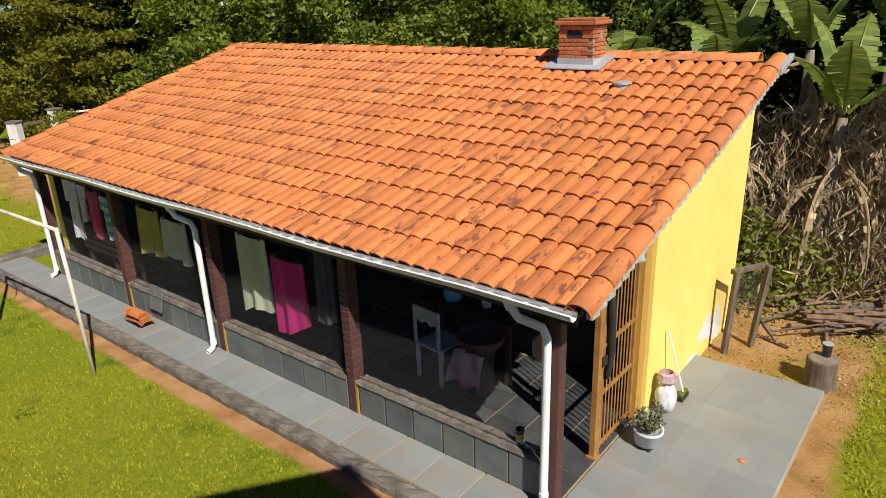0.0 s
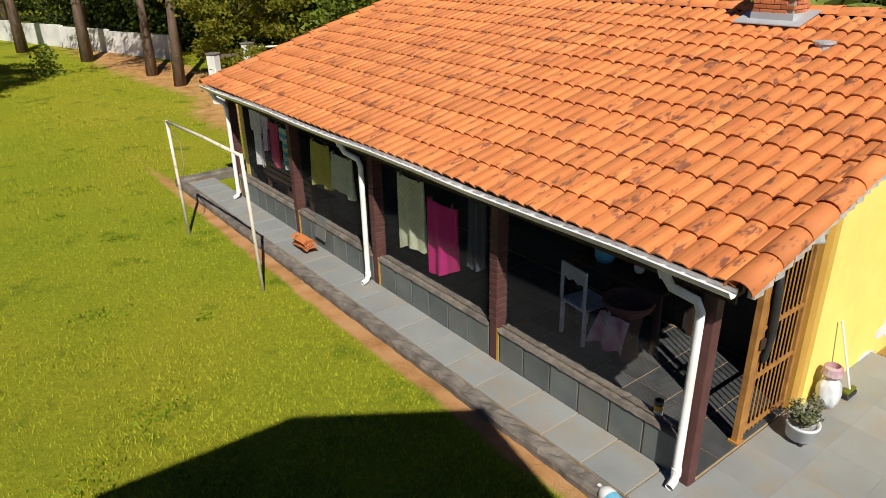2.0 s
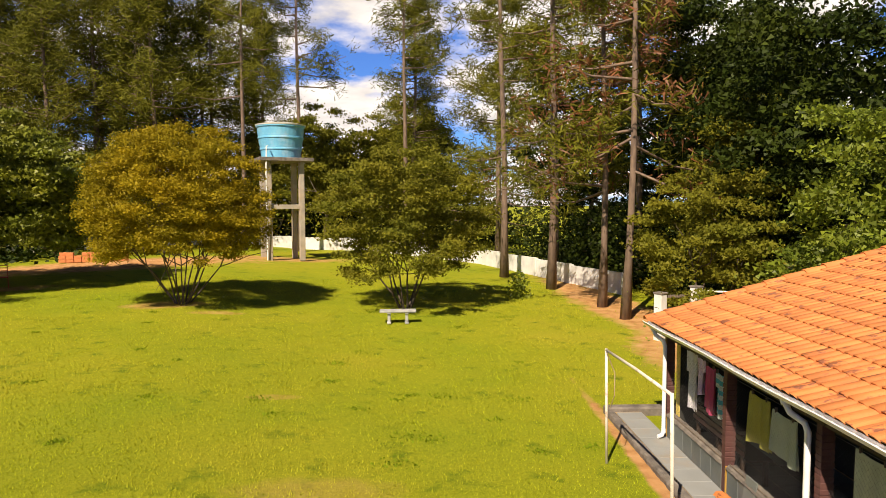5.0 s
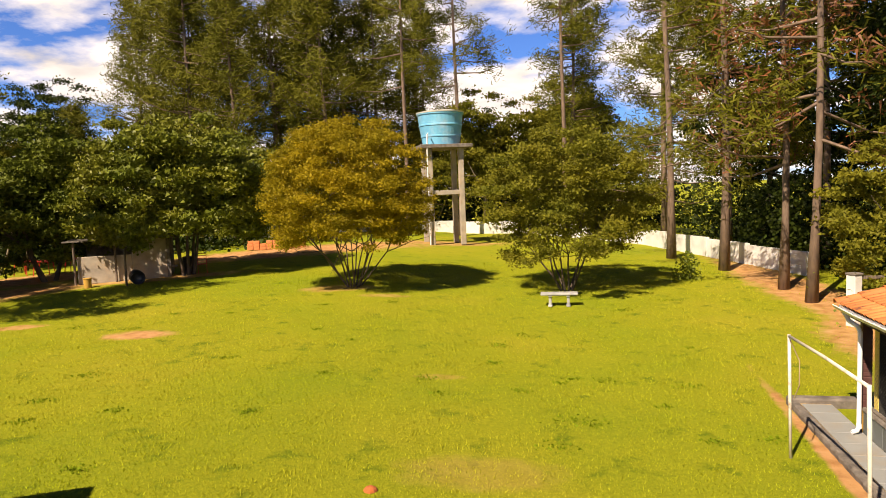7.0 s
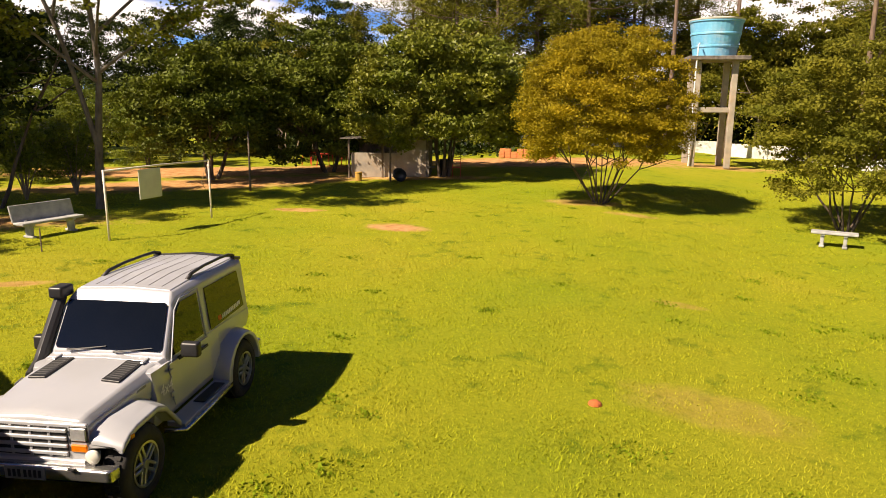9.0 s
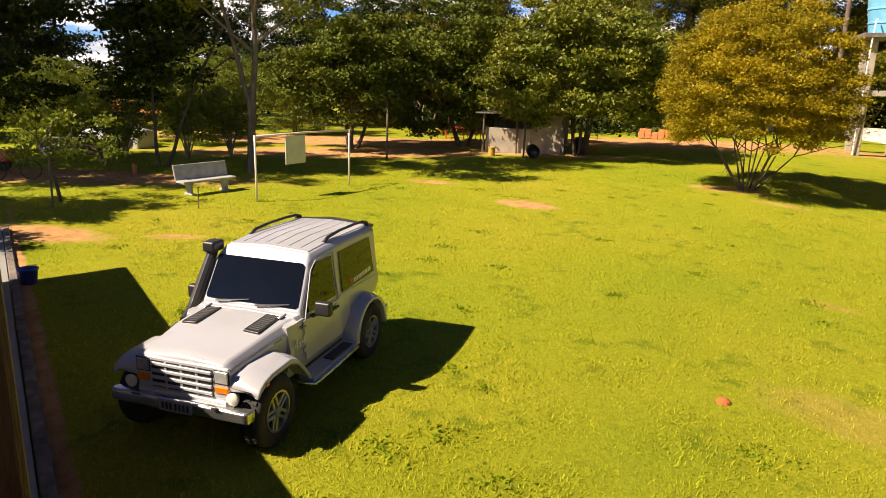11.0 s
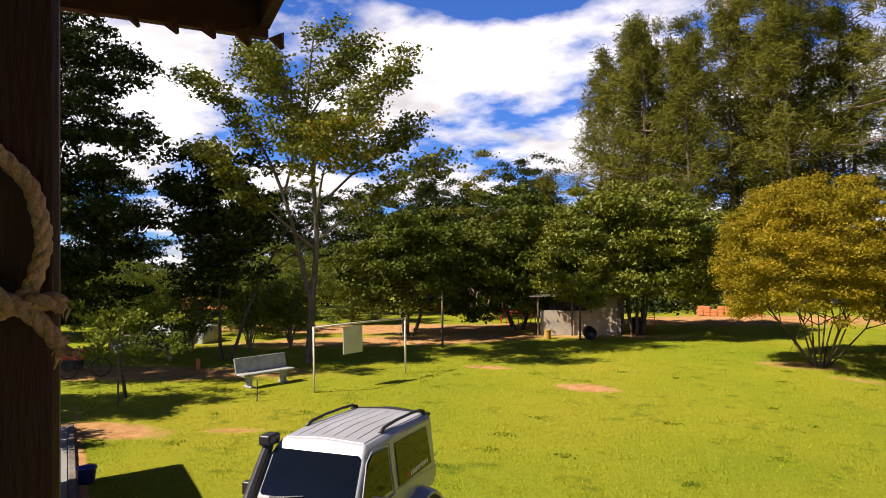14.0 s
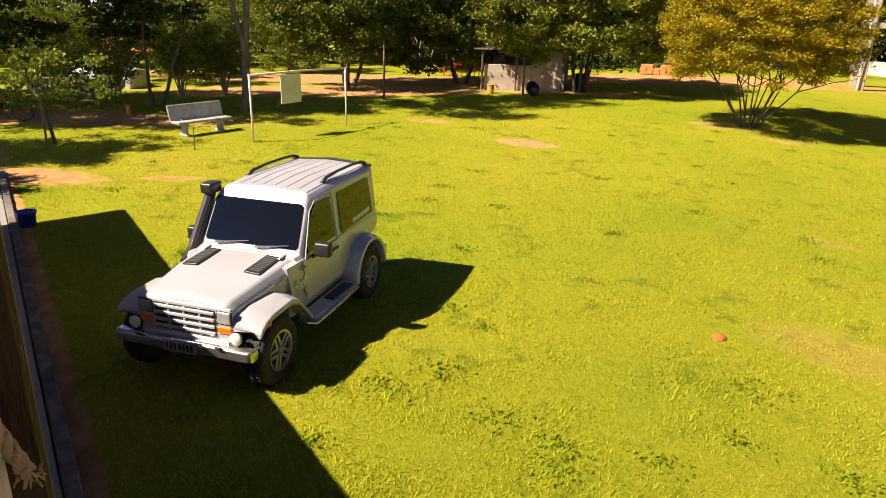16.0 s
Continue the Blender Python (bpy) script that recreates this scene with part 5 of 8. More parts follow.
    rf = soften(part("roof_top", loft([(-1.74, [(0, 1.80), (0.55, 1.78), (0.54, 1.815), (0, 1.845)]), (-0.62, [(0, 1.82), (0.56, 1.80), (0.555, 1.84), (0, 1.872)]), (-0.03, [(0, 1.80), (0.55, 1.775), (0.545, 1.812), (0, 1.842)])]), M["silver_roof"], j, "light silver hardtop roof"), 0.012)
    for k in range(6):
        y = -0.40 + k * 0.16
        part("roof_groove", loft([(-1.66, [(y - 0.004, 1.79), (y + 0.004, 1.79), (y + 0.004, 1.8475 - 0.056 * abs(y)), (y - 0.004, 1.8475 - 0.056 * abs(y))]), (-0.62, [(y - 0.004, 1.81), (y + 0.004, 1.81), (y + 0.004, 1.8745 - 0.056 * abs(y)), (y - 0.004, 1.8745 - 0.056 * abs(y))]),
                                  (-0.12, [(y - 0.004, 1.79), (y + 0.004, 1.79), (y + 0.004, 1.8495 - 0.055 * abs(y)), (y - 0.004, 1.8495 - 0.055 * abs(y))])], mirror=False), M["plate"], rf)
    for s in (1, -1):
        part("roof_rail", tubed([(-0.46, 0.53 * s, 1.82), (-0.58, 0.53 * s, 1.875), (-0.9, 0.53 * s, 1.895), (-1.35, 0.53 * s, 1.89), (-1.62, 0.53 * s, 1.875), (-1.76, 0.53 * s, 1.83)], [0.03, 0.022, 0.02, 0.02, 0.022, 0.03], 8), M["black_plastic"], j, "black roof rail", smooth=True)
    part("rear_spoiler", loft([(-1.86, [(0, 1.79), (0.60, 1.76), (0.60, 1.80), (0, 1.845)]), (-1.70, [(0, 1.80), (0.585, 1.765), (0.585, 1.825), (0, 1.868)])]), M["black_plastic"], j, "black rear roof lip")
    # windscreen: glass slightly proud of the raked panel
    def on_screen(y, f):
        return Vector((0.40 + (0.10 - 0.40) * f, y * (1 - 0.07 * f), 1.162 + (1.712 - 1.162) * f))
    nrm = Vector((0.88, 0, 0.48)).normalized()
    gl = part("windscreen", slab_poly([on_screen(-0.60, 0.07) + nrm * 0.004, on_screen(0.60, 0.07) + nrm * 0.004, on_screen(0.625, 0.12) + nrm * 0.004, on_screen(0.625, 0.93) + nrm * 0.004, on_screen(0.60, 0.97) + nrm * 0.004, on_screen(-0.60, 0.97) + nrm * 0.004, on_screen(-0.625, 0.93) + nrm * 0.004, on_screen(-0.625, 0.12) + nrm * 0.004], nrm * 0.008), M["car_glass"], j, "dark tinted windscreen")
    for y0 in (-0.42, 0.12):
        a, b = on_screen(y0, 0.03) + nrm * 0.03, on_screen(y0 + 0.40, 0.13) + nrm * 0.022
        wp = part("wiper", tubed([a - Vector((0, 0.04, 0.0)), a.lerp(b, 0.5), b], [0.012, 0.009, 0.006], 6), M["black_plastic"], gl, "black wiper")
    # side windows, doors, mirrors
    for s in (1, -1):
        def side(x, f, out=0.006):
            return (x, (0.712 - 0.083 * f + out) * s, 1.05 + 0.71 * f)
        o = (0, 0.008 * s, 0.001)
        d = part("door", slab_poly([(0.40, 0.738 * s, 0.60), (-0.52, 0.738 * s, 0.60), (-0.52, 0.72 * s, 1.08), (0.42, 0.715 * s, 1.08)], (0, 0.008 * s, 0)), S, j)
        part("door_window", slab_poly([side(0.33, 0.13), side(-0.42, 0.13), side(-0.42, 0.88), side(-0.03, 0.88), side(0.12, 0.72)], o), M["car_glass"], d, "dark door window")
        part("door_frame", tubed([side(0.36, 0.05, 0.004), side(0.10, 0.80, 0.004), side(-0.04, 0.93, 0.004), side(-0.48, 0.93, 0.004), side(-0.49, 0.05, 0.004)], 0.009, 5), S, d)
        part("door_handle", boxed(-0.42, min(0.742 * s, 0.765 * s), 0.985, -0.26, max(0.742 * s, 0.765 * s), 1.02, bevel=0.006), M["black_plastic"], d, "black door handle")
        part("rear_side_window", slab_poly([side(-0.62, 0.10), side(-1.62, 0.14), side(-1.58, 0.86), side(-0.62, 0.88)], o), M["car_glass"], j, "dark rear side window")
        mr = soften(part("wing_mirror", boxed(0.16, min(0.77 * s, 0.98 * s), 1.10, 0.27, max(0.77 * s, 0.98 * s), 1.28), M["black_plastic"], j, "black wing mirror"), 0.03)
        part("mirror_arm", tubed([(0.20, 0.70 * s, 1.06), (0.22, 0.80 * s, 1.13)], 0.025, 8), M["black_plastic"], mr)
        for z in (0.72, 0.98):
            part("door_hinge", boxed(0.40, min(0.735 * s, 0.755 * s), z, 0.47, max(0.735 * s, 0.755 * s), z + 0.05, bevel=0.005), S, d)
        part("tail_lamp", boxed(-1.825, min(0.50 * s, 0.66 * s), 0.86, -1.80, max(0.50 * s, 0.66 * s), 1.02, bevel=0.008), M["decal_red"], j, "red tail lamp")
        bm = bmesh.new()
        for k in range(11):
            x = -0.95 - k * 0.052
            zc = 0.16 + 0.004 * k
            p = [side(x, zc, 0.016), side(x - 0.04, zc, 0.016), side(x - 0.045, zc + 0.085, 0.016), side(x - 0.005, zc + 0.085, 0.016)]
            q = [bm.verts.new(v) for v in p]
            bm.faces.new(q)
        part("window_sticker", bm, M["decal_white"], j, "white sticker lettering as plain bars")
        part("window_sticker_stripe", slab_poly([side(-0.84, 0.17, 0.0155), side(-0.93, 0.17, 0.0155), side(-0.93, 0.26, 0.0155), side(-0.84, 0.26, 0.0155)], (0, 0.001 * s, 0)), M["decal_red"], j)
        part("badge_stripe", slab_poly([(0.98, 0.665 * s, 0.985), (0.84, 0.682 * s, 1.0), (0.84, 0.684 * s, 1.03), (0.98, 0.667 * s, 1.015)], (0, 0.004 * s, 0)), M["decal_grey"], j)
        rot = pose(0.555, 0.742 * s, 0.86, 90, 0, 180 if s > 0 else 0) @ pose(0, 0, 0, -6, 0, 0)
        lettering("side_lettering", "4x4", 0.17, M["decal_white"], j, rot, "white 4x4 lettering")
    # bumper, plate, fog lamps
    bp = soften(part("front_bumper", loft([(1.74, [(0, 0.45), (0.85, 0.45), (0.85, 0.575), (0, 0.585)]), (1.88, [(0, 0.45), (0.84, 0.45), (0.84, 0.58), (0, 0.59)]), (1.93, [(0, 0.46), (0.80, 0.46), (0.80, 0.57), (0, 0.58)])]), M["chrome"], j, "worn silver steel bumper"), 0.02)
    pl = part("number_plate", boxed(1.932, -0.20, 0.455, 1.942, 0.20, 0.585, bevel=0.004), M["plate_pale"], bp, "pale grey number plate with plain dark bars")
    bm = bmesh.new()
    for k in range(7):
        box(bm, 1.9425, -0.165 + k * 0.048 + (0.012 if k > 2 else 0), 0.48, 1.945, -0.135 + k * 0.048 + (0.012 if k > 2 else 0), 0.555)
    part("plate_bars", bm, M["black_plastic"], pl)
    for s in (1, -1):
        f = part("fog_lamp", lathe(bmesh.new(), [(0.04, 0.0), (0.066, 0.03), (0.07, 0.055), (0.062, 0.062), (0.02, 0.075)], 20), M["fog_glass"], bp, "round fog lamp", smooth=True)
        f.matrix_local = pose(1.76, 0.62 * s, 0.665, 0, 90, 0)
        part("fog_bracket", boxed(1.78, 0.59 * s - 0.05, 0.57, 1.82, 0.59 * s + 0.05, 0.62), M["black_plastic"], bp)
        part("tow_hook", tubed([(1.90, 0.46 * s, 0.56), (1.97, 0.46 * s, 0.60), (1.97, 0.50 * s, 0.60), (1.90, 0.50 * s, 0.56)], 0.014, 6), M["black_plastic"], bp)
    soften(part("valance", loft([(1.60, [(0, 0.56), (0.60, 0.56), (0.60, 0.66), (0, 0.68)]), (1.80, [(0, 0.56), (0.58, 0.56), (0.56, 0.60), (0, 0.62)])]), S, j), 0.015)
    part("rear_bumper", boxed(-1.96, -0.80, 0.44, -1.78, 0.80, 0.56, bevel=0.02), M["chrome"], j)
    sp = part("spare_wheel", lathe(bmesh.new(), [(0.30, 0.0), (0.37, 0.03), (0.38, 0.12), (0.37, 0.2), (0.30, 0.23)], 28), M["rubber"], j)
    sp.matrix_local = pose(-1.83, 0, 0.98, 0, -90, 0)
    # snorkel up the right-hand screen pillar
    sn = soften(part("snorkel", tubed([(0.70, -0.70, 0.98), (0.50, -0.735, 1.06), (0.40, -0.745, 1.18), (0.12, -0.70, 1.68), (0.07, -0.69, 1.80)], [0.065, 0.07, 0.072, 0.068, 0.064], 8), M["black_plastic"], j, "black air snorkel"), 0.006)
    soften(part("snorkel_head", boxed(-0.02, -0.775, 1.72, 0.21, -0.605, 1.86), M["black_plastic"], sn), 0.03)
    # wheels
    def wheel(x, s):
        w = part("wheel", lathe(bmesh.new(), [(0.20, -0.12), (0.345, -0.125), (0.375, -0.10), (0.385, -0.05), (0.385, 0.05), (0.375, 0.10), (0.345, 0.125), (0.235, 0.12), (0.225, 0.10), (0.10, 0.05)], 36), M["rubber"], j, smooth=True)
        w.matrix_local = pose(x, (0.76 if x > 0 else 0.735) * s, 0.385, -90 * s, 0, 0)
        bm = bmesh.new()
        for k in range(36):
            for zz in (-0.06, 0.025):
                box(bm, 0.382, -0.018, zz, 0.396, 0.018, zz + 0.045, m=Matrix.Rotation(2 * math.pi * (k + (0.5 if zz > 0 else 0)) / 36, 4, "Z"))
        tagged(part("tread", bm, M["rubber"], w), kind="stuff")
        bm = bmesh.new()
        for (ra, za), (rb, zb) in (((0.228, 0.125), (0.205, 0.125)), ((0.205, 0.125), (0.195, 0.06))):
            A = [bm.verts.new((ra * math.cos(6.2832 * q / 32), ra * math.sin(6.2832 * q / 32), za)) for q in range(32)]
            B = [bm.verts.new((rb * math.cos(6.2832 * q / 32), rb * math.sin(6.2832 * q / 32), zb)) for q in range(32)]
            for q in range(32):
                bm.faces.new((A[q], A[(q + 1) % 32], B[(q + 1) % 32], B[q]))
        for k in range(5):
            m = Matrix.Rotation(2 * math.pi * k / 5, 4, "Z")
            for off in (-0.033, 0.033):
                box(bm, 0.045, off - 0.016, 0.085, 0.205, off + 0.016, 0.115, bevel=0.006, m=m)
        tube(bm, [(0, 0, 0.07), (0, 0, 0.125)], [0.06, 0.045], 14)
        bmesh.ops.recalc_face_normals(bm, faces=bm.faces)
        part("rim", bm, M["alloy"], w, "silver five-spoke alloy rim")
        part("brake_backing", lathe(bmesh.new(), [(0.19, 0.045), (0.19, 0.062)], 20), M["black_plastic"], w)
    for x in (1.27, -1.23):
        for s in (1, -1):
            wheel(x, s)

    # a shorter nose and a slightly lower top
    for o in j.children_recursive:
        if o.name.split(".")[0] in ("wheel", "rim", "tread", "brake_backing", "side_lettering", "spare_wheel"):
            continue
        if o.name.startswith("fog_lamp"):
            o.location.x -= 0.12
            continue
        for v in o.data.vertices:
            if v.co.x > 1.3:
                v.co.x = 1.3 + (v.co.x - 1.3) * 0.76
            if v.co.z > 1.1:
                v.co.z = 1.1 + (v.co.z - 1.1) * 0.96


build_jeep()


# ---- the building that the camera looks out from: x along its front, y towards the lawn ----
BUILDING = pose(0, 0, 0, 0, 0, -24.6)
M["render_wall"] = mat("cream_render", (0.62, 0.55, 0.42), (0.55, 0.48, 0.36), 2.0, 0.9, bump=0.3)
# dark red timber, taken nearer black for the shade it stands in
M["shaded_post"] = mat("shaded_red_timber", (0.022, 0.005, 0.004), (0.014, 0.0035, 0.003), 6.0, 0.6, bump=0.4, stretch=(3, 3, 0.5))
M["rope"] = mat("cotton_rope", (0.55, 0.44, 0.29), (0.42, 0.33, 0.21), 30.0, 0.95, bump=1, bump_scale=160)
M["bucket_blue"] = mat("blue_bucket", (0.06, 0.07, 0.42), (0.05, 0.055, 0.34), 4.0, 0.35)


def build_building():
    b = thing("main_building", "two-storey building with upper balcony and tiled roof", "building", at=BUILDING)
    part("wing_wall", boxed(-14.2, -6.0, -0.3, -2.5, -1.0, 2.55), M["render_wall"], b)
    bm = slab_poly([(-14.75, -0.22, 2.64), (-2.1, -0.22, 2.64), (-2.1, -6.2, 4.6), (-14.6, -6.2, 4.6)], (0, 0, 0.12))
    part("wing_roof", bm, M["terracotta_field"], b)
    part("ground_floor", boxed(-2.45, -6.0, -0.3, 2.2, -0.9, 2.6), M["render_wall"], b)
    part("balcony_deck", boxed(-2.6, -6.0, 2.6, 2.2, -0.07, 2.75), M["concrete"], b)
    part("upper_wall", boxed(-2.3, -6.0, 2.75, 1.6, -1.9, 4.5), M["render_wall"], b)
    # gable roof over the balcony
    rid, l, r, y0, y1 = (-0.23, 5.32), (-1.9, 4.98), (1.66, 4.55), 0.47, -6.2
    part("roof_slope", slab_poly([(l[0], y0, l[1]), (rid[0], y0, rid[1]), (rid[0], y1, rid[1]), (l[0], y1, l[1])], (0, 0, 0.13)), M["wood_dark"], b, "dark timber roof underside")
    part("roof_slope", slab_poly([(rid[0] + 0.004, y0, rid[1]), (r[0], y0, r[1]), (r[0], y1, r[1]), (rid[0] + 0.004, y1, rid[1])], (0, 0, 0.13)), M["wood_dark"], b)
    part("barge_board", slab_poly([(l[0], y0 + 0.003, l[1] - 0.06), (rid[0], y0 + 0.003, rid[1] - 0.06), (rid[0], y0 + 0.003, rid[1] + 0.15), (l[0], y0 + 0.003, l[1] + 0.15)], (0, 0.03, 0)), M["wood_dark"], b)
    part("barge_board", slab_poly([(rid[0] + 0.004, y0 + 0.003, rid[1] - 0.06), (r[0], y0 + 0.003, r[1] - 0.06), (r[0], y0 + 0.003, r[1] + 0.15), (rid[0] + 0.004, y0 + 0.003, rid[1] + 0.15)], (0, 0.03, 0)), M["wood_dark"], b)
    part("eave_board", boxed(l[0] - 0.03, -3.0, l[1] - 0.085, l[0] + 0.0, y0 + 0.03, l[1] + 0.14), M["wood_dark"], b)
    rr = random.Random(2)
    bm = bmesh.new()
    for k in range(16):
        y = -0.9 + k * 0.095
        tube(bm, [(l[0] - 0.015, y, l[1] - 0.07), (l[0] - 0.015 + rr.uniform(-0.01, 0.01), y + 0.02, l[1] - 0.09 - rr.uniform(0.0, 0.022))], [0.012 + rr.random() * 0.02, 0.006], 5)
    tagged(part("ragged_edge", bm, M["wood_dark"], b), kind="stuff")
    part("post", boxed(-0.99, -0.20, 2.76, -0.76, -0.006, 5.12, bevel=0.006), M["shaded_post"], b, "dark red timber balcony post with shade in its colour")
    part("rail_end", boxed(-0.757, -0.34, 2.76, -0.747, -0.043, 3.85, bevel=0.004), M["whitewash"], b, "pale rail end beside the post")
    part("lower_post", boxed(-0.97, -0.36, 0.0, -0.80, -0.20, 2.59, bevel=0.006), M["shaded_post"], b)
    # walk and kerb along the foot
    part("walk", boxed(-19.0, -1.2, 0.1, 2.0, 0.012, 0.455), M["slab"], b)
    part("kerb", boxed(-19.0, 0.03, 0.1, 2.0, 0.165, 0.475, bevel=0.015), M["mortar_rough"], b)
    part("house_step", boxed(-13.2, -0.75, 0.457, -12.3, -0.14, 0.62, bevel=0.01), M["concrete"], b)


build_building()


def twisted(bm, pts, r):
    """A rope of three strands wound round one another."""
    pts = [Vector(p) for p in pts]
    dense = []
    for a, b in zip(pts, pts[1:]):
        for k in range(8):
            dense.append(a.lerp(b, k / 8))
    dense.append(pts[-1])
    for _ in range(4):
        dense = [dense[0]] + [(dense[i - 1] + dense[i] * 2 + dense[i + 1]) / 4 for i in range(1, len(dense) - 1)] + [dense[-1]]
    for s in range(3):
        line, ln = [], 0.0
        for i, p in enumerate(dense):
            d = (dense[min(i + 1, len(dense) - 1)] - dense[max(i - 1, 0)]).normalized()
            ln += (dense[i] - dense[i - 1]).length if i else 0
            u = d.cross(Vector((1, 0.2, 0.1))).normalized()
            w = d.cross(u)
            a = ln / (r * 5.5) * 6.283 + s * 2.094
            line.append(p + (u * math.cos(a) + w * math.sin(a)) * r * 0.52)
        tube(bm, line, r * 0.56, 6)


def build_rope():
    t = thing("rope", "frayed cotton rope knotted round the balcony post", "rope", at=BUILDING)
    bm = bmesh.new()
    twisted(bm, [(-0.738, -0.20, 4.30), (-0.742, -0.12, 4.375), (-0.738, -0.06, 4.364), (-0.735, -0.027, 4.328), (-0.73, -0.016, 4.275), (-0.735, -0.030, 4.225), (-0.74, -0.09, 4.19), (-0.745, -0.2, 4.20)], 0.008)
    twisted(bm, [(-0.74, -0.20, 4.28), (-0.735, -0.09, 4.25), (-0.725, -0.045, 4.222), (-0.722, -0.022, 4.205), (-0.725, -0.004, 4.178)], 0.008)
    twisted(bm, [(-0.735, -0.05, 4.215), (-0.722, -0.020, 4.222), (-0.724, -0.002, 4.218)], 0.009)
    part("knot", bm, M["rope"], t, smooth=True)
    bm = bmesh.new()
    twisted(bm, [(-0.742, -0.14, 4.2), (-0.738, -0.085, 4.15), (-0.735, -0.072, 4.09), (-0.735, -0.072, 3.96), (-0.732, -0.05, 3.86), (-0.728, -0.024, 3.785)], 0.0095)
    part("tail", bm, M["rope"], t, smooth=True)
    rr = random.Random(4)
    bm = bmesh.new()
    for c, n in (((-0.724, -0.004, 4.178), 26), ((-0.724, -0.002, 4.218), 14), ((-0.728, -0.024, 3.785), 26)):
        for k in range(n):
            d = Vector((rr.gauss(0, 1), rr.gauss(0, 1), rr.gauss(-0.6, 1))).normalized()
            c0 = Vector(c) + Vector((rr.gauss(0, 1), rr.gauss(0, 1), rr.gauss(0, 1))) * 0.004
            tube(bm, [c0, c0 + d * 0.006, c0 + d * 0.010 + Vector((0, 0, -0.003))], [0.0018, 0.0015, 0.0008], 3)
    tagged(part("frayed_end", bm, M["rope"], t), kind="stuff")


build_rope()


def build_bucket():
    x, y = -12.55, 6.1
    t = thing("bucket", "blue plastic bucket beside the walk", "bucket", at=pose(x, y, gz(x, y)))
    part("pail", lathe(bmesh.new(), [(0.13, 0.0), (0.165, 0.26), (0.18, 0.26), (0.18, 0.285), (0.158, 0.285), (0.15, 0.2), (0.12, 0.03), (0.02, 0.025)], 24), M["bucket_blue"], t, smooth=True)
    part("handle", tubed([(0.17, 0, 0.27), (0.13, 0.1, 0.30), (0, 0.17, 0.31), (-0.13, 0.1, 0.30), (-0.17, 0, 0.27)], 0.006, 5), M["chrome"], t)


build_bucket()


# ---- benches and yard things ----
M["bench_stone"] = mat("weathered_concrete_bench", (0.42, 0.42, 0.40), (0.27, 0.28, 0.28), 4.0, 0.9, bump=0.5, bump_scale=40, stain=(0.16, 0.16, 0.15), stain_scale=2.2, stain_amount=0.6)


def build_bench(x, y, turn, ln, back, label):
    t = thing("concrete_bench", label, "bench", "concrete benches", pose(x, y, gz(x, y), 0, 0, turn))
    part("seat", boxed(-ln / 2, -0.22, 0.40, ln / 2, 0.22, 0.47, bevel=0.015), M["bench_stone"], t)
    for s in (-1, 1):
        lx = s * (ln / 2 - 0.32)
        bm = bmesh.new()
        box(bm, lx - 0.05, -0.13, 0.06, lx + 0.05, 0.13, 0.40, bevel=0.015)
        box(bm, lx - 0.07, -0.21, 0.0, lx + 0.07, 0.21, 0.07, bevel=0.015)
        box(bm, lx - 0.06, -0.19, 0.35, lx + 0.06, 0.19, 0.40, bevel=0.01)
        part("leg", bm, M["bench_stone"], t)
    if back:
        part("backrest", boxed(-ln / 2, -0.03, 0, ln / 2, 0.03, 0.50, bevel=0.015, m=pose(0, 0.24, 0.45, -14, 0, 0)), M["bench_stone"], t)
        for s in (-1, 1):
            part("back_bracket", boxed(s * (ln / 2 - 0.32) - 0.04, 0.10, 0.30, s * (ln / 2 - 0.32) + 0.04, 0.24, 0.5, bevel=0.01), M["bench_stone"], t)


build_bench(-17.87, 14.45, 86, 1.95, True, "grey concrete bench with weathered backrest beside the goal")
build_bench(3.9, 23.0, -10, 1.25, False, "small pale concrete bench under the olive tree")
build_bench(-13.7, 32.6, 8, 1.7, False, "dark backless bench under the shade tree")


def build_board():
    t = thing("target_board", "plain off-white board hung from the goal crossbar", "board", at=pose(-15.47, 16.0, gz(-15.5, 16.0) + 1.02, 0, 0, 91))
    part("panel", boxed(-0.45, -0.015, 0, 0.45, 0.015, 0.88, bevel=0.006), M["tank_lid"], t)
    for x in (-0.35, 0.35):
        part("hook", tubed([(x, 0, 0.87), (x, 0.0, 0.96)], 0.008, 5), M["steel_wire"], t)


build_board()


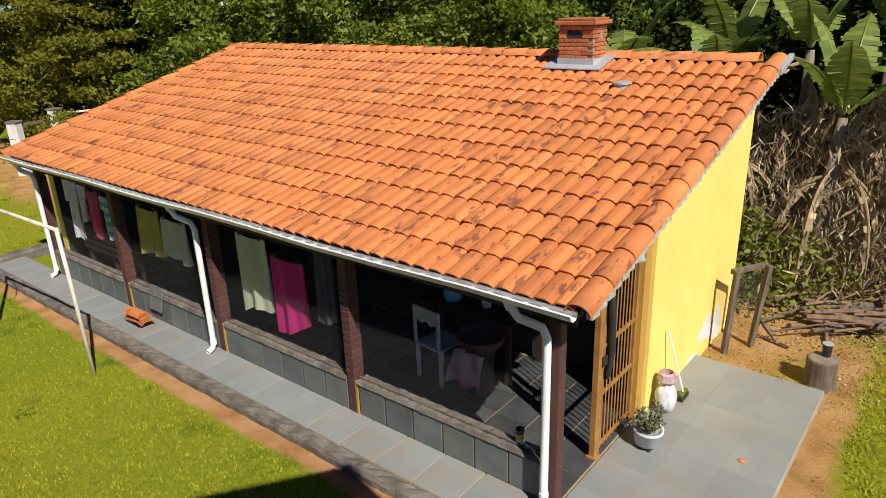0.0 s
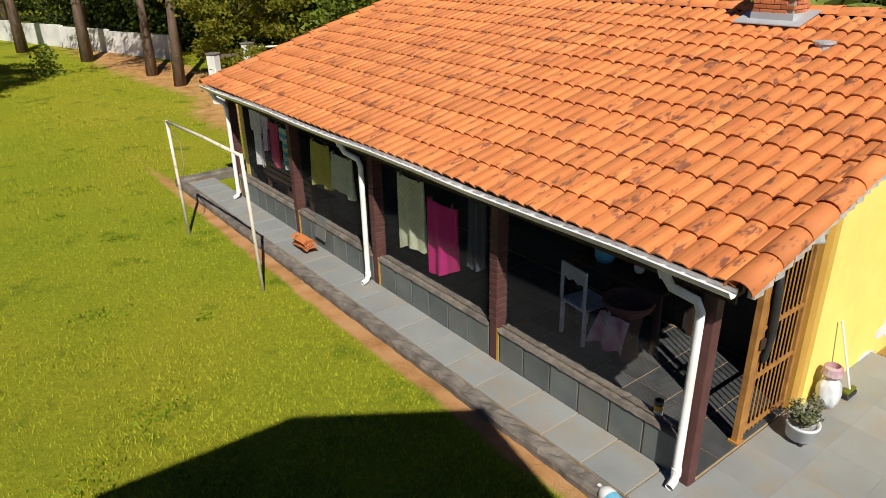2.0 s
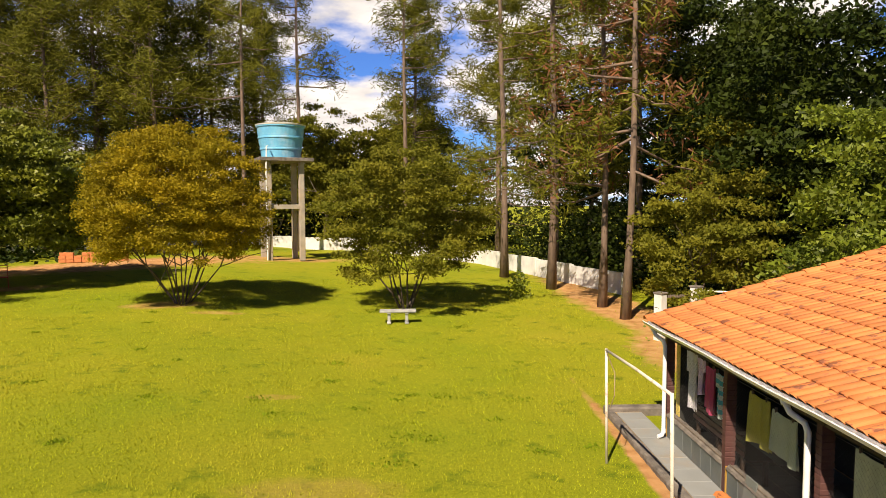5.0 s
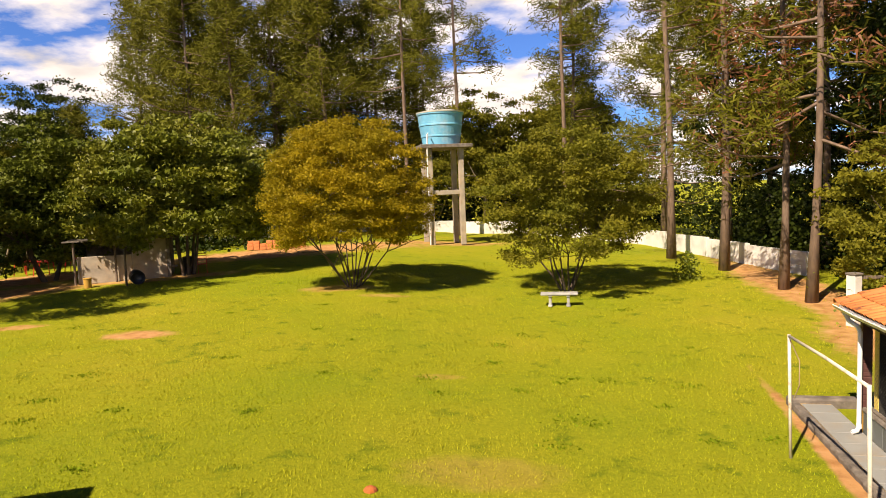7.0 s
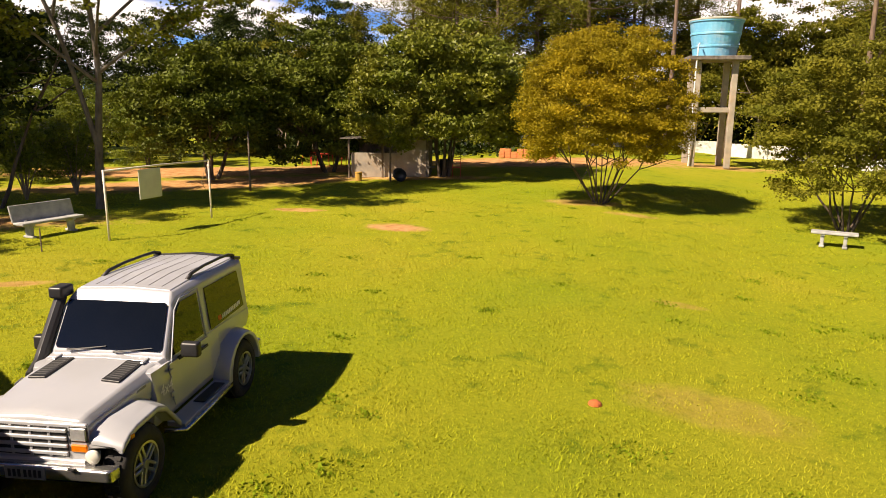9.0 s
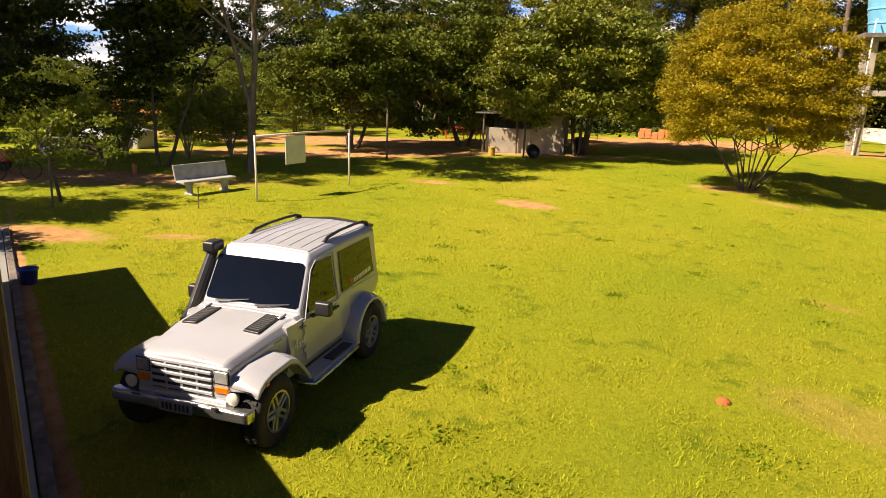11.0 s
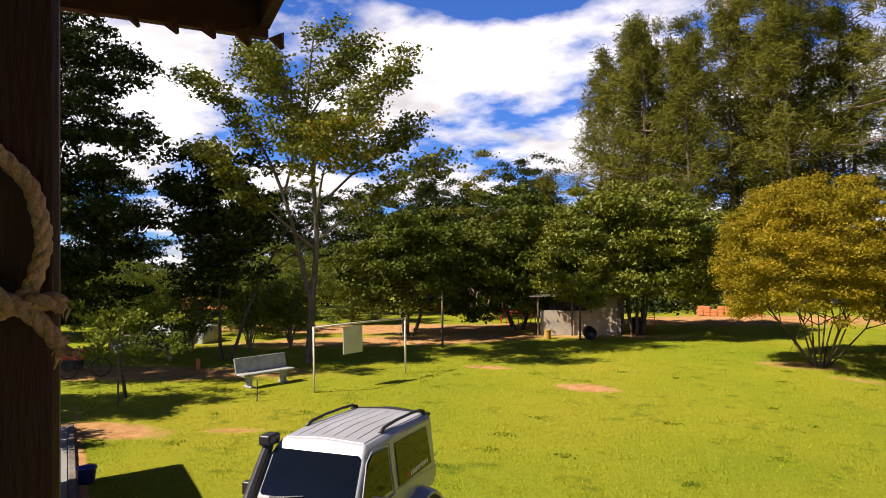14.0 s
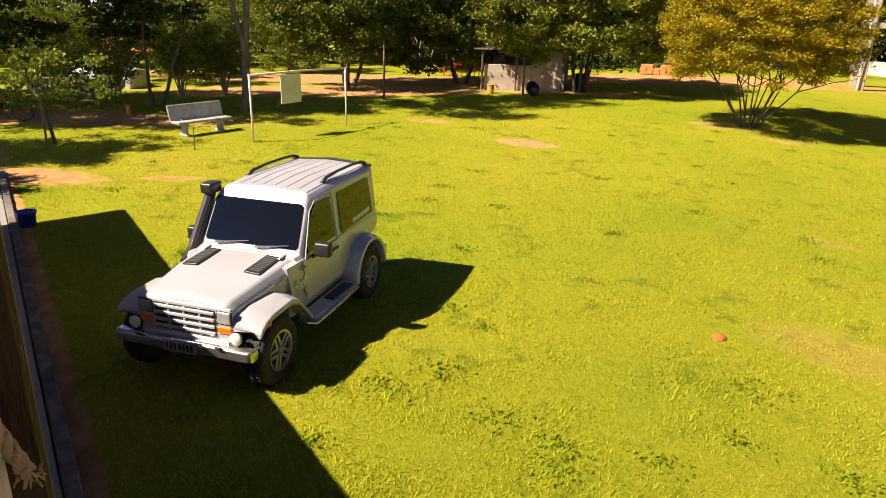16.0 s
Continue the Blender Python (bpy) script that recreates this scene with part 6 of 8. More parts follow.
def build_shed():
    x, y = -14.9, 32.6
    t = thing("shed", "low pale plastered shed with flat roof under trees", "shed", at=pose(x, y, gz(x, y) - 0.05, 0, 0, 18))
    part("front_wall", boxed(-2.2, -1.2, 0, 0.1, -1.05, 1.25, bevel=0.02), M["concrete"], t)
    part("front_wall", boxed(0.104, -1.2, 0, 1.6, -1.05, 1.94, bevel=0.02), M["concrete"], t)
    # side, back and roof use darker concrete to stand for tree shade
    part("side_wall", boxed(1.6, -1.2, 0, 1.75, 1.4, 1.85), M["mortar_rough"], t)
    part("back_wall", boxed(-2.2, 1.25, 0, 1.6, 1.4, 1.9), M["mortar_rough"], t)
    part("roof_sheet", boxed(-2.7, -1.5, 1.95, 1.95, 1.6, 2.0), M["mortar_rough"], t)
    for px in (-2.3, -0.6):
        part("post", tubed([(px, -1.32, 0), (px + 0.02, -1.32, 1.96)], 0.05, 8), M["wood_old"], t)
    part("counter", boxed(-2.0, -1.05, 0.85, 0.6, -0.6, 0.9), M["wood_old"], t)
    b = thing("barrel", "dark metal barrel lying beside the shed", "barrel", at=pose(-13.6, 30.0, gz(-13.6, 30) + 0.32, 90, 0, 30))
    part("drum", lathe(bmesh.new(), [(0.28, -0.42), (0.30, -0.40), (0.29, -0.14), (0.305, -0.12), (0.29, -0.1), (0.29, 0.12), (0.305, 0.14), (0.29, 0.16), (0.30, 0.42), (0.27, 0.42), (0.26, 0.2), (0.02, 0.2)], 22), M["black_plastic"], b, smooth=True)
    y2 = thing("yellow_can", "small yellow bucket in front of the shed", "bucket", at=pose(-15.6, 29.6, gz(-15.6, 29.6)))
    part("can", lathe(bmesh.new(), [(0.15, 0), (0.17, 0.4), (0.185, 0.4), (0.185, 0.43), (0.15, 0.43), (0.13, 0.1)], 18), M["ochre"], y2)
    part("rim", lathe(bmesh.new(), [(0.186, 0.4), (0.19, 0.42), (0.17, 0.435)], 18), M["ochre"], y2)


build_shed()
M["red_plastic"] = mat("red_plastic", (0.60, 0.03, 0.02), (0.48, 0.03, 0.02), 4.0, 0.45)
M["orange_block"] = mat("hollow_clay_block", (0.60, 0.22, 0.08), (0.48, 0.17, 0.06), 5.0, 0.9, bump=0.5)


def build_yard_things():
    # red table sets under the trees
    for k, (x, y, a) in enumerate(((-21.5, 36.5, 10), (-20.2, 37.2, 50), (-22.8, 37.0, 80))):
        t = thing("red_table", "red plastic table standing in the shaded yard", "table", "red tables", pose(x, y, gz(x, y), 0, 0, a))
        part("tabletop", boxed(-0.45, -0.45, 0.70, 0.45, 0.45, 0.74, bevel=0.012), M["red_plastic"], t)
        for sx in (-1, 1):
            for sy in (-1, 1):
                part("leg", tubed([(sx * 0.33, sy * 0.33, 0.7), (sx * 0.4, sy * 0.4, 0)], 0.025, 6), M["red_plastic"], t)
    # a stack of hollow blocks on the clay
    t = thing("block_stack", "stack of orange hollow clay blocks on the ground", "bricks", at=pose(-10.5, 43.0, gz(-10.5, 43)))
    bme = mesh_of("hollow_block", boxed(0, 0, 0, 0.38, 0.19, 0.19, bevel=0.012), M["orange_block"])
    rr = random.Random(6)
    for i in range(9):
        for jj in range(2):
            for k in range(3):
                if k == 2 and rr.random() < 0.5:
                    continue
                piece("block", bme, t, pose(-1.9 + i * 0.41, jj * 0.21, k * 0.195, 0, 0, rr.uniform(-4, 4)))
    # a folding chair, a bin and posts near the shed
    c = thing("red_chair_frame", "red metal folding chair beside the tree", "chair", at=pose(-11.6, 32.6, gz(-11.6, 32.6), 0, 0, 20))
    for sx in (-0.2, 0.2):
        part("leg", tubed([(sx, -0.25, 0), (sx, 0.2, 0.95)], 0.014, 6), M["red_plastic"], c)
        part("leg", tubed([(sx, 0.25, 0), (sx, -0.15, 0.5)], 0.014, 6), M["red_plastic"], c)
    part("seat", boxed(-0.21, -0.2, 0.44, 0.21, 0.16, 0.465), M["red_plastic"], c)
    for z in (0.7, 0.82, 0.92):
        part("back_slat", boxed(-0.2, 0.07 + (z - 0.7) * 0.5, z, 0.2, 0.09 + (z - 0.7) * 0.5, z + 0.03), M["red_plastic"], c)
    b = thing("bin", "dark round bin standing by the bench", "bin", at=pose(-12.4, 33.0, gz(-12.4, 33.0)))
    part("drum", lathe(bmesh.new(), [(0.24, 0), (0.27, 0.75), (0.285, 0.75), (0.285, 0.79), (0.2, 0.82)], 20), M["black_plastic"], b)
    part("base_ring", lathe(bmesh.new(), [(0.26, 0.0), (0.26, 0.04)], 20), M["rubber"], b)
    for x, y, hh in ((-18.4, 24.8, 2.6), (-13.9, 29.6, 2.4), (-24.5, 40, 2.5), (-22.4, 41, 2.6), (-26.5, 39, 2.4)):
        p = thing("pole", "thin wooden pole standing in the yard", "pole", "wooden poles", pose(x, y, gz(x, y)))
        part("shaft", tubed([(0, 0, -0.1), (0.02, 0, hh / 2), (0, 0.03, hh)], [0.05, 0.045, 0.04], 7), M["wood_old"], p, smooth=True)
    s = thing("stake", "short thin stake in the grass by the bench", "stake", at=pose(-16.0, 12.6, gz(-16, 12.6)))
    part("shaft", tubed([(0, 0, -0.05), (0.01, 0, 0.62)], 0.018, 6), M["wood_old"], s)
    # gate posts with rails past the house's far corner
    for x, y, hh in ((11.3, 18.6, 1.42), (12.46, 18.49, 1.60)):
        p = thing("gatepost", "whitewashed concrete gatepost with stains", "gatepost", "gateposts", pose(x, y, gz(x, y), 0, 0, 20))
        part("shaft", boxed(-0.14, -0.14, -0.1, 0.14, 0.14, hh, bevel=0.015), M["whitewash"], p)
        part("capstone", boxed(-0.16, -0.16, hh + 0.002, 0.16, 0.16, hh + 0.06, bevel=0.012), M["mortar_rough"], p)
    g = thing("rail_gate", "white pipe rail fence between the gateposts", "fence", at=pose(12.46, 18.49, gz(12.46, 18.49), 0, 0, -35))
    for z in (0.6, 1.05, 1.5):
        part("rail", tubed([(0.15, 0, z), (3.2, -0.1, z + 0.02)], 0.03, 8), M["white"], g)
    for px in (1.6, 3.2):
        part("upright", tubed([(px, -0.05, -0.05), (px, -0.05, 1.55)], 0.03, 8), M["white"], g)
    g = thing("rail_gate", "pale timber bars between the gateposts", "fence", at=pose(11.3, 18.6, gz(11.3, 18.6), 0, 0, -5))
    for z in (0.5, 0.9, 1.3):
        part("rail", boxed(0.16, -0.02, z, 1.0, 0.02, z + 0.09, bevel=0.006), M["wood_old"], g)


build_yard_things()


# ---- on the veranda ----
def cloth_mat(name, a, b=None, bands=None):
    m = mat(name, a, b or tuple(c * 0.8 for c in a), 5.0, 0.9, bump=0.3, bump_scale=120, translucent=0.15)
    if bands:
        nt = m.node_tree
        N, L = nt.nodes.new, nt.links.new
        p = nt.nodes["Principled BSDF"]
        tc, w, r, mx = N("ShaderNodeTexCoord"), N("ShaderNodeTexWave"), N("ShaderNodeValToRGB"), N("ShaderNodeMix")
        w.bands_direction = "Z"
        w.inputs["Scale"].default_value, w.inputs["Distortion"].default_value = bands[1], 0.3
        r.color_ramp.elements[0].position, r.color_ramp.elements[1].position = 0.45, 0.5
        mx.data_type = "RGBA"
        old = p.inputs["Base Color"].links[0].from_socket
        L(tc.outputs["Object"], w.inputs["Vector"])
        L(w.outputs["Fac"], r.inputs[0])
        L(r.outputs[0], mx.inputs["Factor"])
        L(old, mx.inputs["A"])
        mx.inputs["B"].default_value = (*bands[0], 1)
        L(mx.outputs["Result"], p.inputs["Base Color"])
    return m


def hang(name, label, x0, x1, z0, z1, material, seed, y=-0.13, taper=0.0, sleeves=False, hem=0.0):
    """A cloth pegged over the line, with soft folds; its lower edge hangs unevenly."""
    rr = random.Random(seed)
    t = thing(name, label, "laundry", "washing on the veranda line", HOUSE @ pose((x0 + x1) / 2, y, z1))
    w, hgt = abs(x1 - x0), z1 - z0
    bm = bmesh.new()
    nx, nz = 18, 16
    ph = [rr.uniform(0, 6.28) for _ in range(4)]
    rows = []
    for layer in (0, 1):
        grid = []
        for j in range(nz + 1):
            f = j / nz
            line = []
            for i in range(nx + 1):
                s = i / nx - 0.5
                ww = w * (1 + taper * f)
                fold = 0.022 * f ** 0.5 * (math.sin(9 * s + ph[0]) + 0.6 * math.sin(17 * s + ph[1] + f))
                sag = 0.03 * (1 - (2 * s) ** 2) * (1 - f)
                z = -hgt * f * (1 + 0.05 * math.sin(4 * s + ph[2])) - sag - hem * s * f
                if sleeves and f < 0.35 and abs(s) > 0.33:
                    z -= 0.05 * (abs(s) - 0.33) * 10 * 0.4
                line.append(bm.verts.new((s * ww, fold + (0.006 if layer else -0.006) + (0.012 if layer else -0.012) * f, z)))
            grid.append(line)
        rows.append(grid)
    for g in rows:
        for j in range(nz):
            for i in range(nx):
                if sleeves and 0.35 < (j + 0.5) / nz and abs((i + 0.5) / nx - 0.5) > 0.36:
                    continue
                bm.faces.new((g[j][i], g[j][i + 1], g[j + 1][i + 1], g[j + 1][i]))
    bmesh.ops.delete(bm, geom=[v for v in bm.verts if not v.link_faces], context="VERTS")
    part("cloth", bm, material, t, smooth=True)
    for s in (-0.35, 0.35):
        part("peg", boxed(s * w - 0.008, -0.012, -0.03, s * w + 0.008, 0.022, 0.035, bevel=0.003), M["wood_old"], t)


hang("shirt", "white T-shirt with a dark printed patch on the line", 8.45, 8.9, 0.80, 1.80, cloth_mat("white_cotton", (0.72, 0.70, 0.74)), 1, sleeves=True)
hang("shirt", "lilac patterned blouse drying on the line", 8.15, 8.44, 1.18, 1.78, cloth_mat("lilac_cloth", (0.55, 0.38, 0.60), (0.72, 0.58, 0.72)), 2, sleeves=True)
hang("shirt", "dark pink top drying on the line", 7.78, 8.13, 1.0, 1.72, cloth_mat("dark_pink_cloth", (0.52, 0.06, 0.16)), 3)
hang("shirt", "turquoise shirt with pale stripes on the line", 7.35, 7.75, 1.05, 1.70, cloth_mat("turquoise_cloth", (0.05, 0.38, 0.50), None, ((0.45, 0.52, 0.50), 2.2)), 4, sleeves=True)
hang("towel", "olive yellow towel hanging on the line", 6.12, 6.66, 1.02, 1.70, cloth_mat("olive_towel", (0.45, 0.42, 0.09)), 5)
hang("towel", "pale grey-green towel hanging folded on the line", 5.48, 6.05, 1.08, 1.64, cloth_mat("pale_towel", (0.52, 0.58, 0.47)), 6, taper=0.12)
hang("towel", "cream checked towel hanging on the line", 3.84, 4.38, 0.78, 1.74, cloth_mat("cream_towel", (0.60, 0.64, 0.46)), 7, hem=0.15)
hang("towel", "bright magenta towel hanging on the line", 3.2, 3.76, 0.70, 1.58, cloth_mat("magenta_towel", (0.55, 0.015, 0.20), (0.48, 0.012, 0.17)), 8, hem=0.15)
hang("curtain", "dark blue-grey cloth hanging in the shade", 2.72, 3.0, 0.98, 1.78, cloth_mat("slate_cloth", (0.06, 0.07, 0.10)), 9)

# printed patch and checks lie on their cloths as part of the washing line's things
line = thing("clothes_line", "thin line strung along the veranda for washing", "clothes line", at=HOUSE)
part("cord", tubed([(0.1, -0.13, 1.82), (3.5, -0.13, 1.76), (5, -0.13, 1.73), (7, -0.13, 1.74), (9.4, -0.13, 1.83)], 0.004, 5), M["steel_wire"], line)


def build_netting():
    """Diamond wire netting from parapet to beam, in front of the veranda."""
    t = thing("wire_netting", "diamond wire netting across the veranda front", "wire netting", at=HOUSE)
    post_x = [0.05, 2.42, 4.78, 7.1, 9.5]
    for a, b in zip(post_x, post_x[1:]):
        x0, x1, z0, z1 = a + 0.09, b - 0.09, 0.52, 1.72
        bm = bmesh.new()
        step = 0.07
        n = int((x1 - x0 + z1 - z0) / step)
        for s in (1, -1):
            for k in range(n):
                c = k * step
                # a wire that rises to the left or right, cut at the panel's edges
                pa, pb = max(0.0, c - (z1 - z0)), min(c, x1 - x0)
                if pb - pa < 0.02:
                    continue
                za, zb = c - pa, c - pb
                if s > 0:
                    p, q = (x0 + pa, z0 + za), (x0 + pb, z0 + zb)
                else:
                    p, q = (x1 - pa, z0 + za), (x1 - pb, z0 + zb)
                tube(bm, [(p[0], -0.045 + 0.003 * s, p[1]), (q[0], -0.045 + 0.003 * s, q[1])], 0.0007, 3, cap=False)
        tagged(part("netting_panel", bm, M["steel_wire"], t), kind="stuff")
        part("edge_wire", tubed([(x0, -0.03, 0.535), ((x0 + x1) / 2, -0.03, 0.53), (x1, -0.03, 0.535)], 0.010, 6), M["wood_old"], t)


build_netting()
M["chair_white"] = mat("white_painted_wood", (0.62, 0.64, 0.66), (0.5, 0.52, 0.54), 5.0, 0.5, stain=(0.3, 0.3, 0.3), stain_scale=4)
M["cloth_print"] = cloth_mat("flowered_cloth", (0.62, 0.55, 0.55), (0.42, 0.14, 0.20))
M["gold_tin"] = mat("yellow_tin", (0.52, 0.33, 0.03), (0.40, 0.25, 0.02), 8.0, 0.35, metal=0.3)


def build_veranda_things():
    c = thing("chair", "white wooden chair with carved back on the veranda", "chair", at=HOUSE @ pose(2.1, -1.1, 0.117, 0, 0, 172))
    part("seat", boxed(-0.21, -0.21, 0.43, 0.21, 0.21, 0.46, bevel=0.01), M["chair_white"], c)
    for sx in (-1, 1):
        part("leg", boxed(sx * 0.19 - 0.02, -0.20, 0, sx * 0.19 + 0.02, -0.16, 0.43, bevel=0.004), M["chair_white"], c)
        part("leg", boxed(sx * 0.19 - 0.02, 0.17, 0, sx * 0.19 + 0.02, 0.21, 0.43, bevel=0.004), M["chair_white"], c)
        part("back_post", boxed(sx * 0.19 - 0.02, -0.22, 0.46, sx * 0.19 + 0.02, -0.19, 0.92, bevel=0.004), M["chair_white"], c)
    bm = bmesh.new()
    prof = [(-0.19, 0.92), (0.19, 0.92), (0.19, 0.74), (0.14, 0.76), (0.08, 0.73), (0.0, 0.77), (-0.08, 0.73), (-0.14, 0.76), (-0.19, 0.74)]
    A, B = [bm.verts.new((x, -0.215, z)) for x, z in prof], [bm.verts.new((x, -0.195, z)) for x, z in prof]
    bm.faces.new(A)
    bm.faces.new(B[::-1])
    for k in range(len(prof)):
        bm.faces.new((A[k], B[k], B[(k + 1) % len(prof)], A[(k + 1) % len(prof)]))
    bmesh.ops.recalc_face_normals(bm, faces=bm.faces)
    part("back_panel", bm, M["chair_white"], c)
    t = thing("table", "dark wooden veranda table covered with odds and ends", "table", at=HOUSE @ pose(2.05, -1.7, 0.117))
    part("tabletop", boxed(-0.75, -0.38, 0.72, 0.55, 0.38, 0.76, bevel=0.008), M["wood_dark"], t)
    for sx in (-0.7, 0.5):
        for sy in (-0.33, 0.33):
            part("leg", boxed(sx - 0.03, sy - 0.03, 0, sx + 0.03, sy + 0.03, 0.72), M["wood_dark"], t)
    b = thing("basket", "round brown basket draped with a flowered cloth", "basket", at=HOUSE @ pose(1.55, -1.12, 0.117))
    part("stool", lathe(bmesh.new(), [(0.16, 0), (0.14, 0.25), (0.17, 0.50), (0.17, 0.53)], 16), M["wood_dark"], b)
    part("bowl", lathe(bmesh.new(), [(0.17, 0.53), (0.25, 0.60), (0.28, 0.66), (0.27, 0.69), (0.22, 0.64), (0.05, 0.60)], 22), M["post_red"], b)
    bm = bmesh.new()
    for j in range(9):
        for i in range(12):
            bm.verts.new((-0.2 + 0.4 * i / 11 * (1 + 0.02 * j), 0.22 + 0.03 * math.sin(i * 1.1 + j * 0.3) + 0.01 * j, 0.56 - 0.046 * j + 0.02 * math.sin(i)))
    bm.verts.ensure_lookup_table()
    for j in range(8):
        for i in range(11):
            k = j * 12 + i
            bm.faces.new((bm.verts[k], bm.verts[k + 1], bm.verts[k + 13], bm.verts[k + 12]))
    part("cloth", bm, M["cloth_print"], b, "white cloth with small red flowers", smooth=True)
    for nm, lb, x, y, r, hh, mt in (("helmet", "pale blue round container on the table", 2.25, -1.55, 0.12, 0.2, M["tank_blue"]), ("jar", "white jar with red lid on the table", 1.8, -1.6, 0.06, 0.16, M["white"])):
        o = thing(nm, lb, "container", at=HOUSE @ pose(x, y, 0.878))
        part("body", lathe(bmesh.new(), [(r * 0.8, 0), (r, hh * 0.3), (r * 0.95, hh * 0.7), (r * 0.5, hh)], 16), mt, o, smooth=True)
        part("lid", lathe(bmesh.new(), [(r * 0.52, hh), (r * 0.52, hh + 0.025)], 14), M["red_plastic"] if nm == "jar" else mt, o)
    o = thing("tin_can", "tall black and yellow tin on the parapet sill", "tin", at=HOUSE @ pose(0.38, -0.075, 0.516))
    part("can_body", lathe(bmesh.new(), [(0.038, 0), (0.04, 0.005), (0.04, 0.055)], 18), M["white"], o)
    part("label_band", lathe(bmesh.new(), [(0.0405, 0.056), (0.0405, 0.105)], 18), M["gold_tin"], o)
    part("can_top", lathe(bmesh.new(), [(0.04, 0.106), (0.04, 0.15), (0.034, 0.15), (0.034, 0.12)], 18), M["black_plastic"], o)
    # brown slatted bench inside
    n = thing("wooden_bench", "brown slatted bench behind the parapet", "bench", at=HOUSE @ pose(8.2, -0.45, 0.117))
    for z in (0.48, 0.58, 0.68):
        part("back_slat", boxed(-1.1, 0.16, z, 0.75, 0.18, z + 0.075, bevel=0.004), M["wood_dark"] if z > 0.6 else M["post_red"], n)
    part("seat", boxed(-1.1, -0.25, 0.40, 0.75, 0.14, 0.43), M["wood_dark"], n)
    for x in (-1.0, -0.2, 0.62):
        part("leg", boxed(x, 0.1, 0, x + 0.06, 0.157, 0.75), M["wood_dark"], n)
        part("leg", boxed(x, -0.24, 0, x + 0.06, -0.18, 0.4), M["wood_dark"], n)
    # stack of roof tiles on the front walk
    st = thing("tile_stack", "small stack of spare orange roof tiles", "roof tiles", at=HOUSE @ pose(6.42, 0.02, 0.1))
    me = bpy.data.meshes["roof_tile"]
    for k in range(6):
        piece("tile", me, st, pose(-0.2 + 0.01 * (k % 2), 0.12 + 0.02 * (k % 3), 0.02 + k * 0.026, 0, 0, 85 + 4 * (k % 2)))
    s2 = thing("slate_offcut", "spare slate tile leaning against the parapet", "slate tile", at=HOUSE @ pose(6.3, 0.05, 0.26))
    part("tile", boxed(-0.15, -0.008, 0, 0.15, 0.008, 0.36, bevel=0.003, m=pose(0, 0, 0, 10, 0, 0)), M["slate"], s2)
    # plant pot with feet, bag and broom on the terrace
    p = thing("potted_plant", "grey-green bushy plant in a white pot", "potted plant", at=HOUSE @ pose(-0.34, -1.24, 0.103))
    part("pot", lathe(bmesh.new(), [(0.09, 0.035), (0.125, 0.05), (0.135, 0.17), (0.145, 0.175), (0.145, 0.20), (0.125, 0.20), (0.115, 0.17), (0.02, 0.165)], 26), M["chair_white"], p, smooth=True)
    for k in range(3):
        a = k * 2.09
        part("foot", lathe(bmesh.new(), [(0.02, 0), (0.025, 0.02), (0.02, 0.04)], 10, (0.09 * math.cos(a), 0.09 * math.sin(a), 0)), M["black_plastic"], p)
    rng = np.random.default_rng(31)
    bm = bmesh.new()
    pts = []
    for k in range(46):
        a, tl = rng.random() * 6.28, rng.uniform(0.1, 0.75)
        ln = rng.uniform(0.14, 0.30)
        d = np.array([math.cos(a) * tl, math.sin(a) * tl, 1]) / math.hypot(1, tl)
        q = np.array([0.04 * math.cos(a), 0.04 * math.sin(a), 0.16])
        tube(bm, [Vector(q), Vector(q + d * ln * 0.6), Vector(q + d * ln + np.array([0, 0, -0.02]))], [0.004, 0.003, 0.001], 4)
        for s in np.linspace(0.25, 1, 16):
            pts.append(q + d * ln * s + rng.normal(size=3) * 0.010)
    part("stems", bm, M["wood_old"], p)
    M["leaf_grey"] = mat("grey_green_leaf", (0.20, 0.22, 0.11), (0.12, 0.14, 0.06), 9.0, 0.7, island=0.35, translucent=0.2)
    o = new("foliage", leaves("foliage", np.array(pts), 0.034, rng, M["leaf_grey"], droop=-0.2, slim=0.25))
    o.parent = p
    g = thing("plastic_bag", "pale half-full plastic sack by the wall", "bag", at=HOUSE @ pose(-0.24, -1.92, 0.103))
    bm = bmesh.new()
    bmesh.ops.create_icosphere(bm, subdivisions=4, radius=0.13)
    for v in bm.verts:
        n3 = noise.noise(v.co * 14) * 0.018 + noise.noise(v.co * 35) * 0.008
        f = 1 - 0.25 * max(0, v.co.z / 0.13)
        v.co = Vector((v.co.x * f * 0.85, v.co.y * f, max(v.co.z * 1.55, -0.17) + 0.17)) + v.normal * n3
    part("sack", bm, M["chair_white"], g, smooth=True)
    part("lining", lathe(bmesh.new(), [(0.07, 0.33), (0.10, 0.37), (0.085, 0.44), (0.06, 0.46), (0.05, 0.36)], 13), M["cloth_print"], g)
    w = thing("broom", "broom with white handle leaning on the yellow wall", "broom", at=HOUSE @ pose(-0.3, -2.25, 0.103))
    part("handle", tubed([(-0.02, 0, 0.05), (0.16, 0.12, 0.82)], 0.011, 8), M["pvc"], w)
    part("head", boxed(-0.04, -0.09, 0.05, 0.01, 0.09, 0.085, bevel=0.006), M["leaf_light"], w)
    part("bristles", boxed(-0.05, -0.10, 0.0, 0.02, 0.10, 0.05, bevel=0.008), M["black_plastic"], w)
    # water jug lying by the kerb
    jg = thing("jug", "white plastic jug with blue label lying in the soil", "jug", at=pose(4.08, 1.78, 0.085, 0, 90, 62))
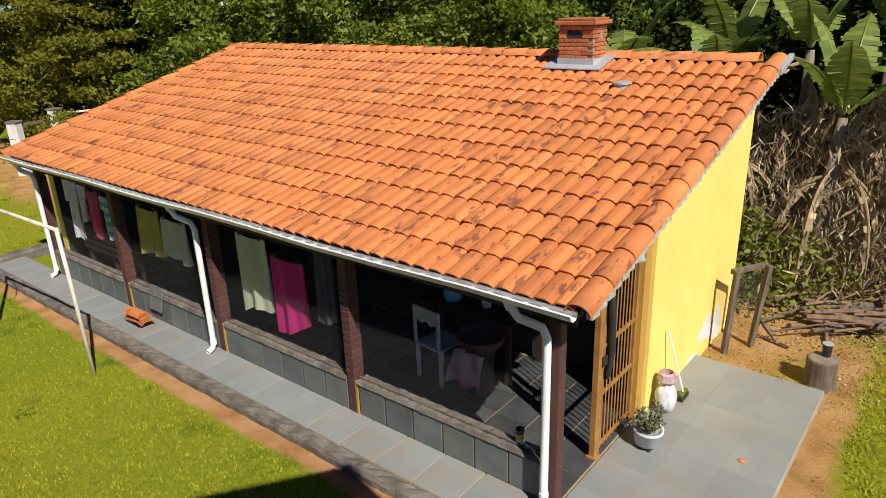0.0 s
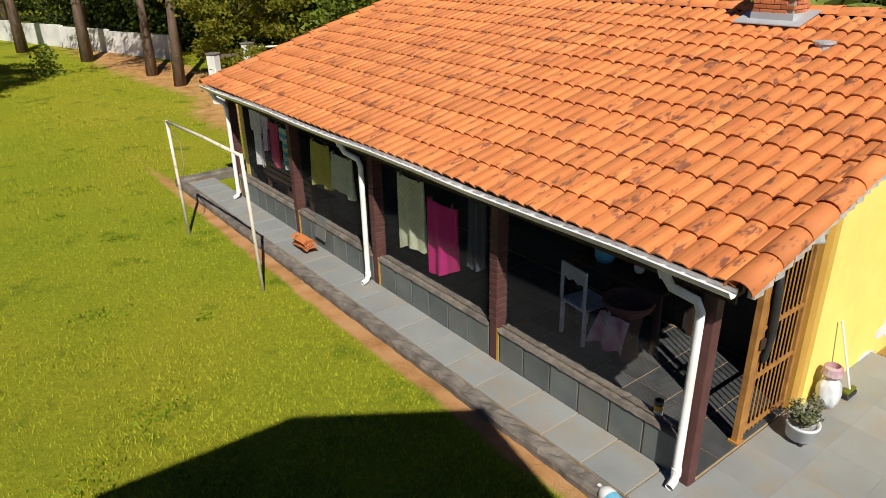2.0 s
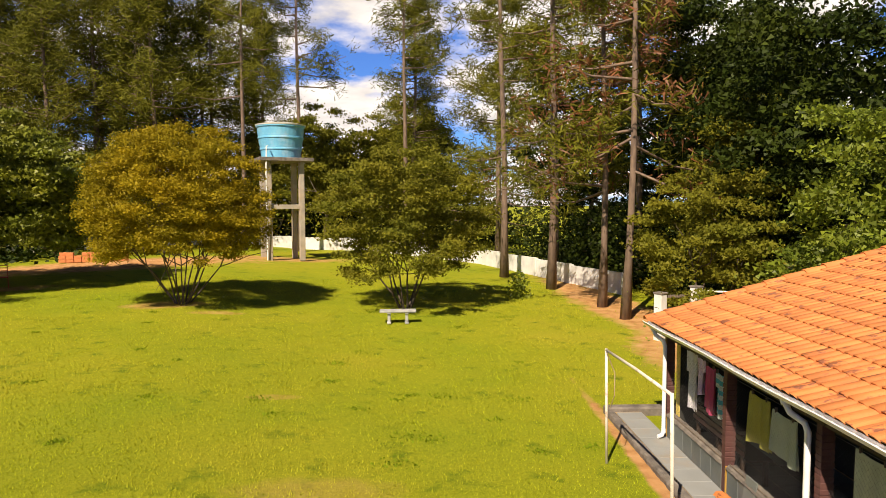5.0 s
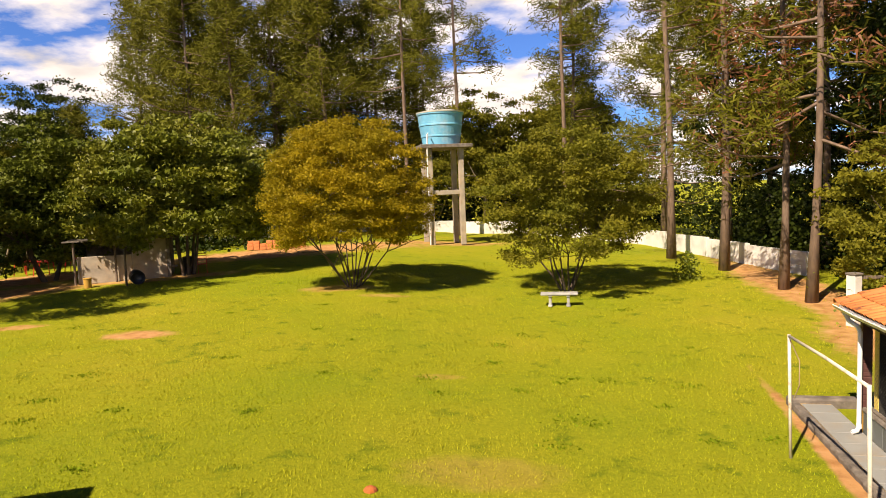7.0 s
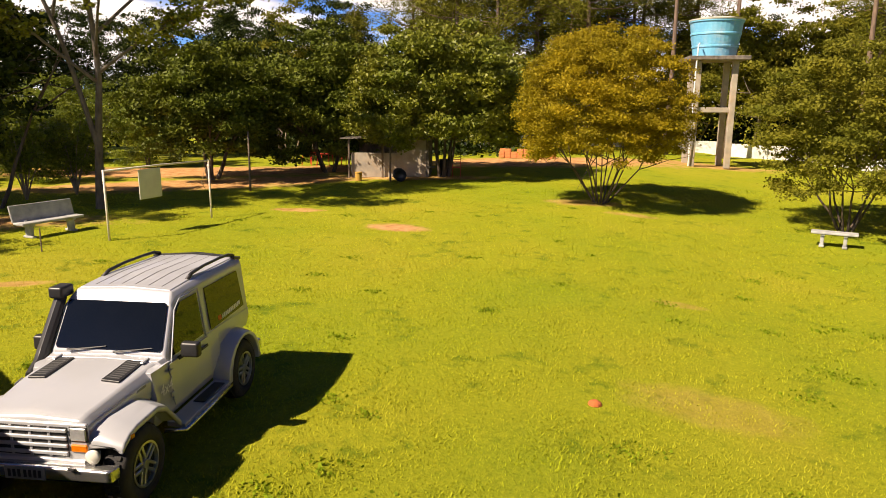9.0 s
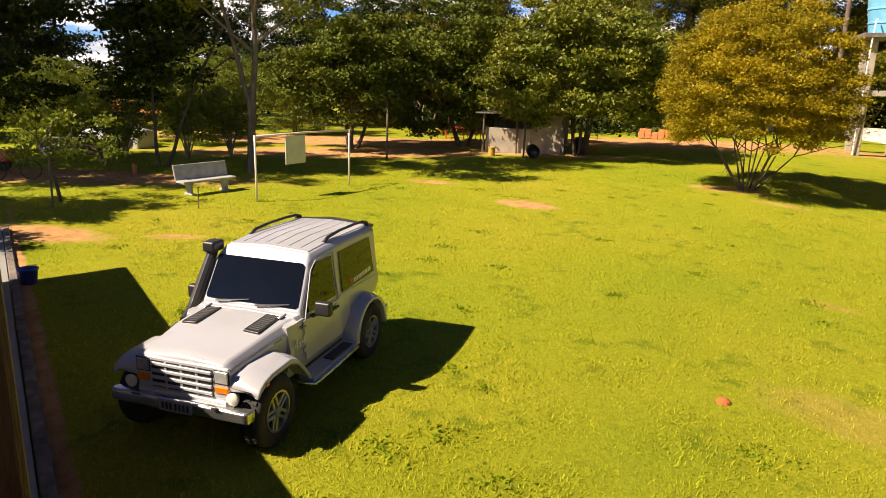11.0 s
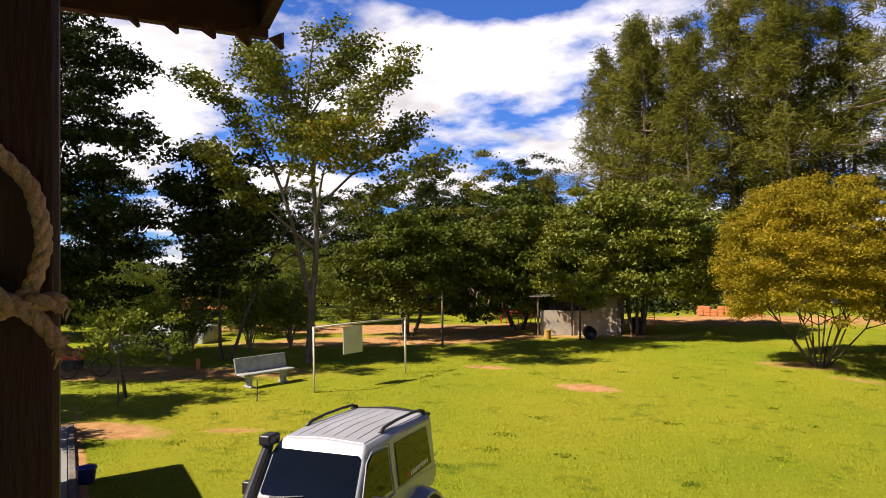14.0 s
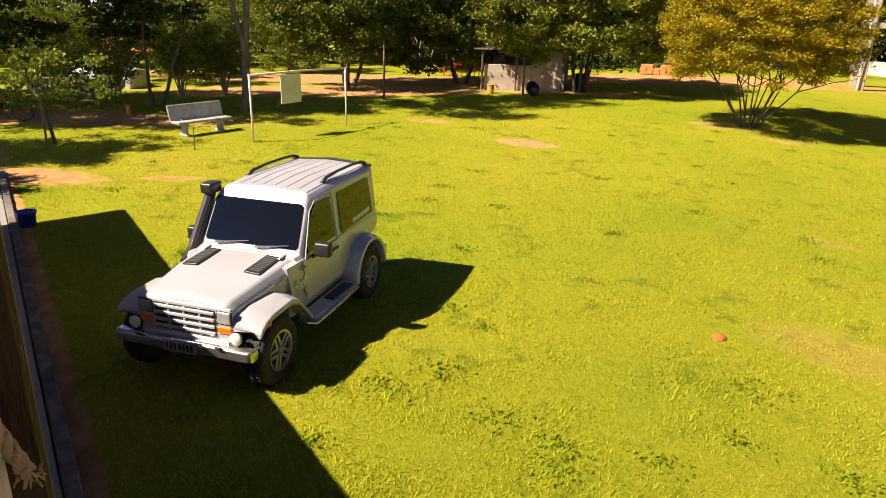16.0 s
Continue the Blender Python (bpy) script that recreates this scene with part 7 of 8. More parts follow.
    part("bottle", lathe(bmesh.new(), [(0.06, -0.15), (0.078, -0.14), (0.08, 0.02), (0.072, 0.07), (0.03, 0.12), (0.02, 0.13), (0.02, 0.15)], 22), M["pvc"], jg, smooth=True)
    part("label_wrap", lathe(bmesh.new(), [(0.0812, -0.11), (0.0812, -0.01)], 22), M["tank_blue"], jg, "blue and white paper label")
    part("cap", lathe(bmesh.new(), [(0.023, 0.14), (0.023, 0.165)], 14), M["white"], jg)
    part("grip", tubed([(0.05, 0.03, 0.05), (0.09, 0.05, 0.09), (0.06, 0.03, 0.12), (0.02, 0.0, 0.12)], 0.012, 7), M["pvc"], jg)
    # small lamp under the eave, floodlight on the gable
    fl = thing("floodlight", "grey floodlight fixed to the gable edge", "lamp", at=HOUSE @ pose(-0.20, -0.95, 2.12))
    part("housing", boxed(-0.06, -0.08, -0.05, 0.06, 0.08, 0.05, bevel=0.01, m=pose(0, 0, 0, 15, 25, 0)), M["zinc"], fl)
    part("bracket", tubed([(0.03, 0.0, 0.04), (0.10, 0.0, 0.10)], 0.01, 6), M["black_plastic"], fl)
    hk = thing("hose_loop", "coiled blue hose end hung on the gate", "hose", at=HOUSE @ pose(-0.03, -1.48, 2.06))
    part("loop", tubed([(0, 0, -0.1), (-0.03, 0.03, 0.0), (-0.02, -0.02, 0.06), (0.0, -0.07, 0.03), (0, -0.08, -0.05)], 0.013, 7), M["bucket_blue"], hk, smooth=True)
    gb = thing("hanging_bag", "dark cloth bag hung on the gate bars", "bag", at=HOUSE @ pose(-0.03, -0.92, 0.9))
    part("sleeve", tubed([(0, 0, 1.05), (-0.015, 0.01, 0.7), (-0.02, -0.02, 0.3), (-0.01, 0.02, 0.05), (0, 0, 0.0)], [0.02, 0.04, 0.035, 0.03, 0.01], 9), M["black_plastic"], gb, smooth=True)


build_veranda_things()


# ---- behind the house ----
def banana(x, y, hgt, seed, fresh=6, dead=7):
    """A banana plant: fleshy stem, arching torn leaves, and a skirt of dry hanging ones."""
    rng = random.Random(seed)
    t = thing("banana_plant", "banana plant with torn leaves and dry brown skirt", "banana plant", "banana plants", pose(x, y, gz(x, y) - 0.05))
    stem = [(0, 0, 0), (rng.uniform(-0.1, 0.1), rng.uniform(-0.1, 0.1), hgt * 0.5), (rng.uniform(-0.2, 0.2), rng.uniform(-0.2, 0.2), hgt)]
    part("stem", tubed(stem, [0.15, 0.12, 0.06], 10), M["bark_pale"], t, smooth=True)
    for k in range(fresh + dead):
        dry = k >= fresh
        a = k * 2.4 + rng.uniform(-0.4, 0.4)
        ln = rng.uniform(1.0, 1.6) if not dry else rng.uniform(1.2, 2.0)
        wid = rng.uniform(0.22, 0.34) if not dry else rng.uniform(0.04, 0.10)
        p = Vector(stem[-1]) * (1 if not dry else rng.uniform(0.62, 0.95))
        el = rng.uniform(0.7, 1.35) if not dry else rng.uniform(-0.2, 0.5)
        bm = bmesh.new()
        n = 20
        pr = []
        d = Vector((math.cos(a) * math.cos(el), math.sin(a) * math.cos(el), math.sin(el)))
        q = p.copy()
        for i in range(n + 1):
            f = i / n
            bend = 0.075 if not dry else 0.30
            d = (d + Vector((0, 0, -bend * (0.3 + f)))).normalized()
            q = q + d * ln / n
            side = d.cross(Vector((0, 0, 1)))
            side = side.normalized() if side.length > 0.05 else Vector((math.sin(a), -math.cos(a), 0))
            up = side.cross(d)
            pr.append((q.copy(), side, up, wid * math.sin(math.pi * min(1, 0.06 + f * 0.97)) ** 0.6 if f > 0.12 else 0.02))
        for i in range(n):
            (q0, s0, u0, w0), (q1, s1, u1, w1) = pr[i], pr[i + 1]
            for sg in (1, -1):
                tear = rng.uniform(0.7, 1.0) if not dry else rng.uniform(0.3, 1.0)
                gap = 0.12 if rng.random() < 0.3 else 0.0
                drop = (0.15 if not dry else 0.9) * rng.uniform(0.6, 1.3)
                v = [bm.verts.new(q0), bm.verts.new(q0.lerp(q1, 1.0)), bm.verts.new(q1.lerp(q0, gap) + s1 * sg * w1 * tear - u1 * w1 * drop), bm.verts.new(q0 + s0 * sg * w0 * tear - u0 * w0 * drop)]
                bm.faces.new(v)
        tube(bm, [r[0] for r in pr], [0.025 * (1 - 0.8 * i / n) for i in range(n + 1)], 5)
        part("dry_leaf" if dry else "leaf", bm, M["leaf_dry"] if dry else M["leaf_banana"], t)
    return t


for k, (x, y, hh, fr, dd) in enumerate([(10.6, -0.6, 2.6, 6, 10), (10.9, -1.9, 2.9, 7, 11), (11.6, -0.2, 3.4, 6, 9), (11.5, -3.0, 2.7, 6, 9), (10.4, 0.9, 2.9, 5, 6), (12.4, -1.4, 3.6, 7, 8), (11.2, 2.4, 3.0, 5, 4), (12.6, 0.9, 3.2, 6, 6)]):
    banana(x, y, hh, 50 + k, fr, dd)


def brush(label, x, y, rx, ry, hgt, n, size, material, seed, droop=0.2, slim=0.35, name="undergrowth"):
    rng = np.random.default_rng(seed)
    c = rng.normal(size=(n, 3)) * (rx * 0.45, ry * 0.45, 0) + (x, y, 0)
    c[:, 2] = ground_z(c[:, 0], c[:, 1]) + rng.random(n) ** 1.4 * hgt * (1 - 0.5 * np.clip(np.hypot((c[:, 0] - x) / rx, (c[:, 1] - y) / ry), 0, 1)) + 0.02
    tagged(new(name, leaves(name, c, size, rng, material, droop=droop, slim=slim)), label, "undergrowth", kind="stuff")


brush("dry brown leaf litter and stalks under banana plants", 11.6, -1.2, 1.5, 3.6, 1.8, 11000, 0.26, M["leaf_dry"], 1, 0.9, 0.05)
brush("ragged dry banana leaves hanging in shreds", 11.0, -1.0, 1.0, 3.4, 3.1, 14000, 0.26, M["leaf_dry"], 11, 1.6, 0.045)
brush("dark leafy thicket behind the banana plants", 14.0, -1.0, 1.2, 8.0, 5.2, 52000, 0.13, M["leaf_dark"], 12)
brush("dead leaves and chips scattered on the soil", 9.0, -1.2, 2.6, 3.4, 0.02, 5200, 0.026, M["leaf_dry"], 15, 0.0, 0.4)
brush("low green weeds on the soil behind the terrace", 9.4, -2.4, 1.2, 1.6, 0.14, 1400, 0.035, M["leaf_green"], 16, 0.0, 0.4)
brush("green weeds behind the house", 10.2, 0.9, 0.9, 2.0, 1.6, 6500, 0.085, M["leaf_light"], 2)
brush("green weeds below the banana plants", 12.2, -1.5, 1.6, 4.5, 1.6, 9000, 0.09, M["leaf_green"], 3)
brush("leafy shrubs along the back of the house", 12.2, 7.5, 1.8, 8.0, 3.8, 50000, 0.085, M["leaf_light"], 4)
brush("dark shrubs below the pines", 18.0, 32.0, 2.0, 14.0, 4.6, 16000, 0.24, M["leaf_dark"], 5)
brush("dark hedge far behind the yard", -52.0, 30.0, 4.0, 26.0, 4.6, 14000, 0.34, M["leaf_dark"], 6)
brush("dark hedge behind the shed", -27.0, 48.0, 14.0, 4.0, 4.0, 16000, 0.34, M["leaf_dark"], 7)
brush("dark wood edge behind the boundary wall", 2.0, 64.0, 34.0, 4.0, 6.5, 18000, 0.4, M["leaf_dark"], 8)
brush("yellow-flowered small shrub on the lawn", 9.9, 27.4, 0.5, 0.5, 1.3, 500, 0.13, M["leaf_light"], 10, name="shrub")


def build_back_things():
    rr = random.Random(12)
    t = thing("stump", "cut tree stump used as a chopping block", "tree stump", at=pose(7.85, -0.72, -0.02))
    part("trunk_block", lathe(bmesh.new(), [(0.20, 0), (0.175, 0.06), (0.16, 0.2), (0.165, 0.34), (0.155, 0.355)], 15), M["wood_old"], t)
    part("sawn_top", lathe(bmesh.new(), [(0.152, 0.356), (0.14, 0.362)], 15), M["bark_pale"], t)
    c = thing("mug", "dark cup standing on the stump", "cup", at=pose(7.90, -0.75, 0.342))
    part("cup_body", lathe(bmesh.new(), [(0.045, 0), (0.055, 0.15), (0.058, 0.15), (0.05, 0.14), (0.03, 0.02)], 16), M["black_plastic"], c)
    part("cup_rim", lathe(bmesh.new(), [(0.058, 0.148), (0.06, 0.155), (0.054, 0.158)], 16), M["zinc"], c)
    w = thing("woodpile", "loose pile of dry cut branches and logs", "firewood", at=pose(9.75, -1.15, 0.0, 0, 0, -70))
    for k in range(74):
        ln, r = rr.uniform(0.4, 1.2), rr.uniform(0.012, 0.042)
        z = 0.03 + 0.26 * rr.random() * (1 - 0.4 * rr.random())
        x, y, a = rr.gauss(0, 0.32), rr.gauss(0, 0.28), rr.gauss(0, 0.55)
        d = Vector((math.cos(a), math.sin(a), rr.uniform(-0.12, 0.12)))
        p0 = Vector((x, y, z)) - d * ln / 2
        part("log", tubed([p0, p0 + d * ln * 0.5 + Vector((0, 0.03, 0.02)), p0 + d * ln], [r, r * 0.95, r * 0.8], 7), M["firewood"] if k % 3 else M["wood_old"], w)
    g = thing("screen_frame", "old timber frame with wire mesh behind the house", "frame", at=pose(8.35, 0.17, 0.0, 0, 0, -42))
    for x in (-0.22, 0.2):
        part("upright", boxed(x - 0.03, -0.03, -0.05, x + 0.04, 0.03, 1.12, bevel=0.005, m=pose(0, 0, 0, 3, 4 if x > 0 else 0, 0)), M["wood_old"], g)
    part("top_rail", boxed(-0.24, -0.03, 1.06, 0.30, 0.03, 1.12, bevel=0.005), M["wood_old"], g)
    bm = bmesh.new()
    for k in range(18):
        tube(bm, [(-0.2 + k * 0.024, 0, 0.55), (-0.18 + k * 0.026, 0, 1.06)], 0.0015, 3, cap=False)
        tube(bm, [(-0.2, 0, 0.56 + k * 0.028), (0.25, 0, 0.56 + k * 0.028)], 0.0015, 3, cap=False)
    part("mesh", bm, M["steel_wire"], g)
    for k, (x, y, a, ln) in enumerate(((8.6, -0.4, 60, 0.5), (8.8, -0.25, 20, 0.6), (8.2, -1.6, -30, 0.7), (9.0, -2.2, 70, 0.8))):
        s = thing("offcut", "short weathered board lying on the soil", "board", "loose boards", pose(x, y, gz(x, y) + 0.005, 0, 0, a))
        part("plank", boxed(0, -0.03, 0, ln, 0.03, 0.025, bevel=0.004), M["bark_pale"] if k % 2 else M["post_red"], s)
    k = thing("leaf_clod", "round reddish clod lying on the terrace", "clod", at=HOUSE @ pose(-1.14, -1.53, 0.102))
    part("body", lathe(bmesh.new(), [(0.03, 0), (0.036, 0.008), (0.025, 0.016), (0.008, 0.018)], 11), M["orange_block"], k)


build_back_things()


def build_far_things():
    f = thing("far_house", "distant small house with orange roof behind trees", "house", at=pose(-51, 31.5, -1.7, 0, 0, 55))
    part("wall", boxed(-4, -3, 0, 4, 3, 2.7), M["whitewash"], f)
    part("roof", slab_poly([(-4.5, -3.6, 2.6), (4.5, -3.6, 2.6), (4.5, 0, 4.0), (-4.5, 0, 4.0)], (0, 0, 0.12)), M["terracotta_field"], f)
    part("roof", slab_poly([(-4.5, 0.004, 4.0), (4.5, 0.004, 4.0), (4.5, 3.6, 2.6), (-4.5, 3.6, 2.6)], (0, 0, 0.12)), M["terracotta_field"], f)
    for x in (-2.2, 1.6):
        w = part("window", boxed(x, -3.03, 1.0, x + 1.1, -2.98, 2.0), M["wood_dark"], f)
        part("pane", boxed(x + 0.08, -3.045, 1.08, x + 1.02, -3.032, 1.92), M["car_glass"], w)
    b = thing("bicycle", "dark bicycle standing in the shade by the path", "bicycle", at=pose(-24.6, 11.9, gz(-24.6, 11.9), 0, 0, 62))
    for x in (-0.52, 0.52):
        ring = [(x + 0.32 * math.cos(a), 0, 0.34 + 0.32 * math.sin(a)) for a in (6.2832 * k / 20 for k in range(21))]
        w = part("wheel", tubed(ring, 0.02, 6, cap=False), M["rubber"], b)
        bm = bmesh.new()
        for k in range(10):
            a = 6.2832 * k / 10
            tube(bm, [(x, 0, 0.34), (x + 0.31 * math.cos(a), 0, 0.34 + 0.31 * math.sin(a))], 0.003, 3)
        part("spokes", bm, M["steel_wire"], w)
    bm = bmesh.new()
    for p0, p1 in (((-0.52, 0, 0.34), (-0.1, 0, 0.32)), ((-0.52, 0, 0.34), (-0.2, 0, 0.80)), ((-0.1, 0, 0.32), (-0.2, 0, 0.86)), ((-0.1, 0, 0.32), (0.36, 0, 0.80)), ((-0.19, 0, 0.76), (0.36, 0, 0.84)), ((0.34, 0, 0.92), (0.52, 0, 0.34))):
        tube(bm, [p0, p1], 0.018, 7)
    part("frame", bm, M["black_plastic"], b)
    part("saddle", boxed(-0.32, -0.06, 0.86, -0.08, 0.06, 0.91, bevel=0.02), M["black_plastic"], b)
    part("handlebar", tubed([(0.26, -0.28, 0.98), (0.34, -0.1, 0.96), (0.34, 0.1, 0.96), (0.26, 0.28, 0.98)], 0.014, 7), M["chrome"], b)


build_far_things()


def stem_shrub(x, y, hgt, width, seed, leaf, stems=9):
    """A shrub of bare thin stems that fan out from one root, with loose leaf sprays on their upper half."""
    rng = np.random.default_rng(seed)
    t = thing("stem_shrub", "yellow-green shrub of many thin bare stems", "shrub", "shrubs by the path", pose(x, y, gz(x, y) - 0.03))
    bm, pts = bmesh.new(), []
    for k in range(stems):
        a = 6.283 * (k + rng.random() * 0.7) / stems
        out = width / 2 * rng.uniform(0.4, 1.0)
        top = hgt * rng.uniform(0.7, 1.0) * (1 - 0.2 * out / width)
        line = [Vector((math.cos(a) * out * f ** 1.4, math.sin(a) * out * f ** 1.4, top * f)) + Vector(rng.normal(size=3)) * 0.04 * f for f in (0, 0.25, 0.5, 0.75, 1.0)]
        tube(bm, line, [0.035, 0.03, 0.022, 0.014, 0.006], 6, cap=False)
        for m in range(9):
            f = 0.42 + 0.58 * (m + rng.random()) / 9
            i = min(int(f * 4), 3)
            q = line[i].lerp(line[i + 1], f * 4 - i)
            e = q + Vector(rng.normal(size=3)) * 0.28
            tube(bm, [q, e], [0.01, 0.004], 4, cap=False)
            pts += [tuple(e), tuple(q.lerp(e, 0.6))]
    part("branching", bm, M["bark_pale"], t, smooth=True)
    c = np.repeat(np.array(pts), 26, 0)
    ob = new("crown", leaves("crown", c + rng.normal(size=c.shape) * (0.17, 0.17, 0.11), 0.11, rng, leaf, lay=0.4, tri=True))
    ob.parent = t


for k, (x, y, hh, w) in enumerate(((-25.0, 19.3, 4.0, 3.6), (-24.6, 21.3, 3.6, 3.2), (-27.8, 18.2, 3.4, 3.4), (-25.8, 15.9, 3.2, 2.2))):
    stem_shrub(x, y, hh, w, 60 + k, M["leaf_light"] if k < 3 else M["leaf_shade"], 10 if k < 3 else 3)


def build_path_things():
    p = thing("log_pile", "long low pile of dark logs beyond the path", "firewood", at=pose(-31.6, 16.6, 0.35, 0, 0, 24))
    rr = random.Random(21)
    for row in range(3):
        for k in range(5 - row):
            y = (k + row * 0.5) * 0.26
            part("log", tubed([(rr.uniform(-0.3, 0), y, 0.14 + row * 0.22), (1.8, y + 0.03, 0.15 + row * 0.22), (3.6 + rr.uniform(-0.3, 0.3), y, 0.13 + row * 0.22)], [0.13, 0.125, 0.12], 8), M["bark"], p, smooth=True)
    c = thing("covered_car", "small car under a pale silvery sheet", "car", at=pose(-32.0, 20.6, 0.4, 0, 0, 20))
    prof = [(-1.7, 0.0), (-1.75, 0.5), (-1.5, 0.82), (-0.9, 0.95), (-0.6, 1.32), (0.5, 1.36), (0.95, 0.98), (1.6, 0.85), (1.75, 0.45), (1.72, 0.0)]
    bm = bmesh.new()
    rings = [[bm.verts.new((x * w, y, z * h)) for x, z in prof] for y, w, h in ((-0.8, 0.96, 0.55), (-0.72, 0.98, 0.9), (-0.3, 1.0, 1.0), (0.3, 1.0, 1.0), (0.72, 0.98, 0.9), (0.8, 0.96, 0.55))]
    for a, b in zip(rings, rings[1:]):
        for k in range(len(prof) - 1):
            bm.faces.new((a[k], a[k + 1], b[k + 1], b[k]))
    bm.faces.new(rings[0])
    bm.faces.new(rings[-1][::-1])
    bmesh.ops.recalc_face_normals(bm, faces=bm.faces)
    soften(part("sheet", bm, M["zinc"], c, "pale silvery sheet"), 0.05)
    for x in (-1.1, 1.1):
        for y in (-0.74, 0.74):
            part("wheel", tubed([(x, y - 0.09, 0.28), (x, y + 0.09, 0.28)], 0.28, 18), M["rubber"], c)
    st = thing("marker_post", "short brick-red post stub beside the path", "post", at=pose(-22.9, 15.3, 0.38))
    part("shaft", boxed(-0.06, -0.06, 0, 0.06, 0.06, 0.42, bevel=0.012), M["brick"], st)
    lp = thing("globe_lamp", "white globe lamp on a thin stake by the small tree", "lamp", at=pose(-19.04, 10.14, 0.38))
    part("stake", tubed([(0, 0, -0.05), (0.01, 0, 1.45)], 0.03, 7), M["wood_old"], lp)
    part("globe", lathe(bmesh.new(), [(0.03, 1.44), (0.09, 1.48), (0.125, 1.56), (0.125, 1.62), (0.09, 1.70), (0.03, 1.735)], 18), M["pvc"], lp, "white globe", smooth=True)
    ct = thing("handcart", "small red handcart beside the bicycle", "handcart", at=pose(-26.8, 12.5, 0.4, 0, 0, 40))
    part("tray", boxed(-0.5, -0.35, 0.42, 0.5, 0.35, 0.80, bevel=0.03), M["red_plastic"], ct)
    for y in (-0.4, 0.4):
        part("wheel", tubed([(0, y - 0.03, 0.24), (0, y + 0.03, 0.24)], 0.24, 18), M["rubber"], ct)
    part("handle", tubed([(0.5, 0, 0.55), (0.9, 0, 0.85), (1.0, 0, 0.9)], 0.02, 6), M["black_plastic"], ct)


build_path_things()


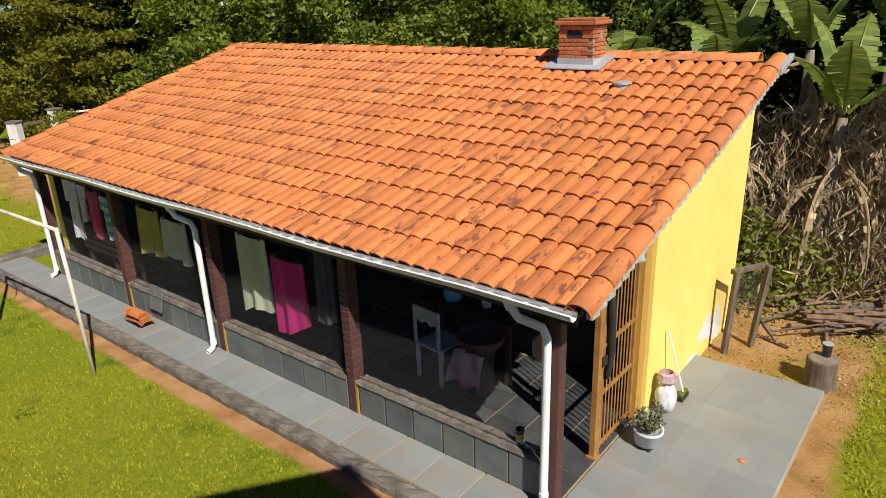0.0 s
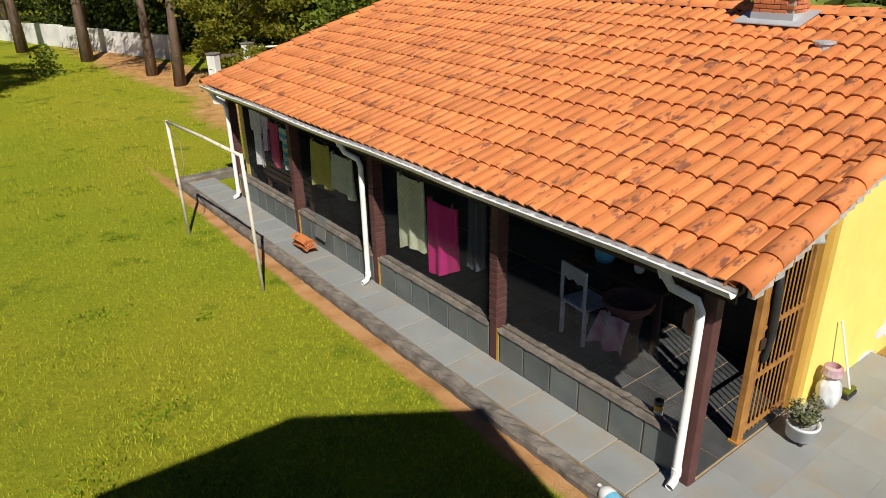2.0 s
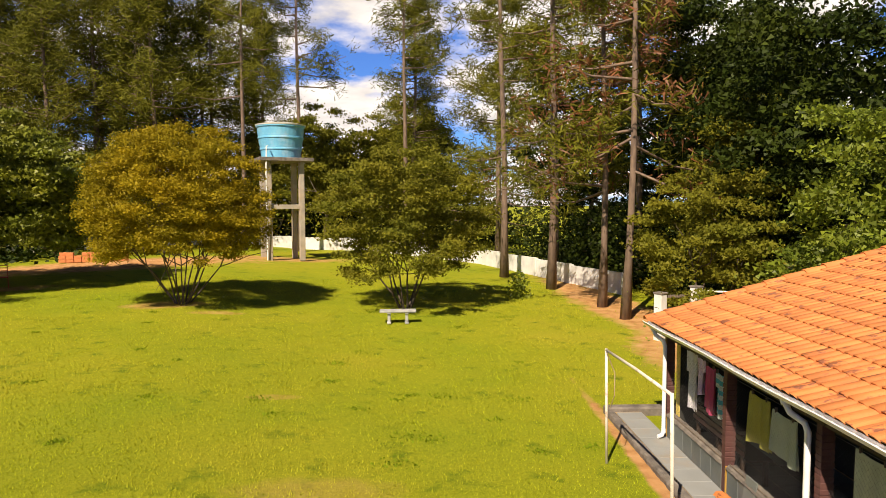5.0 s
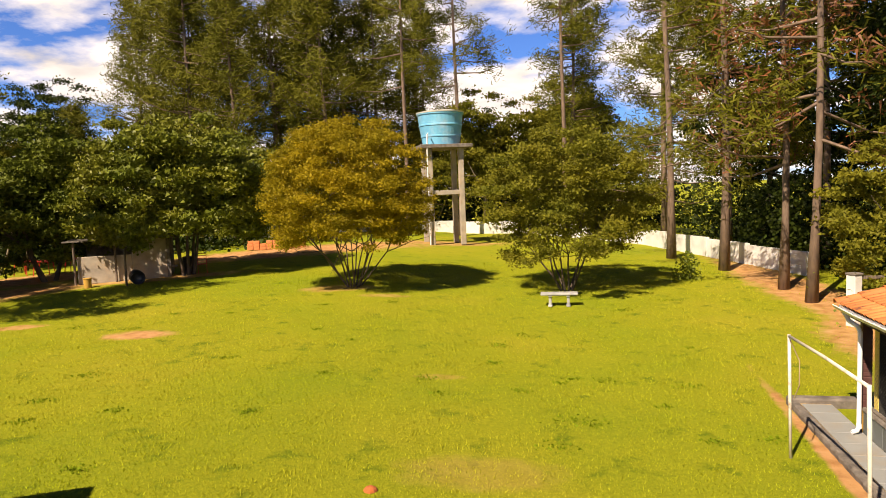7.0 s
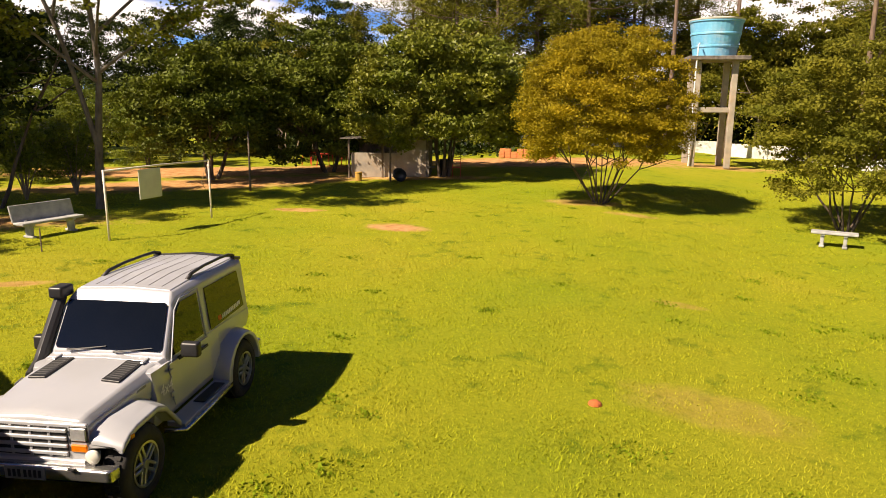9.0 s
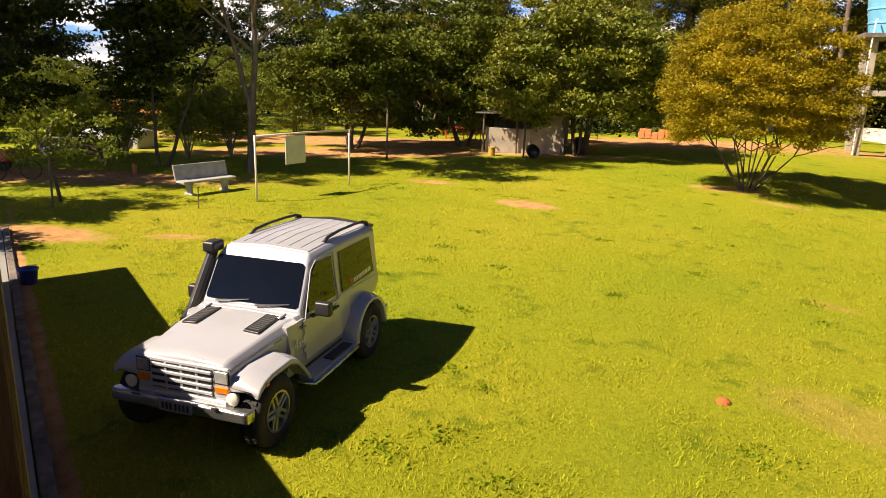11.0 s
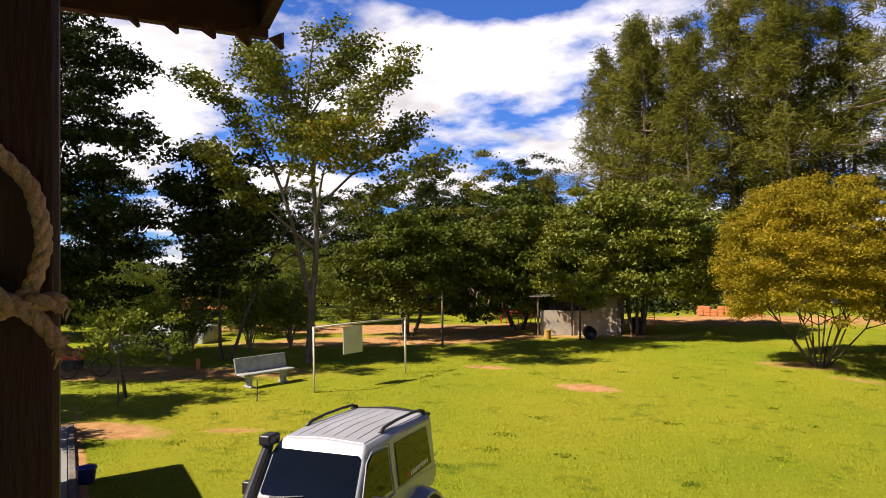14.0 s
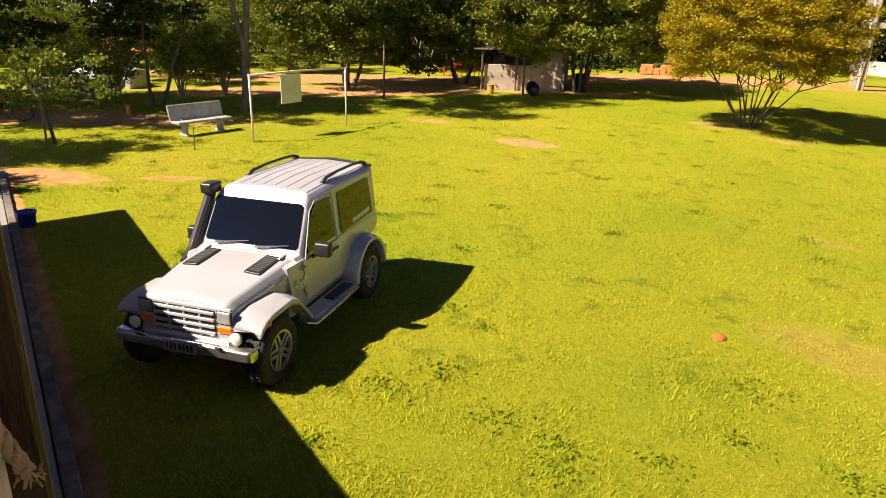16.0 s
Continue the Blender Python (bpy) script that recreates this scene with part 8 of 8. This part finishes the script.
# ---- grass blades where the lawn lies near ----
def build_grass():
    rng = np.random.default_rng(77)
    xs, ys, hs = [], [], []
    # thick below the balcony, thinning out evenly with distance
    n = 280000
    r = 4.2 + 30 * rng.random(n) ** 1.7
    wide = np.where(r < 9.5, 78, np.maximum(34, 78 - (r - 9.5) * 9))
    a = np.radians(-66 + (wide + 66) * rng.random(n))
    xs.append(r * np.sin(a))
    ys.append(r * np.cos(a))
    hs.append(0.95 + 0.022 * (r - 4.2))
    n = 40000
    r, a = 4.6 * np.sqrt(rng.random(n)), rng.uniform(-1.3, 2.2, n)
    xs.append(r * np.sin(a))
    ys.append(r * np.cos(a))
    hs.append(np.full(n, 0.95))
    n = 30000
    xs.append(rng.uniform(4.6, 9.8, n))
    ys.append(rng.uniform(-5.5, -0.9, n))
    hs.append(np.full(n, 1.3))
    x, y, s = np.concatenate(xs), np.concatenate(ys), np.concatenate(hs)
    keep = np.ones(len(x), bool)
    # not on the house plot, the walk of the building, or bare clay
    hx, hy = x - 4.65, y - 1.39
    u, v = hx * 0.2095 + hy * 0.978, hx * 0.978 - hy * 0.2095
    keep &= ~((u > -0.45) & (u < 11.3) & (v > -0.84 + 0.05 * np.sin(u * 5) + 0.04 * np.sin(u * 13)) & (v < 5))
    keep &= ~((u > -1.72 + 0.12 * np.sin(v * 4)) & (u < 0) & (v > -0.9) & (v < 7))
    keep &= ~((v > 4.6) & (u > -2.0 + 0.5 * np.sin(v * 3)) & (u < 3))
    nx = x * 0.416 + y * 0.909
    keep &= ~((nx < 0.30) & (x < 3.5) & (y > -1))
    for px, py, a, b, turn, amount in PATCHES:
        c, sn = math.cos(radians(turn)), math.sin(radians(turn))
        dx, dy = x - px, y - py
        e = np.hypot((dx * c + dy * sn) / a, (-dx * sn + dy * c) / b)
        keep &= ~((e < 1.05) & (rng.random(len(x)) < amount))
    x, y, s = x[keep], y[keep], s[keep]
    n = len(x)
    tuft = 0.75 + 0.5 * rng.random(n) + 0.5 * np.clip(np.sin(x * 1.7 + 2 * np.sin(y * 0.9)) * np.sin(y * 1.3 + x * 0.6) - 0.55, 0, 1) * 2
    hgt = 0.026 * s * tuft * rng.uniform(0.6, 1.5, n)
    wid = 0.0075 * s * rng.uniform(0.7, 1.3, n)
    a = rng.uniform(0, 6.283, n)
    lean = hgt * rng.uniform(0.4, 1.5, n)
    z = ground_z(x, y)
    p0 = np.stack([x - np.sin(a) * wid, y + np.cos(a) * wid, z - 0.005], 1)
    p1 = np.stack([x + np.sin(a) * wid, y - np.cos(a) * wid, z - 0.005], 1)
    b = a + rng.normal(size=n) * 0.5
    p2 = np.stack([x + np.cos(b) * lean, y + np.sin(b) * lean, z + hgt], 1)
    verts = np.stack([p0, p1, p2], 1).reshape(-1, 3)
    me = quads_mesh("grass", verts, np.arange(3 * n).reshape(n, 3), M["grass_blade"])
    tagged(new("grass", me), "short green and yellowish grass blades of the lawn", "grass", kind="stuff")


M["grass_blade"] = mat("grass_blade", (0.315, 0.38, 0.018), (0.45, 0.41, 0.04), 0.16, 0.8, island=0.3, spec=0.1, translucent=0.4)
build_grass()


M["red_clay"] = mat("red_clay", (0.50, 0.13, 0.035), (0.36, 0.10, 0.03), 14.0, 0.95, bump=1, bump_scale=60)
M["weed_leaf"] = mat("weed_leaf", (0.22, 0.29, 0.016), (0.17, 0.25, 0.014), 0.5, 0.7, island=0.25, spec=0.1, translucent=0.4)


def build_weeds():
    """Low broad-leaved weeds scattered over the lawn, and one lump of clay."""
    rng = np.random.default_rng(78)
    spots = []
    while len(spots) < 80:
        r, a = 4.8 + 22 * rng.random() ** 1.3, radians(rng.uniform(-60, 34))
        x, y = r * math.sin(a), r * math.cos(a)
        u, v = (x - 4.65) * 0.2095 + (y - 1.39) * 0.978, (x - 4.65) * 0.978 - (y - 1.39) * 0.2095
        if v > -1.3 and u > -2.5 or x * 0.416 + y * 0.909 < 0.7:
            continue
        spots.append((x, y, rng.uniform(0.06, 0.26)))
    pts = []
    for x, y, w in spots:
        for k in range(int(14 + 260 * w)):
            px, py = x + rng.normal() * w * 0.8, y + rng.normal() * w * 0.6
            pts.append((px, py, gz(px, py) + rng.uniform(0.006, 0.03)))
    me = leaves("weeds", np.array(pts), 0.042, rng, M["weed_leaf"], droop=0.0, slim=0.5, flat=0.35)
    tagged(new("weeds", me), "low green broad-leaved weeds in the lawn", "weeds", kind="stuff")
    c = thing("clay_clod", "reddish orange lump of clay in the grass", "clod", at=pose(-1.1, 8.8, gz(-1.1, 8.8) - 0.01, 0, 0, 30))
    part("body", lathe(bmesh.new(), [(0.08, 0), (0.10, 0.02), (0.085, 0.05), (0.045, 0.075), (0.01, 0.08)], 9), M["red_clay"], c)


build_weeds()
